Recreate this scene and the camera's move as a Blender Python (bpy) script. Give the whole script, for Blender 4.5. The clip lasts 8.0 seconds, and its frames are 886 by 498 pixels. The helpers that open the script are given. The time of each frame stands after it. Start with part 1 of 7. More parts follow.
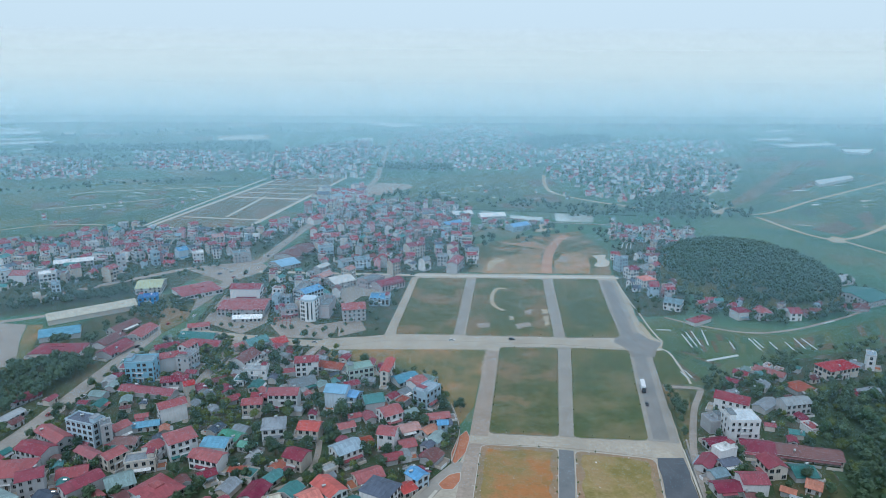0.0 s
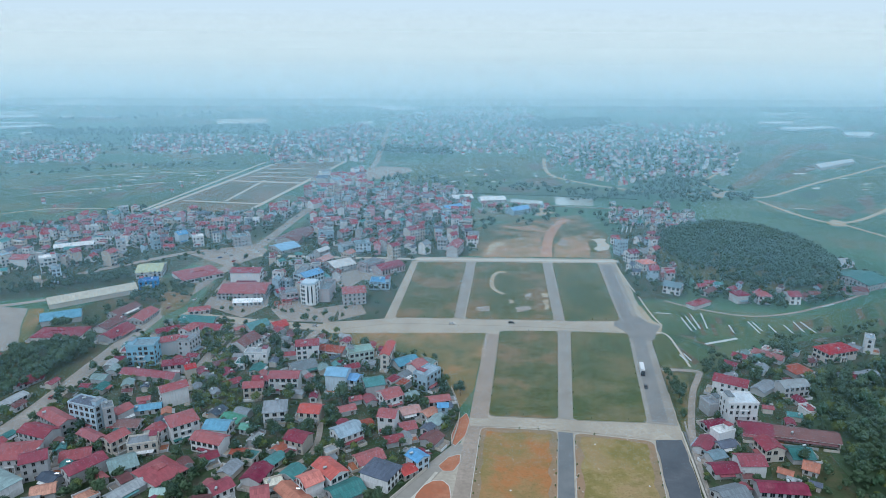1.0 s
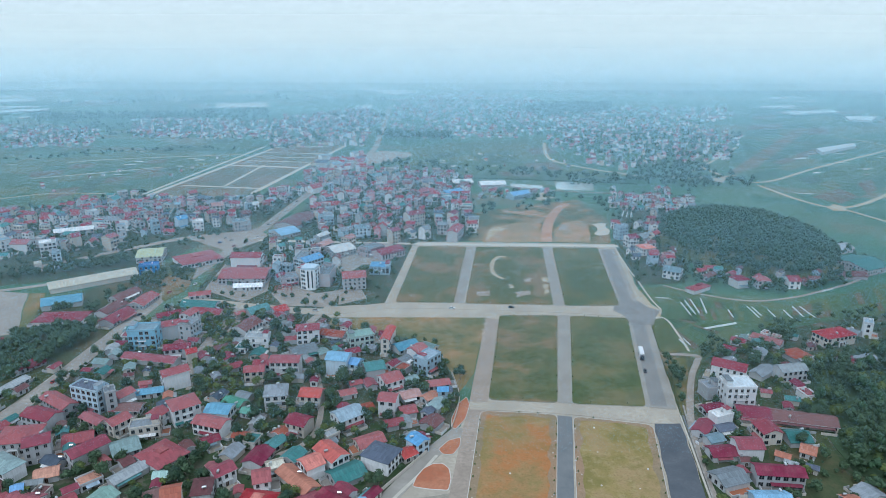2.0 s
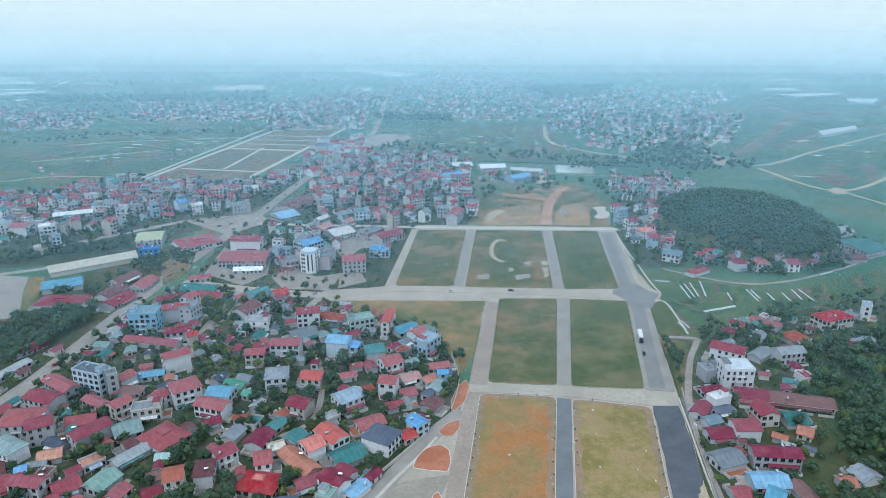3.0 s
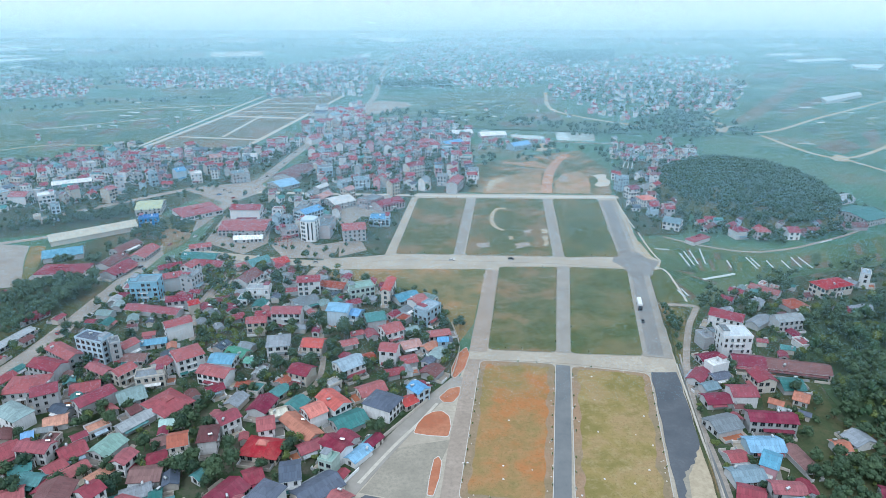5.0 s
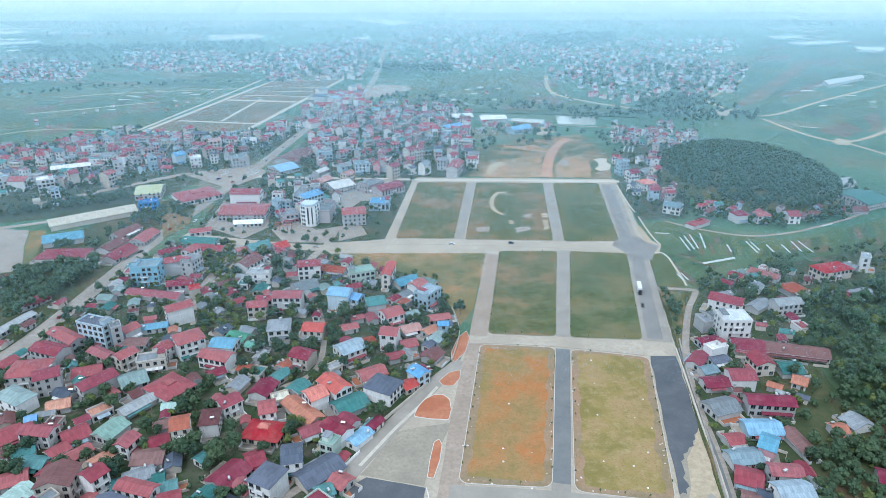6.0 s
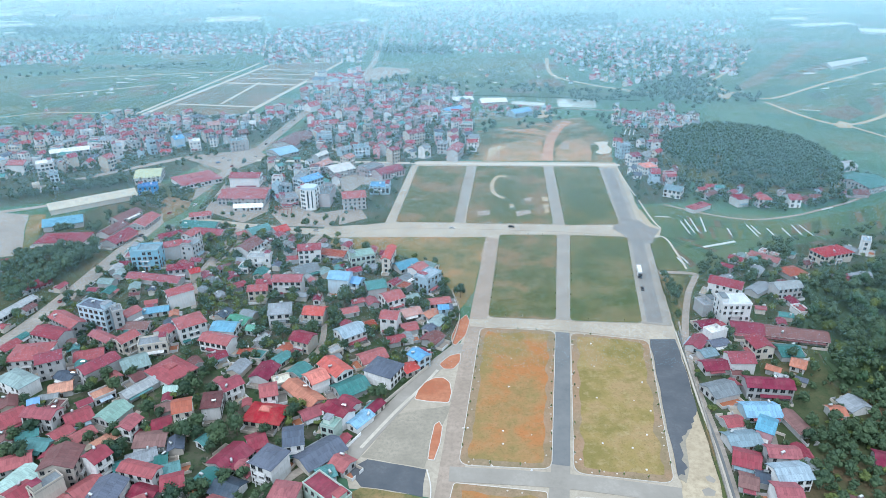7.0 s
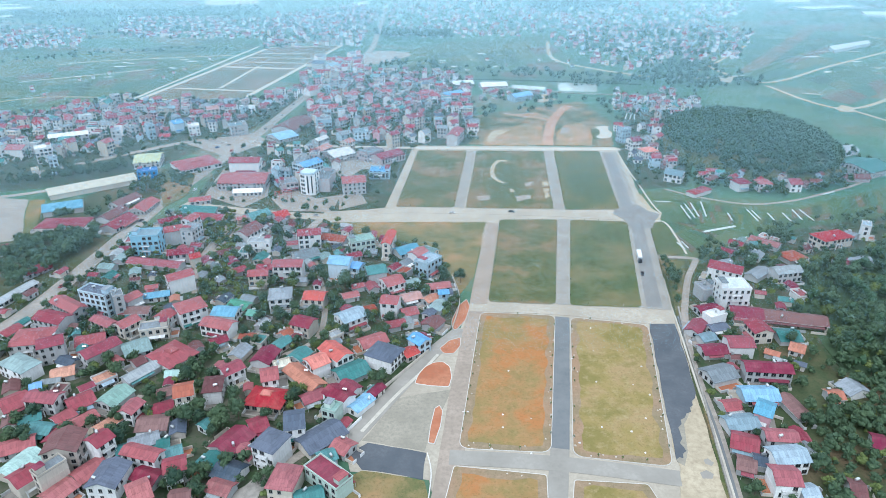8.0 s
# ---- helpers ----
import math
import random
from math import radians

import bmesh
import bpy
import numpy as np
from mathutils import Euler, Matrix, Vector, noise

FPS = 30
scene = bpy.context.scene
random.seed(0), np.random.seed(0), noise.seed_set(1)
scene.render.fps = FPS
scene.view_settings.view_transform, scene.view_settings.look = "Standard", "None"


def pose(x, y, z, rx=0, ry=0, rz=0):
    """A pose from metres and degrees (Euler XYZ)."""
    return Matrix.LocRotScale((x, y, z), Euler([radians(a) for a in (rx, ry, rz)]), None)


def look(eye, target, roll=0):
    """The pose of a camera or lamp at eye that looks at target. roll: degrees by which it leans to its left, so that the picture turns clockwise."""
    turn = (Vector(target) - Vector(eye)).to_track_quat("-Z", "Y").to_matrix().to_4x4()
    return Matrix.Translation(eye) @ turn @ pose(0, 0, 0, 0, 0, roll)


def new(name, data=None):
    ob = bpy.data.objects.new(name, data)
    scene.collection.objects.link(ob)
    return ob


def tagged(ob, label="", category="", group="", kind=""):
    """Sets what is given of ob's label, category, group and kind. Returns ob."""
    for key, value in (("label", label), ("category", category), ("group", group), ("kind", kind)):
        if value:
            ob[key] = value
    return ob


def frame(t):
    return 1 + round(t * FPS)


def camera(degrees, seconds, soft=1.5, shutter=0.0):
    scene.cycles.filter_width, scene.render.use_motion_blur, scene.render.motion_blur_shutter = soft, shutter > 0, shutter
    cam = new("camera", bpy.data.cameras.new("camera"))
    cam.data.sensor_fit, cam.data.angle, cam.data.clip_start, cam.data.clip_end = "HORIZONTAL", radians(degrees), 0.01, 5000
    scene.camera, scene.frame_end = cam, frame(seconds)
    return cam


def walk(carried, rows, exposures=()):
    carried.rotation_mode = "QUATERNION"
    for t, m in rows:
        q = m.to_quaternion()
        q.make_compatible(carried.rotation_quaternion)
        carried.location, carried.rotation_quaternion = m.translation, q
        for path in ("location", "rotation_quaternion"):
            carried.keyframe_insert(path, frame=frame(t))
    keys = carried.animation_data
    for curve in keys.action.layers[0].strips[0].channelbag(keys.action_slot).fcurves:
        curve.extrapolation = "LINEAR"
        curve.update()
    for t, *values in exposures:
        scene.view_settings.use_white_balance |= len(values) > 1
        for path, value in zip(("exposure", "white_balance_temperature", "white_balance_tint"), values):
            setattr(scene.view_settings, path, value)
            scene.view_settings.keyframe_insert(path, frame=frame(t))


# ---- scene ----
cam = camera(68.575, 8.0, soft=0.6)
walk(cam, [
    (0, pose(0, 0, 180, 75.400, -0.137, 0.036)),
    (0.5, pose(0, 0, 180, 74.707, -0.112, 0.028)),
    (1, pose(0, 0, 180, 73.968, -0.101, 0.026)),
    (1.5, pose(0, 0, 180, 73.338, -0.098, 0.031)),
    (3, pose(0, 0, 180, 71.157, -0.066, -0.004)),
    (3.5, pose(0, 0, 180, 70.541, -0.052, -0.008)),
    (4, pose(0, 0, 180, 69.808, -0.038, -0.003)),
    (4.5, pose(0, 0, 180, 69.072, -0.005, -0.012)),
    (6, pose(0, 0, 180, 66.986, 0.071, -0.037)),
    (6.5, pose(0, 0, 180, 66.264, 0.107, -0.032)),
    (7, pose(0, 0, 180, 65.555, 0.109, -0.033)),
    (7.5, pose(0, 0, 180, 64.955, 0.147, -0.052)),
    (8, pose(0, 0, 180, 64.224, 0.143, -0.041)),
], [(0.0, -0.08, 5430, 9), (2.0, 0.04, 5450, 9), (4.0, 0.26, 5490, 9.5), (6.0, 0.48, 5570, 10), (8.0, 0.66, 5620, 10)])

# ---- world and sun: hazy, overcast daylight ----
SUN_ELEVATION, SUN_ROTATION = 52, 205
world = bpy.data.worlds.new("sky")
scene.world = world
world.use_nodes = True
wn, wl = world.node_tree.nodes, world.node_tree.links
sky = wn.new("ShaderNodeTexSky")
sky.sky_type, sky.sun_disc = "NISHITA", False
sky.sun_elevation, sky.sun_rotation = radians(SUN_ELEVATION), radians(SUN_ROTATION)
sky.air_density, sky.dust_density, sky.ozone_density = 1.0, 4.0, 2.0
sky_gain = wn.new("ShaderNodeVectorMath")
sky_gain.operation = "SCALE"
sky_gain.inputs["Scale"].default_value = 0.10
wl.new(sky.outputs["Color"], sky_gain.inputs[0])
# cloud and haze cover the sky: an even veil, bluer and deeper low down
wcoord = wn.new("ShaderNodeTexCoord")
wsep = wn.new("ShaderNodeSeparateXYZ")
wl.new(wcoord.outputs["Generated"], wsep.inputs[0])
wramp = wn.new("ShaderNodeValToRGB")
wl.new(wsep.outputs["Z"], wramp.inputs["Fac"])
wramp.color_ramp.elements[0].position = 0.0
wramp.color_ramp.elements[0].color = (0.66, 0.77, 0.78, 1)
wramp.color_ramp.elements[1].position = 1.0
wramp.color_ramp.elements[1].color = (1.0, 1.03, 1.04, 1)
e = wramp.color_ramp.elements.new(0.05)
e.color = (0.75, 0.85, 0.84, 1)
cover = wn.new("ShaderNodeMix")
cover.data_type = "RGBA"
cover.inputs["Factor"].default_value = 0.9
wl.new(sky_gain.outputs[0], cover.inputs["A"])
wl.new(wramp.outputs["Color"], cover.inputs["B"])
wl.new(cover.outputs["Result"], wn["Background"].inputs["Color"])
wn["Background"].inputs["Strength"].default_value = 1.0

sun = new("sun", bpy.data.lights.new("sun", "SUN"))
sun.data.energy, sun.data.angle, sun.data.color = 1.1, radians(14), (1.0, 0.96, 0.9)
a, b = radians(SUN_ELEVATION), radians(SUN_ROTATION)
sun.matrix_world = look((0, 0, 0), (-math.cos(a) * math.sin(b), -math.cos(a) * math.cos(b), -math.sin(a)))


# ---- materials ----
MATS = {}


def nodes_of(name, rough):
    m = bpy.data.materials.new(name)
    m.use_nodes = True
    MATS[name] = m
    n, l = m.node_tree.nodes, m.node_tree.links
    s = n["Principled BSDF"]
    s.inputs["Roughness"].default_value = rough
    s.inputs["Specular IOR Level"].default_value = 0.25
    return n, l, s


def noise_of(n, l, vector, scale, detail=4, rough=0.6):
    t = n.new("ShaderNodeTexNoise")
    t.inputs["Scale"].default_value = scale
    t.inputs["Detail"].default_value = detail
    t.inputs["Roughness"].default_value = rough
    l.new(vector, t.inputs["Vector"])
    return t.outputs["Fac"]


def ramp_of(n, l, fac, stops):
    r = n.new("ShaderNodeValToRGB")
    el = r.color_ramp.elements
    while len(el) < len(stops):
        el.new(0.5)
    for e, (p, c) in zip(el, stops):
        e.position, e.color = p, (*c, 1)
    l.new(fac, r.inputs["Fac"])
    return r.outputs["Color"]


def mix_of(n, l, fac, a, b, blend="MIX"):
    m = n.new("ShaderNodeMix")
    m.data_type, m.blend_type = "RGBA", blend
    for key, v in (("Factor", fac), ("A", a), ("B", b)):
        if isinstance(v, (int, float)):
            m.inputs[key].default_value = v
        elif isinstance(v, tuple):
            m.inputs[key].default_value = (*v, 1)
        else:
            l.new(v, m.inputs[key])
    return m.outputs["Result"]


def bump_of(n, l, s, height, strength, distance):
    b = n.new("ShaderNodeBump")
    b.inputs["Strength"].default_value, b.inputs["Distance"].default_value = strength, distance
    l.new(height, b.inputs["Height"])
    l.new(b.outputs["Normal"], s.inputs["Normal"])


def ground_mat(name, stops, patch, big, fine, rough=0.95, weed=None, bump=0.3):
    """Ground in world metres: stops are mixed by a broad noise, patch tints stains, weed adds tufts of a second colour."""
    n, l, s = nodes_of(name, rough)
    pos = n.new("ShaderNodeNewGeometry").outputs["Position"]
    wide = noise_of(n, l, pos, big, 5, 0.62)
    small = noise_of(n, l, pos, fine, 5, 0.7)
    col = ramp_of(n, l, wide, stops)
    col = mix_of(n, l, ramp_of(n, l, small, [(0.42, (0, 0, 0)), (0.7, (1, 1, 1))]), col, patch)
    if weed:
        tuft = noise_of(n, l, pos, fine * 0.35, 6, 0.75)
        col = mix_of(n, l, ramp_of(n, l, tuft, [(weed[1], (0, 0, 0)), (weed[1] + 0.08, (1, 1, 1))]), col, weed[0])
    l.new(col, s.inputs["Base Color"])
    bump_of(n, l, s, small, bump, 0.3)


def plot_mat(name, zones, weeds, bare, tracks):
    """Cleared building land: broad zones of soil, mottles of weeds and bare earth, fine clods, and scraped pale ground."""
    n, l, s = nodes_of(name, 0.95)
    pos = n.new("ShaderNodeNewGeometry").outputs["Position"]
    wide = noise_of(n, l, pos, 0.03, 4, 0.6)
    mottle = noise_of(n, l, pos, 0.085, 6, 0.7)
    spot = noise_of(n, l, pos, 0.3, 5, 0.7)
    clod = noise_of(n, l, pos, 1.1, 5, 0.75)
    col = ramp_of(n, l, wide, zones)
    col = mix_of(n, l, ramp_of(n, l, mottle, [(0.48, (0, 0, 0)), (0.66, (0.7, 0.7, 0.7))]), col, weeds)
    col = mix_of(n, l, ramp_of(n, l, spot, [(0.50, (0, 0, 0)), (0.66, (0.6, 0.6, 0.6))]), col, bare)
    scrape = noise_of(n, l, pos, 0.05, 8, 0.78)
    col = mix_of(n, l, ramp_of(n, l, scrape, [(0.56, (0, 0, 0)), (0.70, (0.6, 0.6, 0.6))]), col, tracks)
    col = mix_of(n, l, ramp_of(n, l, clod, [(0.34, (0.4, 0.4, 0.4)), (0.48, (0, 0, 0))]), col, tuple(q * 0.5 for q in weeds))
    l.new(col, s.inputs["Base Color"])
    bump_of(n, l, s, clod, 0.5, 0.3)


def field_mat(name, stops, patch, big, fine, size):
    """Fields: long parcels of differing crops, with paler dykes between them."""
    n, l, s = nodes_of(name, 0.95)
    pos = n.new("ShaderNodeNewGeometry").outputs["Position"]
    warp = n.new("ShaderNodeVectorMath")
    warp.operation = "MULTIPLY_ADD"
    t = n.new("ShaderNodeTexNoise")
    t.inputs["Scale"].default_value = 0.25 / size
    l.new(pos, t.inputs["Vector"])
    l.new(t.outputs["Color"], warp.inputs[0])
    warp.inputs[1].default_value = (size, size, 0)
    l.new(pos, warp.inputs[2])
    bricks = []
    for turn, scale in ((0.35, 1.0), (0.12, 0.3)):
        mp = n.new("ShaderNodeMapping")
        mp.inputs["Rotation"].default_value = (0, 0, turn)
        mp.inputs["Scale"].default_value = (scale / size,) * 3
        l.new(warp.outputs[0], mp.inputs["Vector"])
        b = n.new("ShaderNodeTexBrick")
        b.inputs["Color1"].default_value, b.inputs["Color2"].default_value = (0, 0, 0, 1), (1, 1, 1, 1)
        b.inputs["Mortar"].default_value = (0.5, 0.5, 0.5, 1)
        b.inputs["Scale"].default_value, b.inputs["Mortar Size"].default_value = 1.0, 0.025
        b.inputs["Brick Width"].default_value, b.inputs["Row Height"].default_value = 1.9, 0.7
        l.new(mp.outputs["Vector"], b.inputs["Vector"])
        bricks.append(b)
    wide = noise_of(n, l, pos, big, 5, 0.62)
    small = noise_of(n, l, pos, fine, 5, 0.7)
    f = mix_of(n, l, 0.35, wide, bricks[0].outputs["Color"])
    f = mix_of(n, l, 0.2, f, bricks[1].outputs["Color"])
    col = ramp_of(n, l, f, stops)
    col = mix_of(n, l, ramp_of(n, l, small, [(0.45, (0, 0, 0)), (0.75, (1, 1, 1))]), col, patch)
    dyke = ramp_of(n, l, bricks[0].outputs["Fac"], [(0.0, (0, 0, 0)), (1.0, (0.3, 0.3, 0.3))])
    col = mix_of(n, l, dyke, col, (0.17, 0.18, 0.11))
    l.new(col, s.inputs["Base Color"])
    bump_of(n, l, s, small, 0.3, 0.3)


def paint_mat(name, colour, rough=0.8, stain=(0.2, 0.19, 0.17), amount=0.35, metal=0.0):
    """Plaster or painted surface with streaks and stains, a little different on each object."""
    n, l, s = nodes_of(name, rough)
    co = n.new("ShaderNodeTexCoord").outputs["Object"]
    info = n.new("ShaderNodeObjectInfo")
    big = noise_of(n, l, co, 0.22, 4, 0.6)
    mp = n.new("ShaderNodeMapping")
    mp.inputs["Scale"].default_value = (1.6, 1.6, 0.25)
    l.new(co, mp.inputs["Vector"])
    streak = noise_of(n, l, mp.outputs["Vector"], 1.0, 5, 0.7)
    hsv = n.new("ShaderNodeHueSaturation")
    hsv.inputs["Color"].default_value = (*colour, 1)
    rnd = n.new("ShaderNodeMapRange")
    rnd.inputs["To Min"].default_value, rnd.inputs["To Max"].default_value = 0.78, 1.12
    l.new(info.outputs["Random"], rnd.inputs["Value"])
    l.new(rnd.outputs["Result"], hsv.inputs["Value"])
    sat = n.new("ShaderNodeMapRange")
    sat.inputs["To Min"].default_value, sat.inputs["To Max"].default_value = 1.15, 0.75
    l.new(info.outputs["Random"], sat.inputs["Value"])
    l.new(sat.outputs["Result"], hsv.inputs["Saturation"])
    f1 = ramp_of(n, l, streak, [(0.45, (0, 0, 0)), (0.75, (amount, amount, amount))])
    col = mix_of(n, l, f1, hsv.outputs["Color"], stain)
    f2 = ramp_of(n, l, big, [(0.4, (0, 0, 0)), (0.7, (amount * 0.7, amount * 0.7, amount * 0.7))])
    col = mix_of(n, l, f2, col, tuple(min(1, c * 0.5 + 0.12) for c in colour))
    l.new(col, s.inputs["Base Color"])
    s.inputs["Metallic"].default_value = metal


def roof_mat(name, colour, rough=0.55, pitch=0.9):
    """Ribbed sheet or tiled roof: fading, rust and dirt runs down the slope, ribs in the relief."""
    n, l, s = nodes_of(name, rough)
    co = n.new("ShaderNodeTexCoord").outputs["Object"]
    info = n.new("ShaderNodeObjectInfo")
    off = n.new("ShaderNodeVectorMath")
    off.operation = "ADD"
    l.new(co, off.inputs[0])
    l.new(info.outputs["Random"], off.inputs[1])
    big = noise_of(n, l, off.outputs[0], 0.16, 5, 0.65)
    mp = n.new("ShaderNodeMapping")
    mp.inputs["Scale"].default_value = (1.4, 0.18, 0.18)
    l.new(off.outputs[0], mp.inputs["Vector"])
    runs = noise_of(n, l, mp.outputs["Vector"], 1.0, 4, 0.7)
    hsv = n.new("ShaderNodeHueSaturation")
    hsv.inputs["Color"].default_value = (*colour, 1)
    for key, lo, hi in (("Value", 0.6, 1.3), ("Saturation", 1.1, 0.72), ("Hue", 0.485, 0.515)):
        r = n.new("ShaderNodeMapRange")
        r.inputs["To Min"].default_value, r.inputs["To Max"].default_value = lo, hi
        l.new(info.outputs["Random"], r.inputs["Value"])
        l.new(r.outputs["Result"], hsv.inputs[key])
    faded = tuple(c * 0.8 + 0.07 for c in colour)
    dark = tuple(c * 0.45 + 0.03 for c in colour)
    col = mix_of(n, l, ramp_of(n, l, big, [(0.42, (0, 0, 0)), (0.66, (0.5, 0.5, 0.5))]), hsv.outputs["Color"], faded)
    col = mix_of(n, l, ramp_of(n, l, runs, [(0.48, (0, 0, 0)), (0.72, (0.6, 0.6, 0.6))]), col, dark)
    spots = noise_of(n, l, off.outputs[0], 1.1, 5, 0.75)
    col = mix_of(n, l, ramp_of(n, l, spots, [(0.54, (0, 0, 0)), (0.68, (0.55, 0.55, 0.55))]), col, tuple(c * 0.4 + 0.06 for c in colour))
    # overlapping sheets: each a shade apart
    sheet = n.new("ShaderNodeTexBrick")
    sheet.inputs["Color1"].default_value, sheet.inputs["Color2"].default_value, sheet.inputs["Mortar"].default_value = (0.86, 0.86, 0.86, 1), (1.1, 1.1, 1.1, 1), (0.62, 0.62, 0.62, 1)
    sheet.inputs["Scale"].default_value, sheet.inputs["Mortar Size"].default_value = 1.0, 0.03
    sheet.inputs["Brick Width"].default_value, sheet.inputs["Row Height"].default_value = 1.1, 2.6
    l.new(co, sheet.inputs["Vector"])
    col = mix_of(n, l, 1.0, col, sheet.outputs["Color"], "MULTIPLY")
    l.new(col, s.inputs["Base Color"])
    w = n.new("ShaderNodeTexWave")
    w.inputs["Scale"].default_value = pitch
    l.new(co, w.inputs["Vector"])
    bump_of(n, l, s, w.outputs["Fac"], 0.5, 0.08)


ROOFS = {
    "red": (0.295, 0.042, 0.062), "crimson": (0.255, 0.031, 0.063), "brightred": (0.48, 0.055, 0.042), "orange": (0.42, 0.13, 0.07),
    "brown": (0.17, 0.065, 0.065), "pink": (0.36, 0.15, 0.14), "blue": (0.08, 0.32, 0.60), "ltblue": (0.15, 0.38, 0.56),
    "strongblue": (0.02, 0.17, 0.55), "teal": (0.05, 0.22, 0.22), "mint": (0.28, 0.46, 0.41), "greygreen": (0.22, 0.33, 0.33),
    "slate": (0.07, 0.10, 0.15), "grey": (0.20, 0.24, 0.27), "white": (0.74, 0.76, 0.75), "ltgrey": (0.30, 0.34, 0.36),
    "yellowgreen": (0.52, 0.58, 0.36), "cream": (0.66, 0.64, 0.52), "green": (0.07, 0.30, 0.20), "bluegrey": (0.24, 0.35, 0.42),
    "paleroof": (0.5, 0.58, 0.62),
}
WALLS = {
    "white": (0.71, 0.725, 0.735), "cream": (0.57, 0.525, 0.46), "beige": (0.50, 0.47, 0.43), "grey": (0.45, 0.465, 0.48), "mauve": (0.42, 0.38, 0.40),
    "paleblue": (0.42, 0.56, 0.66), "skyblue": (0.26, 0.52, 0.68), "mintwall": (0.48, 0.60, 0.55), "pinkwall": (0.62, 0.38, 0.42), "bluewall": (0.05, 0.27, 0.62),
}
COLOUR_WORDS = {
    "brightred": "bright red", "ltblue": "light blue", "strongblue": "deep blue", "greygreen": "grey-green", "ltgrey": "light grey", "paleblue": "pale blue",
    "skyblue": "sky-blue", "mintwall": "pale mint", "pinkwall": "pink", "bluewall": "bright blue", "yellowgreen": "pale yellow-green", "bluegrey": "blue-grey", "paleroof": "pale grey",
}
for k, c in ROOFS.items():
    roof_mat("roof_" + k, c)
for k, c in WALLS.items():
    paint_mat("wall_" + k, c)
paint_mat("frame_white", (0.7, 0.72, 0.72), 0.6, amount=0.1)
paint_mat("frame_dull", (0.30, 0.30, 0.29), 0.6, amount=0.2)
paint_mat("wood_dark", (0.09, 0.06, 0.045), 0.6, amount=0.2)
paint_mat("steel", (0.62, 0.65, 0.66), 0.28, amount=0.1, metal=0.9)
paint_mat("kerb_stone", (0.58, 0.56, 0.52), 0.9, amount=0.4)
paint_mat("kerb_old", (0.30, 0.285, 0.23), 0.95, (0.14, 0.14, 0.08), 0.7)
paint_mat("rail_paint", (0.55, 0.57, 0.56), 0.5, amount=0.2)
paint_mat("bark", (0.13, 0.10, 0.075), 0.95, amount=0.4)
n, l, s = nodes_of("glass_dark", 0.12)
s.inputs["Base Color"].default_value = (0.018, 0.024, 0.03, 1)
s.inputs["Specular IOR Level"].default_value = 0.5

field_mat("plain", [(0.30, (0.04, 0.10, 0.065)), (0.46, (0.06, 0.15, 0.09)), (0.58, (0.095, 0.165, 0.10)), (0.70, (0.18, 0.165, 0.115))], (0.06, 0.115, 0.075), 0.006, 0.09, 55)
ground_mat("earth_village", [(0.35, (0.042, 0.065, 0.036)), (0.5, (0.075, 0.085, 0.056)), (0.67, (0.16, 0.135, 0.11))], (0.075, 0.085, 0.055), 0.06, 0.35, weed=((0.04, 0.07, 0.03), 0.47))
ground_mat("concrete", [(0.35, (0.25, 0.235, 0.21)), (0.65, (0.37, 0.345, 0.305))], (0.22, 0.205, 0.185), 0.05, 0.5, bump=0.05)
ground_mat("dust", [(0.35, (0.27, 0.24, 0.205)), (0.65, (0.38, 0.34, 0.295))], (0.22, 0.20, 0.175), 0.06, 0.4, bump=0.1)
ground_mat("road_pink", [(0.35, (0.285, 0.24, 0.195)), (0.65, (0.37, 0.31, 0.255))], (0.25, 0.21, 0.172), 0.05, 0.45, bump=0.05)
ground_mat("sand", [(0.35, (0.36, 0.305, 0.215)), (0.65, (0.47, 0.405, 0.295))], (0.30, 0.255, 0.18), 0.07, 0.4)
ground_mat("paving", [(0.35, (0.345, 0.31, 0.25)), (0.65, (0.45, 0.405, 0.33))], (0.31, 0.28, 0.228), 0.05, 0.5, bump=0.05)
ground_mat("path_pale", [(0.35, (0.44, 0.41, 0.35)), (0.65, (0.56, 0.53, 0.46))], (0.40, 0.37, 0.31), 0.05, 0.4)
plot_mat("grass_scrub", [(0.42, (0.075, 0.105, 0.045)), (0.50, (0.145, 0.14, 0.07)), (0.58, (0.27, 0.19, 0.115))], (0.065, 0.09, 0.038), (0.22, 0.175, 0.10), (0.33, 0.25, 0.165))
ground_mat("asphalt_old", [(0.35, (0.25, 0.232, 0.188)), (0.65, (0.335, 0.305, 0.245))], (0.225, 0.21, 0.175), 0.06, 0.7, bump=0.05)
ground_mat("asphalt_mid", [(0.35, (0.245, 0.232, 0.205)), (0.65, (0.33, 0.312, 0.278))], (0.28, 0.264, 0.232), 0.08, 0.6, bump=0.05)
ground_mat("asphalt_worn", [(0.35, (0.19, 0.19, 0.185)), (0.65, (0.25, 0.245, 0.23))], (0.21, 0.207, 0.197), 0.08, 0.7, bump=0.05)
ground_mat("asphalt_dark", [(0.35, (0.135, 0.148, 0.155)), (0.65, (0.195, 0.205, 0.205))], (0.17, 0.178, 0.18), 0.08, 0.8, bump=0.05)
ground_mat("asphalt_new", [(0.35, (0.075, 0.088, 0.103)), (0.65, (0.118, 0.130, 0.145))], (0.092, 0.10, 0.112), 0.08, 0.8, bump=0.05)
plot_mat("grass_mid", [(0.42, (0.078, 0.104, 0.038)), (0.50, (0.125, 0.130, 0.056)), (0.58, (0.215, 0.155, 0.085))], (0.066, 0.085, 0.033), (0.185, 0.150, 0.078), (0.255, 0.20, 0.125))
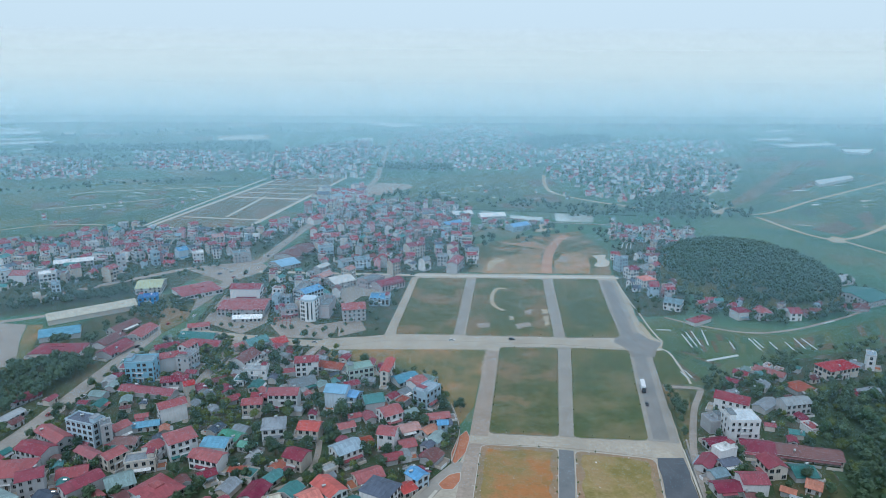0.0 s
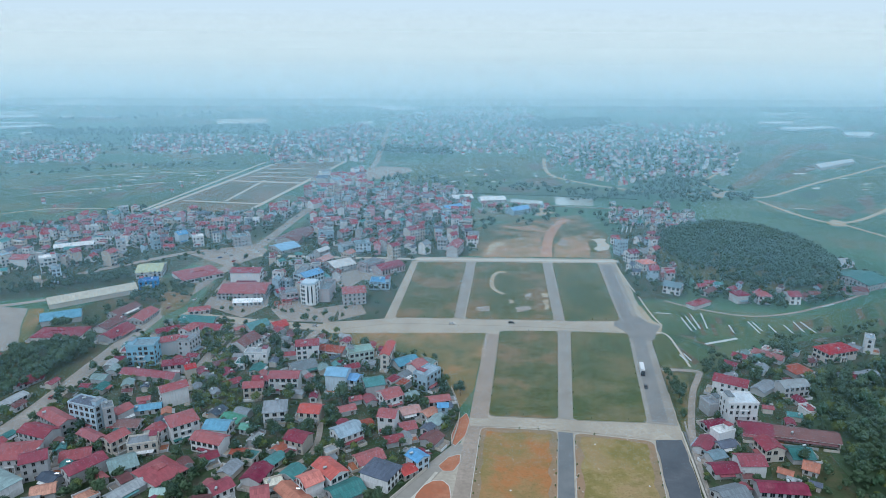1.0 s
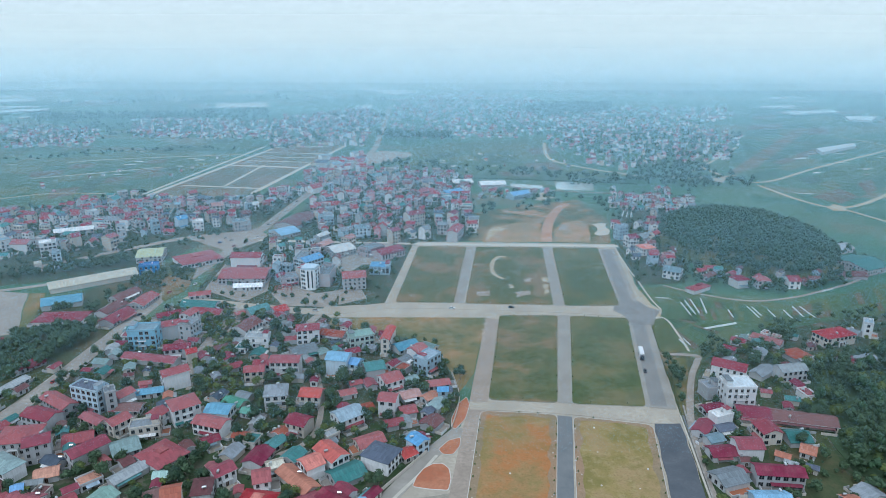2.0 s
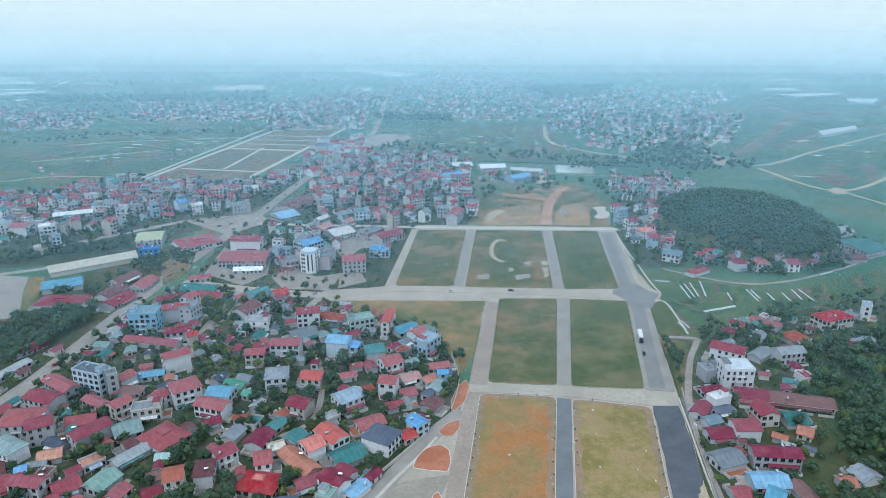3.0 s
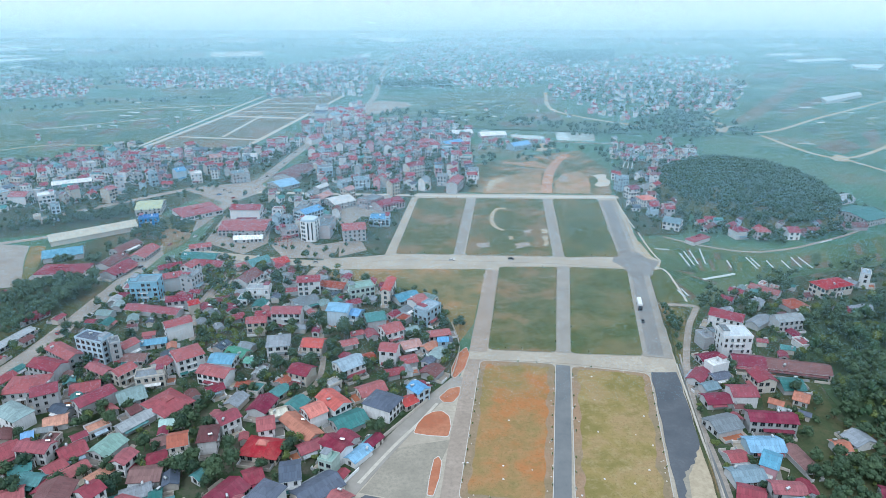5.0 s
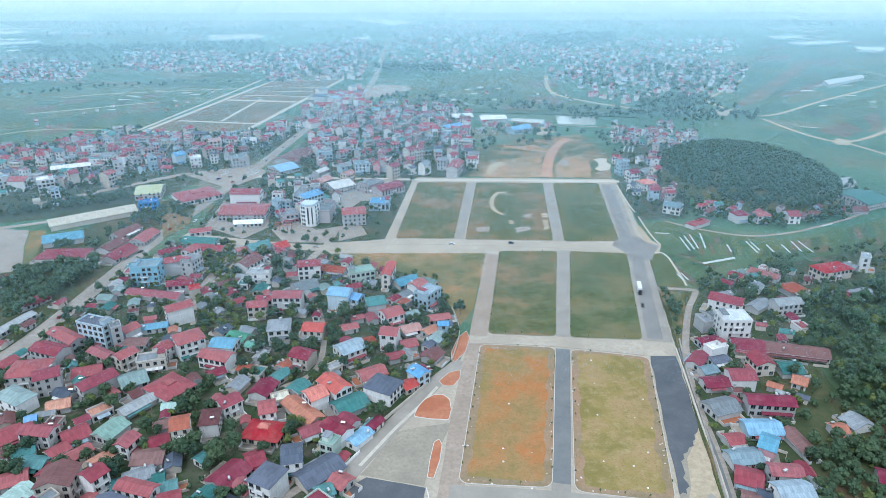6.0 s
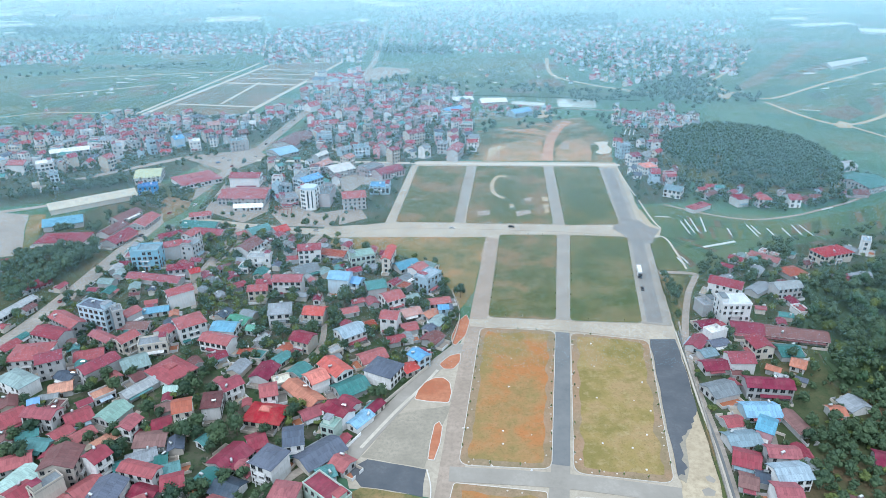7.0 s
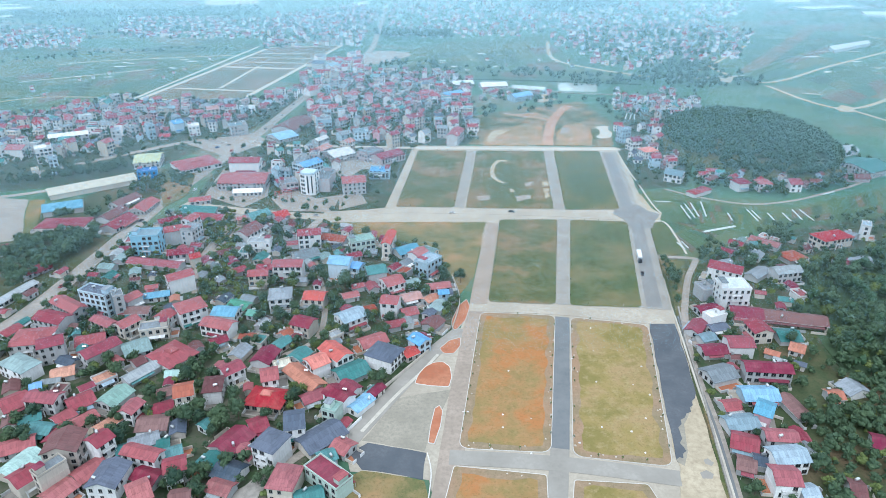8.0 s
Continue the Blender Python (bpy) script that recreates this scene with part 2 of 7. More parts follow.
plot_mat("grass_green", [(0.42, (0.072, 0.102, 0.037)), (0.50, (0.108, 0.126, 0.050)), (0.58, (0.16, 0.145, 0.068))], (0.060, 0.084, 0.031), (0.145, 0.136, 0.066), (0.19, 0.165, 0.095))
plot_mat("grass_dry", [(0.38, (0.11, 0.125, 0.05)), (0.50, (0.21, 0.17, 0.075)), (0.62, (0.32, 0.20, 0.10))], (0.085, 0.105, 0.042), (0.25, 0.195, 0.10), (0.33, 0.24, 0.14))
plot_mat("earth_orange", [(0.43, (0.37, 0.165, 0.062)), (0.50, (0.31, 0.19, 0.082)), (0.57, (0.24, 0.185, 0.073))], (0.20, 0.165, 0.065), (0.35, 0.215, 0.105), (0.40, 0.275, 0.145))
plot_mat("earth_yellow", [(0.43, (0.205, 0.172, 0.058)), (0.50, (0.275, 0.213, 0.082)), (0.57, (0.315, 0.225, 0.11))], (0.185, 0.162, 0.052), (0.34, 0.272, 0.142), (0.39, 0.325, 0.185))
plot_mat("earth_margin", [(0.40, (0.30, 0.20, 0.125)), (0.5, (0.27, 0.20, 0.13)), (0.6, (0.235, 0.19, 0.12))], (0.19, 0.16, 0.085), (0.34, 0.255, 0.175), (0.37, 0.29, 0.21))
ground_mat("earth_pink", [(0.35, (0.34, 0.19, 0.12)), (0.65, (0.46, 0.31, 0.22))], (0.40, 0.23, 0.15), 0.06, 0.3)
plot_mat("earth_patchy", [(0.40, (0.38, 0.22, 0.13)), (0.50, (0.33, 0.225, 0.13)), (0.62, (0.24, 0.19, 0.11))], (0.15, 0.155, 0.075), (0.42, 0.31, 0.21), (0.46, 0.36, 0.26))
plot_mat("garden_soil", [(0.40, (0.050, 0.075, 0.034)), (0.52, (0.075, 0.088, 0.042)), (0.66, (0.16, 0.115, 0.07))], (0.040, 0.064, 0.028), (0.10, 0.095, 0.052), (0.15, 0.13, 0.085))
ground_mat("earth_red", [(0.35, (0.36, 0.13, 0.07)), (0.65, (0.46, 0.22, 0.13))], (0.30, 0.13, 0.075), 0.08, 0.5)
ground_mat("earth_dull", [(0.35, (0.09, 0.105, 0.05)), (0.5, (0.15, 0.13, 0.08)), (0.65, (0.22, 0.155, 0.10))], (0.13, 0.12, 0.075), 0.015, 0.1)
field_mat("crops", [(0.32, (0.05, 0.10, 0.048)), (0.5, (0.075, 0.13, 0.06)), (0.68, (0.125, 0.15, 0.08))], (0.075, 0.10, 0.06), 0.02, 0.15, 14)
for k, c in {"crop_green": (0.068, 0.122, 0.052), "crop_pale": (0.115, 0.145, 0.068), "crop_brown": (0.135, 0.115, 0.075), "crop_dark": (0.05, 0.088, 0.043), "crop_teal": (0.055, 0.118, 0.065)}.items():
    ground_mat(k, [(0.35, tuple(q * 0.75 for q in c)), (0.65, tuple(q * 1.2 for q in c))], tuple(q * 0.8 + 0.02 for q in c), 0.05, 0.4, weed=(tuple(q * 0.6 for q in c), 0.56))
n, l, s = nodes_of("water", 0.12)
s.inputs["Base Color"].default_value = (0.42, 0.45, 0.40, 1)
s.inputs["Specular IOR Level"].default_value = 0.9


def leaf_mat(name, dark, light):
    n, l, s = nodes_of(name, 0.6)
    geo = n.new("ShaderNodeNewGeometry")
    info = n.new("ShaderNodeObjectInfo")
    mixer = n.new("ShaderNodeMath")
    mixer.operation = "MULTIPLY_ADD"
    l.new(info.outputs["Random"], mixer.inputs[0])
    mixer.inputs[1].default_value = 0.55
    half = n.new("ShaderNodeMath")
    half.operation = "MULTIPLY"
    l.new(geo.outputs["Random Per Island"], half.inputs[0])
    half.inputs[1].default_value = 0.45
    l.new(half.outputs[0], mixer.inputs[2])
    l.new(ramp_of(n, l, mixer.outputs[0], [(0.1, dark), (0.9, light)]), s.inputs["Base Color"])
    s.inputs["Transmission Weight"].default_value = 0.0


leaf_mat("leaf", (0.024, 0.056, 0.038), (0.076, 0.122, 0.060))
leaf_mat("leaf_wood", (0.022, 0.056, 0.034), (0.052, 0.104, 0.050))
leaf_mat("leaf_light", (0.05, 0.085, 0.03), (0.14, 0.18, 0.055))


def palette_mat(name, colours, rough):
    """One colour out of a palette for each separate piece."""
    n, l, s = nodes_of(name, rough)
    geo = n.new("ShaderNodeNewGeometry")
    r = n.new("ShaderNodeValToRGB")
    r.color_ramp.interpolation = "CONSTANT"
    el = r.color_ramp.elements
    while len(el) < len(colours):
        el.new(0.5)
    for i, (e, c) in enumerate(zip(el, colours)):
        e.position, e.color = i / len(colours), (*c, 1)
    l.new(geo.outputs["Random Per Island"], r.inputs["Fac"])
    dirt = noise_of(n, l, geo.outputs["Position"], 0.35, 4, 0.7)
    l.new(mix_of(n, l, ramp_of(n, l, dirt, [(0.4, (0, 0, 0)), (0.75, (0.5, 0.5, 0.5))]), r.outputs["Color"], (0.2, 0.18, 0.16)), s.inputs["Base Color"])


palette_mat("crowd_wall", [WALLS[k] for k in ("grey", "white", "cream", "white", "mauve", "beige", "white", "paleblue", "grey", "pinkwall")], 0.85)
palette_mat("field_strip", [(0.75, 0.77, 0.77), (0.5, 0.5, 0.46), (0.62, 0.66, 0.68), (0.3, 0.28, 0.2), (0.8, 0.8, 0.79), (0.22, 0.3, 0.14)], 0.7)
palette_mat("crowd_roof", [ROOFS[k] for k in ("red", "crimson", "grey", "red", "brown", "bluegrey", "crimson", "crimson", "red", "teal", "brown", "red", "slate", "grey")], 0.6)
palette_mat("sheet_white", [(0.7, 0.72, 0.7), (0.6, 0.64, 0.64), (0.5, 0.55, 0.55), (0.74, 0.74, 0.7)], 0.5)


# ---- builders ----
def mesh_of(name, verts, faces, mats, slots=None):
    me = bpy.data.meshes.new(name)
    me.from_pydata(verts, [], faces)
    for m in mats:
        me.materials.append(MATS[m])
    if slots:
        me.polygons.foreach_set("material_index", slots)
    me.update()
    return me


def part(name, me, parent, label="", m=None):
    ob = new(name, me)
    ob.parent = parent
    if m is not None:
        ob.matrix_basis = m
    return tagged(ob, label)


def box(x0, y0, z0, x1, y1, z1, verts, faces):
    k = len(verts)
    verts += [(x0, y0, z0), (x1, y0, z0), (x1, y1, z0), (x0, y1, z0), (x0, y0, z1), (x1, y0, z1), (x1, y1, z1), (x0, y1, z1)]
    faces += [tuple(k + i for i in f) for f in ((3, 2, 1, 0), (4, 5, 6, 7), (0, 1, 5, 4), (1, 2, 6, 5), (2, 3, 7, 6), (3, 0, 4, 7))]


def prism(pts, z0, z1, verts, faces):
    k, c = len(verts), len(pts)
    area = sum(pts[i - 1][0] * pts[i][1] - pts[i][0] * pts[i - 1][1] for i in range(c))
    if area < 0:
        pts = pts[::-1]
    verts += [(x, y, z0) for x, y in pts] + [(x, y, z1) for x, y in pts]
    faces += [tuple(range(k + c - 1, k - 1, -1)), tuple(range(k + c, k + 2 * c))]
    faces += [(k + i, k + (i + 1) % c, k + c + (i + 1) % c, k + c + i) for i in range(c)]


def slab(name, pts, top, mat):
    v, f = [], []
    prism(wobbled(pts, 4.0, 3.0) if name.startswith("bare") else wobbled(pts), -0.4, top, v, f)
    return tagged(new(name, mesh_of(name, v, f, [mat])), kind="structure")


def wobbled(pts, step=6.0, size=0.9):
    """The outline with points every few metres, moved a little, so that no edge of ground is ruled."""
    out = []
    for i, p in enumerate(pts):
        a, b = Vector(p), Vector(pts[(i + 1) % len(pts)])
        k = max(1, min(60, int((b - a).length / step)))
        for j in range(k):
            q = a.lerp(b, j / k)
            d = noise.noise_vector((q.x * 0.11, q.y * 0.11, 0.3)) * (size if j else size * 0.4)
            out.append((q.x + d.x, q.y + d.y))
    return out


def smooth(pts, per=6):
    out = []
    for i in range(len(pts) - 1):
        p = [Vector(pts[max(0, min(len(pts) - 1, i + k))]) for k in (-1, 0, 1, 2)]
        for j in range(per):
            t = j / per
            out.append(0.5 * (2 * p[1] + (p[2] - p[0]) * t + (2 * p[0] - 5 * p[1] + 4 * p[2] - p[3]) * t * t + (3 * p[1] - p[0] - 3 * p[2] + p[3]) * t ** 3))
    return out + [Vector(pts[-1])]


ROADS = []


def ribbon(name, pts, width, top, mat):
    line = smooth(pts)
    left, right = [], []
    for i, p in enumerate(line):
        d = (line[min(i + 1, len(line) - 1)] - line[max(i - 1, 0)]).normalized()
        o = Vector((-d.y, d.x)) * width / 2
        jit = 1 + 0.05 * noise.noise((p.x * 0.05, p.y * 0.05, 2.0))
        left.append(tuple(p + o * jit)), right.append(tuple(p - o * jit))
        ROADS.append((p.x, p.y, width / 2))
    v, f = [], []
    k = len(line)
    v = [(x, y, top) for x, y in left] + [(x, y, top) for x, y in right] + [(x, y, -0.4) for x, y in left] + [(x, y, -0.4) for x, y in right]
    for i in range(k - 1):
        f += [(i, k + i, k + i + 1, i + 1), (i, i + 1, 2 * k + i + 1, 2 * k + i), (k + i + 1, k + i, 3 * k + i, 3 * k + i + 1)]
    return tagged(new(name, mesh_of(name, v, f, [mat])), kind="structure")


def rounded(pts, r, inset=0.0):
    """The polygon with round corners, drawn in by inset."""
    c = sum((Vector(p) for p in pts), Vector((0, 0))) / len(pts)
    out = []
    for i, p in enumerate(pts):
        p = Vector(p)
        a, b = Vector(pts[i - 1]) - p, Vector(pts[(i + 1) % len(pts)]) - p
        a, b = a.normalized(), b.normalized()
        p = p + (a + b).normalized() * inset / max(0.4, math.sin(math.acos(max(-1, min(1, a.dot(b)))) / 2))
        rr = max(0.3, r - inset)
        for j in range(7):
            t = j / 6
            q = (p + a * rr) * (1 - t) ** 2 + p * 2 * t * (1 - t) + (p + b * rr) * t * t
            out.append((q.x, q.y))
    return out


PLOTS = []


def plot(pts, mat, r):
    """A building plot: earth or grass, raised in a ring of pale kerbstones."""
    PLOTS.append((pts, mat))
    outer, inner = rounded(pts, r), rounded(pts, r, 0.28)
    k = len(outer)
    area = sum(outer[i - 1][0] * outer[i][1] - outer[i][0] * outer[i - 1][1] for i in range(k))
    if area < 0:
        outer, inner = outer[::-1], inner[::-1]
    v = [(x, y, 0.0) for x, y in outer] + [(x, y, 0.36) for x, y in outer] + [(x, y, 0.36) for x, y in inner] + [(x, y, 0.1) for x, y in inner]
    f = []
    for i in range(k):
        j = (i + 1) % k
        f += [(i, j, k + j, k + i), (k + i, k + j, 2 * k + j, 2 * k + i), (2 * k + i, 2 * k + j, 3 * k + j, 3 * k + i)]
    bare = mat in ("earth_orange", "earth_yellow")
    top = tagged(new("building_plot", mesh_of("building_plot", [(x, y, 0.3) for x, y in inner], [tuple(range(k))], ["earth_margin" if bare else mat])), kind="structure")
    if bare:
        field = wobbled(rounded(pts, r, 3.6), 3.0, 2.2)
        part("cleared_soil", mesh_of("cleared_soil", [(x, y, 0.32) for x, y in field], [tuple(range(len(field)))] if area > 0 else [tuple(reversed(range(len(field))))], [mat]), top, "weedy cleared soil")
    old = mat.startswith("grass")
    part("kerb", mesh_of("kerb", v, f, ["kerb_old" if old else "kerb_stone"]), top, "weathered kerb grown over with weeds" if old else "pale concrete kerb")


def parcels(corners, nx, ny, seed, top=0.12, kinds=("crop_green", "crop_pale", "crop_brown", "crop_dark", "crop_green", "crop_teal")):
    """A field divided into long parcels with low dykes between them."""
    rng = random.Random(seed)
    q = [Vector(p) for p in corners]

    def at(u, w):
        return q[0].lerp(q[1], u).lerp(q[3].lerp(q[2], u), w)
    rows = sorted([0, 1] + [(j + rng.uniform(-0.25, 0.25)) / ny for j in range(1, ny)])
    for j in range(ny):
        cols = sorted([0, 1] + [(i + rng.uniform(-0.3, 0.3)) / nx for i in range(1, nx)])
        for i in range(nx):
            if rng.random() < 0.12:
                continue
            g = 0.05 / nx
            h = 0.06 / ny
            ring = [at(cols[i] + g, rows[j] + h), at(cols[i + 1] - g, rows[j] + h), at(cols[i + 1] - g, rows[j + 1] - h), at(cols[i] + g, rows[j + 1] - h)]
            slab("field_parcel", [tuple(p) for p in ring], top + rng.uniform(0, 0.08), rng.choice(kinds))


FAR_CROPS = ("crop_dark", "crop_green", "crop_pale", "crop_brown", "crop_dark", "crop_teal", "crop_pale", "path_pale")


# ---- haze imitated by added surfaces: near, gauzes of fine tinted threads with open air between them; beyond 1.1 km, thin tinted sheets as backdrops ----
# diffuse tint that stands in for daylight scattered by haze
def haze_tint_mat(colour):
    n, l, s = nodes_of("haze_tint", 1.0)
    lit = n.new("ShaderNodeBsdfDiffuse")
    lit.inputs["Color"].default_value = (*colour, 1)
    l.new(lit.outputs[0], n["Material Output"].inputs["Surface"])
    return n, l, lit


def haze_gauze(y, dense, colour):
    """An upright gauze of level threads whose tint imitates haze: thin near the ground, fullest at 50 m, thinning out
    high up. The threads are shaded as if facing up, so they take the daylight from above.
    """
    n, l, lit = haze_tint_mat(colour)
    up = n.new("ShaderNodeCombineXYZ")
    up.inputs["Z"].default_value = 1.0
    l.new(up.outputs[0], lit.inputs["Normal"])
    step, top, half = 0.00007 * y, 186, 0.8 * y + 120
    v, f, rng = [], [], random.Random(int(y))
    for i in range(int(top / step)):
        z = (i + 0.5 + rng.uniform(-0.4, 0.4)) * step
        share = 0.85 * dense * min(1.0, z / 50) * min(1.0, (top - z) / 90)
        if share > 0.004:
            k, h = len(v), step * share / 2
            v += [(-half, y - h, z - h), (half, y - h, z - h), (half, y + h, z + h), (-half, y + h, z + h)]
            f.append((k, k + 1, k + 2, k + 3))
    tagged(new("haze", mesh_of("haze", v, f, ["haze_tint"])), "fine blue-grey threads that imitate haze over the plain", "haze", kind="stuff")


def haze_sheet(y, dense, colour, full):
    """A leaning see-through sheet far off whose tint imitates haze: clear at the ground, fullest at a height, thinning
    out high up.
    """
    n, l, lit = haze_tint_mat(colour)
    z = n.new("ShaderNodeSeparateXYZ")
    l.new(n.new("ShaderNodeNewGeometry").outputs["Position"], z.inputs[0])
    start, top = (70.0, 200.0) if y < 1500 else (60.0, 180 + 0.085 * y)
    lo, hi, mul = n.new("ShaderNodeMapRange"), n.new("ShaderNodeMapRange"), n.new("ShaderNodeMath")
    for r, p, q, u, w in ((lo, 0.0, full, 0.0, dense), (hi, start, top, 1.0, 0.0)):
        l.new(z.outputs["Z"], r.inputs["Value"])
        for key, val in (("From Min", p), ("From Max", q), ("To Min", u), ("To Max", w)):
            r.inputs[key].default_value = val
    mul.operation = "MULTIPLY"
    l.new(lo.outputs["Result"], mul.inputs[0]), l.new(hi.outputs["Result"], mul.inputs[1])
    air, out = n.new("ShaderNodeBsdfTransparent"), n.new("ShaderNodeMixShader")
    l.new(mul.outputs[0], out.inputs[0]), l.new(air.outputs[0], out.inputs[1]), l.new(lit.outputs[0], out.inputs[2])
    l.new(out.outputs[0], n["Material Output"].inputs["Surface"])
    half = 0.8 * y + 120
    me = mesh_of("haze_backdrop", [(-half, y, 0), (half, y, 0), (half, y + top, top), (-half, y + top, top)], [(0, 1, 2, 3)], ["haze_tint"])
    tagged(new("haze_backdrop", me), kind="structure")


# haze colour put into threads and sheets: bluer near, paler far off
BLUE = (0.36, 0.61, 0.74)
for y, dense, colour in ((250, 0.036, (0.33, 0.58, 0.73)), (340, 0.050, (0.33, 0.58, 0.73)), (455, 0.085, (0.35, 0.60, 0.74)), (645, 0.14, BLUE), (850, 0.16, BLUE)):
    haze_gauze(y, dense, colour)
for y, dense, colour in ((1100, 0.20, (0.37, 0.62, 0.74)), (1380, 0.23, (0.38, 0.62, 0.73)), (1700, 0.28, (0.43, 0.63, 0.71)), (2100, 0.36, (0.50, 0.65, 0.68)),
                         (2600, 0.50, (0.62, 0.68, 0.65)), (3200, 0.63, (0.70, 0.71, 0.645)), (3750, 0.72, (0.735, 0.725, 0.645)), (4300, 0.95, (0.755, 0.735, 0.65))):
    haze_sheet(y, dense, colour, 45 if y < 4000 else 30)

# ---- ground, roads and plots ----
v = [(-4900, -600, 0), (4900, -600, 0), (4900, 4900, 0), (-4900, 4900, 0)]
tagged(new("ground", mesh_of("ground", v, [(0, 1, 2, 3)], ["plain"])), kind="structure")
slab("village_ground", [(-166.2, 164.0), (-237.2, 271.5), (-233.4, 292.7), (-215.3, 383.3), (-187.7, 452.6), (-83.9, 424.9), (-75.9, 411.8), (-54.6, 395.7), (-5.2, 373.6), (9.5, 315.4), (4.2, 270.4), (-40.6, 192.4), (-44.3, 163.6)], 0.061, "earth_village")
slab("roadside_ground", [(133.8, 368.0), (139.8, 404.0), (156.0, 431.0), (160.0, 358.0), (146.0, 334.0), (130.0, 291.0), (119.0, 245.0), (107.0, 163.1), (96.0, 163.1), (112.0, 240.0), (122.0, 300.0)], 0.058, "garden_soil")
slab("roadside_ground", [(-260.0, 290.0), (-300.0, 380.0), (-288.0, 440.0), (-258.0, 500.0), (-230.0, 545.0), (-198.0, 560.0), (-208.0, 470.0), (-213.0, 390.0), (-218.0, 300.0), (-228.0, 262.0)], 0.057, "garden_soil")
slab("village_ground", [(153.8, 349.1), (203.5, 389.6), (282.6, 417.4), (328.4, 427.3), (159.3, 163.0), (102.7, 163.2), (116.4, 251.0), (126.4, 291.0)], 0.063, "earth_village")
slab("village_ground", [(-360.5, 471.4), (-254.3, 509.6), (-214.3, 625.5), (-185.0, 690.1), (-169.6, 881.1), (-241.2, 783.2), (-398.8, 785.0), (-503.7, 693.4)], 0.065, "earth_village")
slab("village_ground", [(-167.2, 615.3), (-150.6, 960.1), (-52.2, 958.7), (36.4, 916.4), (35.7, 603.9), (-26.2, 595.3)], 0.066, "earth_village")
slab("village_ground", [(162.2, 590.0), (182.3, 686.4), (223.0, 735.9), (282.6, 722.2), (193.3, 486.1), (153.5, 480.1)], 0.068, "earth_village")
slab("village_ground", [(-187.7, 452.6), (-195.4, 546.0), (-183.8, 615.5), (-26.3, 598.9), (-39.0, 440.4), (-84.3, 426.9)], 0.069, "earth_village")
slab("yard", [(-347.9, 465.3), (-314.5, 460.5), (-299.8, 428.8), (-277.0, 388.5), (-295.6, 382.1)], 0.111, "concrete")
slab("verge", [(-313.7, 460.5), (-302.0, 460.9), (-278.9, 406.9), (-270.7, 388.5), (-276.0, 386.8), (-299.0, 428.8)], 0.117, "grass_dry")
slab("railway_earth", [(-219.0, 300.0), (-217.0, 379.9), (-223.4, 388.8), (-231.6, 358.8), (-234.9, 327.4), (-235.6, 309.6)], 0.116, "garden_soil")
slab("square", [(-138.4, 1093.1), (-112.5, 1165.7), (-60.0, 1150.6), (-52.1, 1112.5), (-86.0, 1047.9), (-119.6, 1021.4)], 0.129, "dust")
slab("track_junction", [(449.0, 740.1), (466.7, 757.4), (474.4, 742.4), (460.7, 722.5), (447.3, 725.0)], 0.225, "sand")
slab("sand_patch", [(367.3, 904.2), (413.5, 934.2), (387.1, 884.5)], 0.222, "sand")
slab("square", [(-246.6, 606.5), (-191.6, 645.7), (-169.0, 611.5), (-196.3, 565.4)], 0.132, "dust")
slab("estate_paving", [(-24.7, 598.9), (163.0, 592.5), (155.4, 508.8), (148.4, 448.1), (156.5, 430.0), (150.0, 416.0), (139.8, 402.1), (133.8, 368.0), (121.4, 291.0), (110.4, 230.0), (98.8, 163.2), (-3.1, 163.5), (-5.3, 177.8), (-34.9, 182.1), (-38.8, 195.5), (-20.9, 226.6), (4.2, 265.5), (14.4, 303.1), (30.5, 414.1), (-88.4, 415.8), (-85.6, 435.3), (-43.1, 440.4)], 0.093, "paving")
slab("old_asphalt", [(-29.6, 203.5), (-20.8, 224.3), (-9.9, 227.7), (3.7, 230.4), (-5.7, 201.7), (-7.3, 192.3), (-32.5, 198.6)], 0.145, "asphalt_old")
slab("new_asphalt", [(-36.5, 191.5), (-29.7, 197.3), (-6.6, 191.4), (-7.4, 177.8), (-30.7, 182.9)], 0.157, "asphalt_new")
slab("grass_field", [(-76.5, 415.7), (30.6, 416.0), (17.7, 335.4), (9.5, 315.4), (5.1, 335.4), (-5.2, 373.6), (-31.3, 386.6), (-54.6, 395.7), (-77.6, 402.3)], 0.138, "grass_dry")
slab("farmland", [(145.8, 467.8), (175.7, 479.9), (213.4, 452.0), (254.3, 440.6), (369.3, 491.3), (328.4, 427.3), (253.9, 407.8), (206.6, 396.8), (154.3, 350.6), (147.3, 360.6), (146.3, 410.4), (154.9, 423.3)], 0.090, "crops")
slab("farmland", [(-790.6, 992.0), (-591.6, 1116.4), (-357.4, 1151.8), (-376.7, 810.4), (-435.5, 756.5), (-550.0, 676.0)], 0.071, "crops")
slab("farmland", [(-90.5, 1093.9), (-26.1, 1226.5), (206.7, 1351.3), (183.9, 1041.8), (243.7, 932.0), (207.9, 882.3), (-52.7, 928.2)], 0.073, "crops")
slab("bare_earth", [(24.8, 602.2), (38.2, 712.1), (95.9, 750.9), (166.8, 778.5), (179.3, 686.4), (160.4, 593.6)], 0.114, "grass_scrub")
slab("bare_patch", [(36.9, 598.2), (42.0, 627.4), (51.7, 652.9), (69.0, 661.8), (91.5, 675.5), (106.3, 680.2), (100.3, 640.0), (95.3, 598.2)], 0.155, "earth_patchy")
slab("bare_patch", [(107.2, 598.2), (114.8, 642.1), (128.0, 670.9), (146.8, 680.2), (151.4, 652.9), (141.7, 598.2)], 0.161, "earth_patchy")
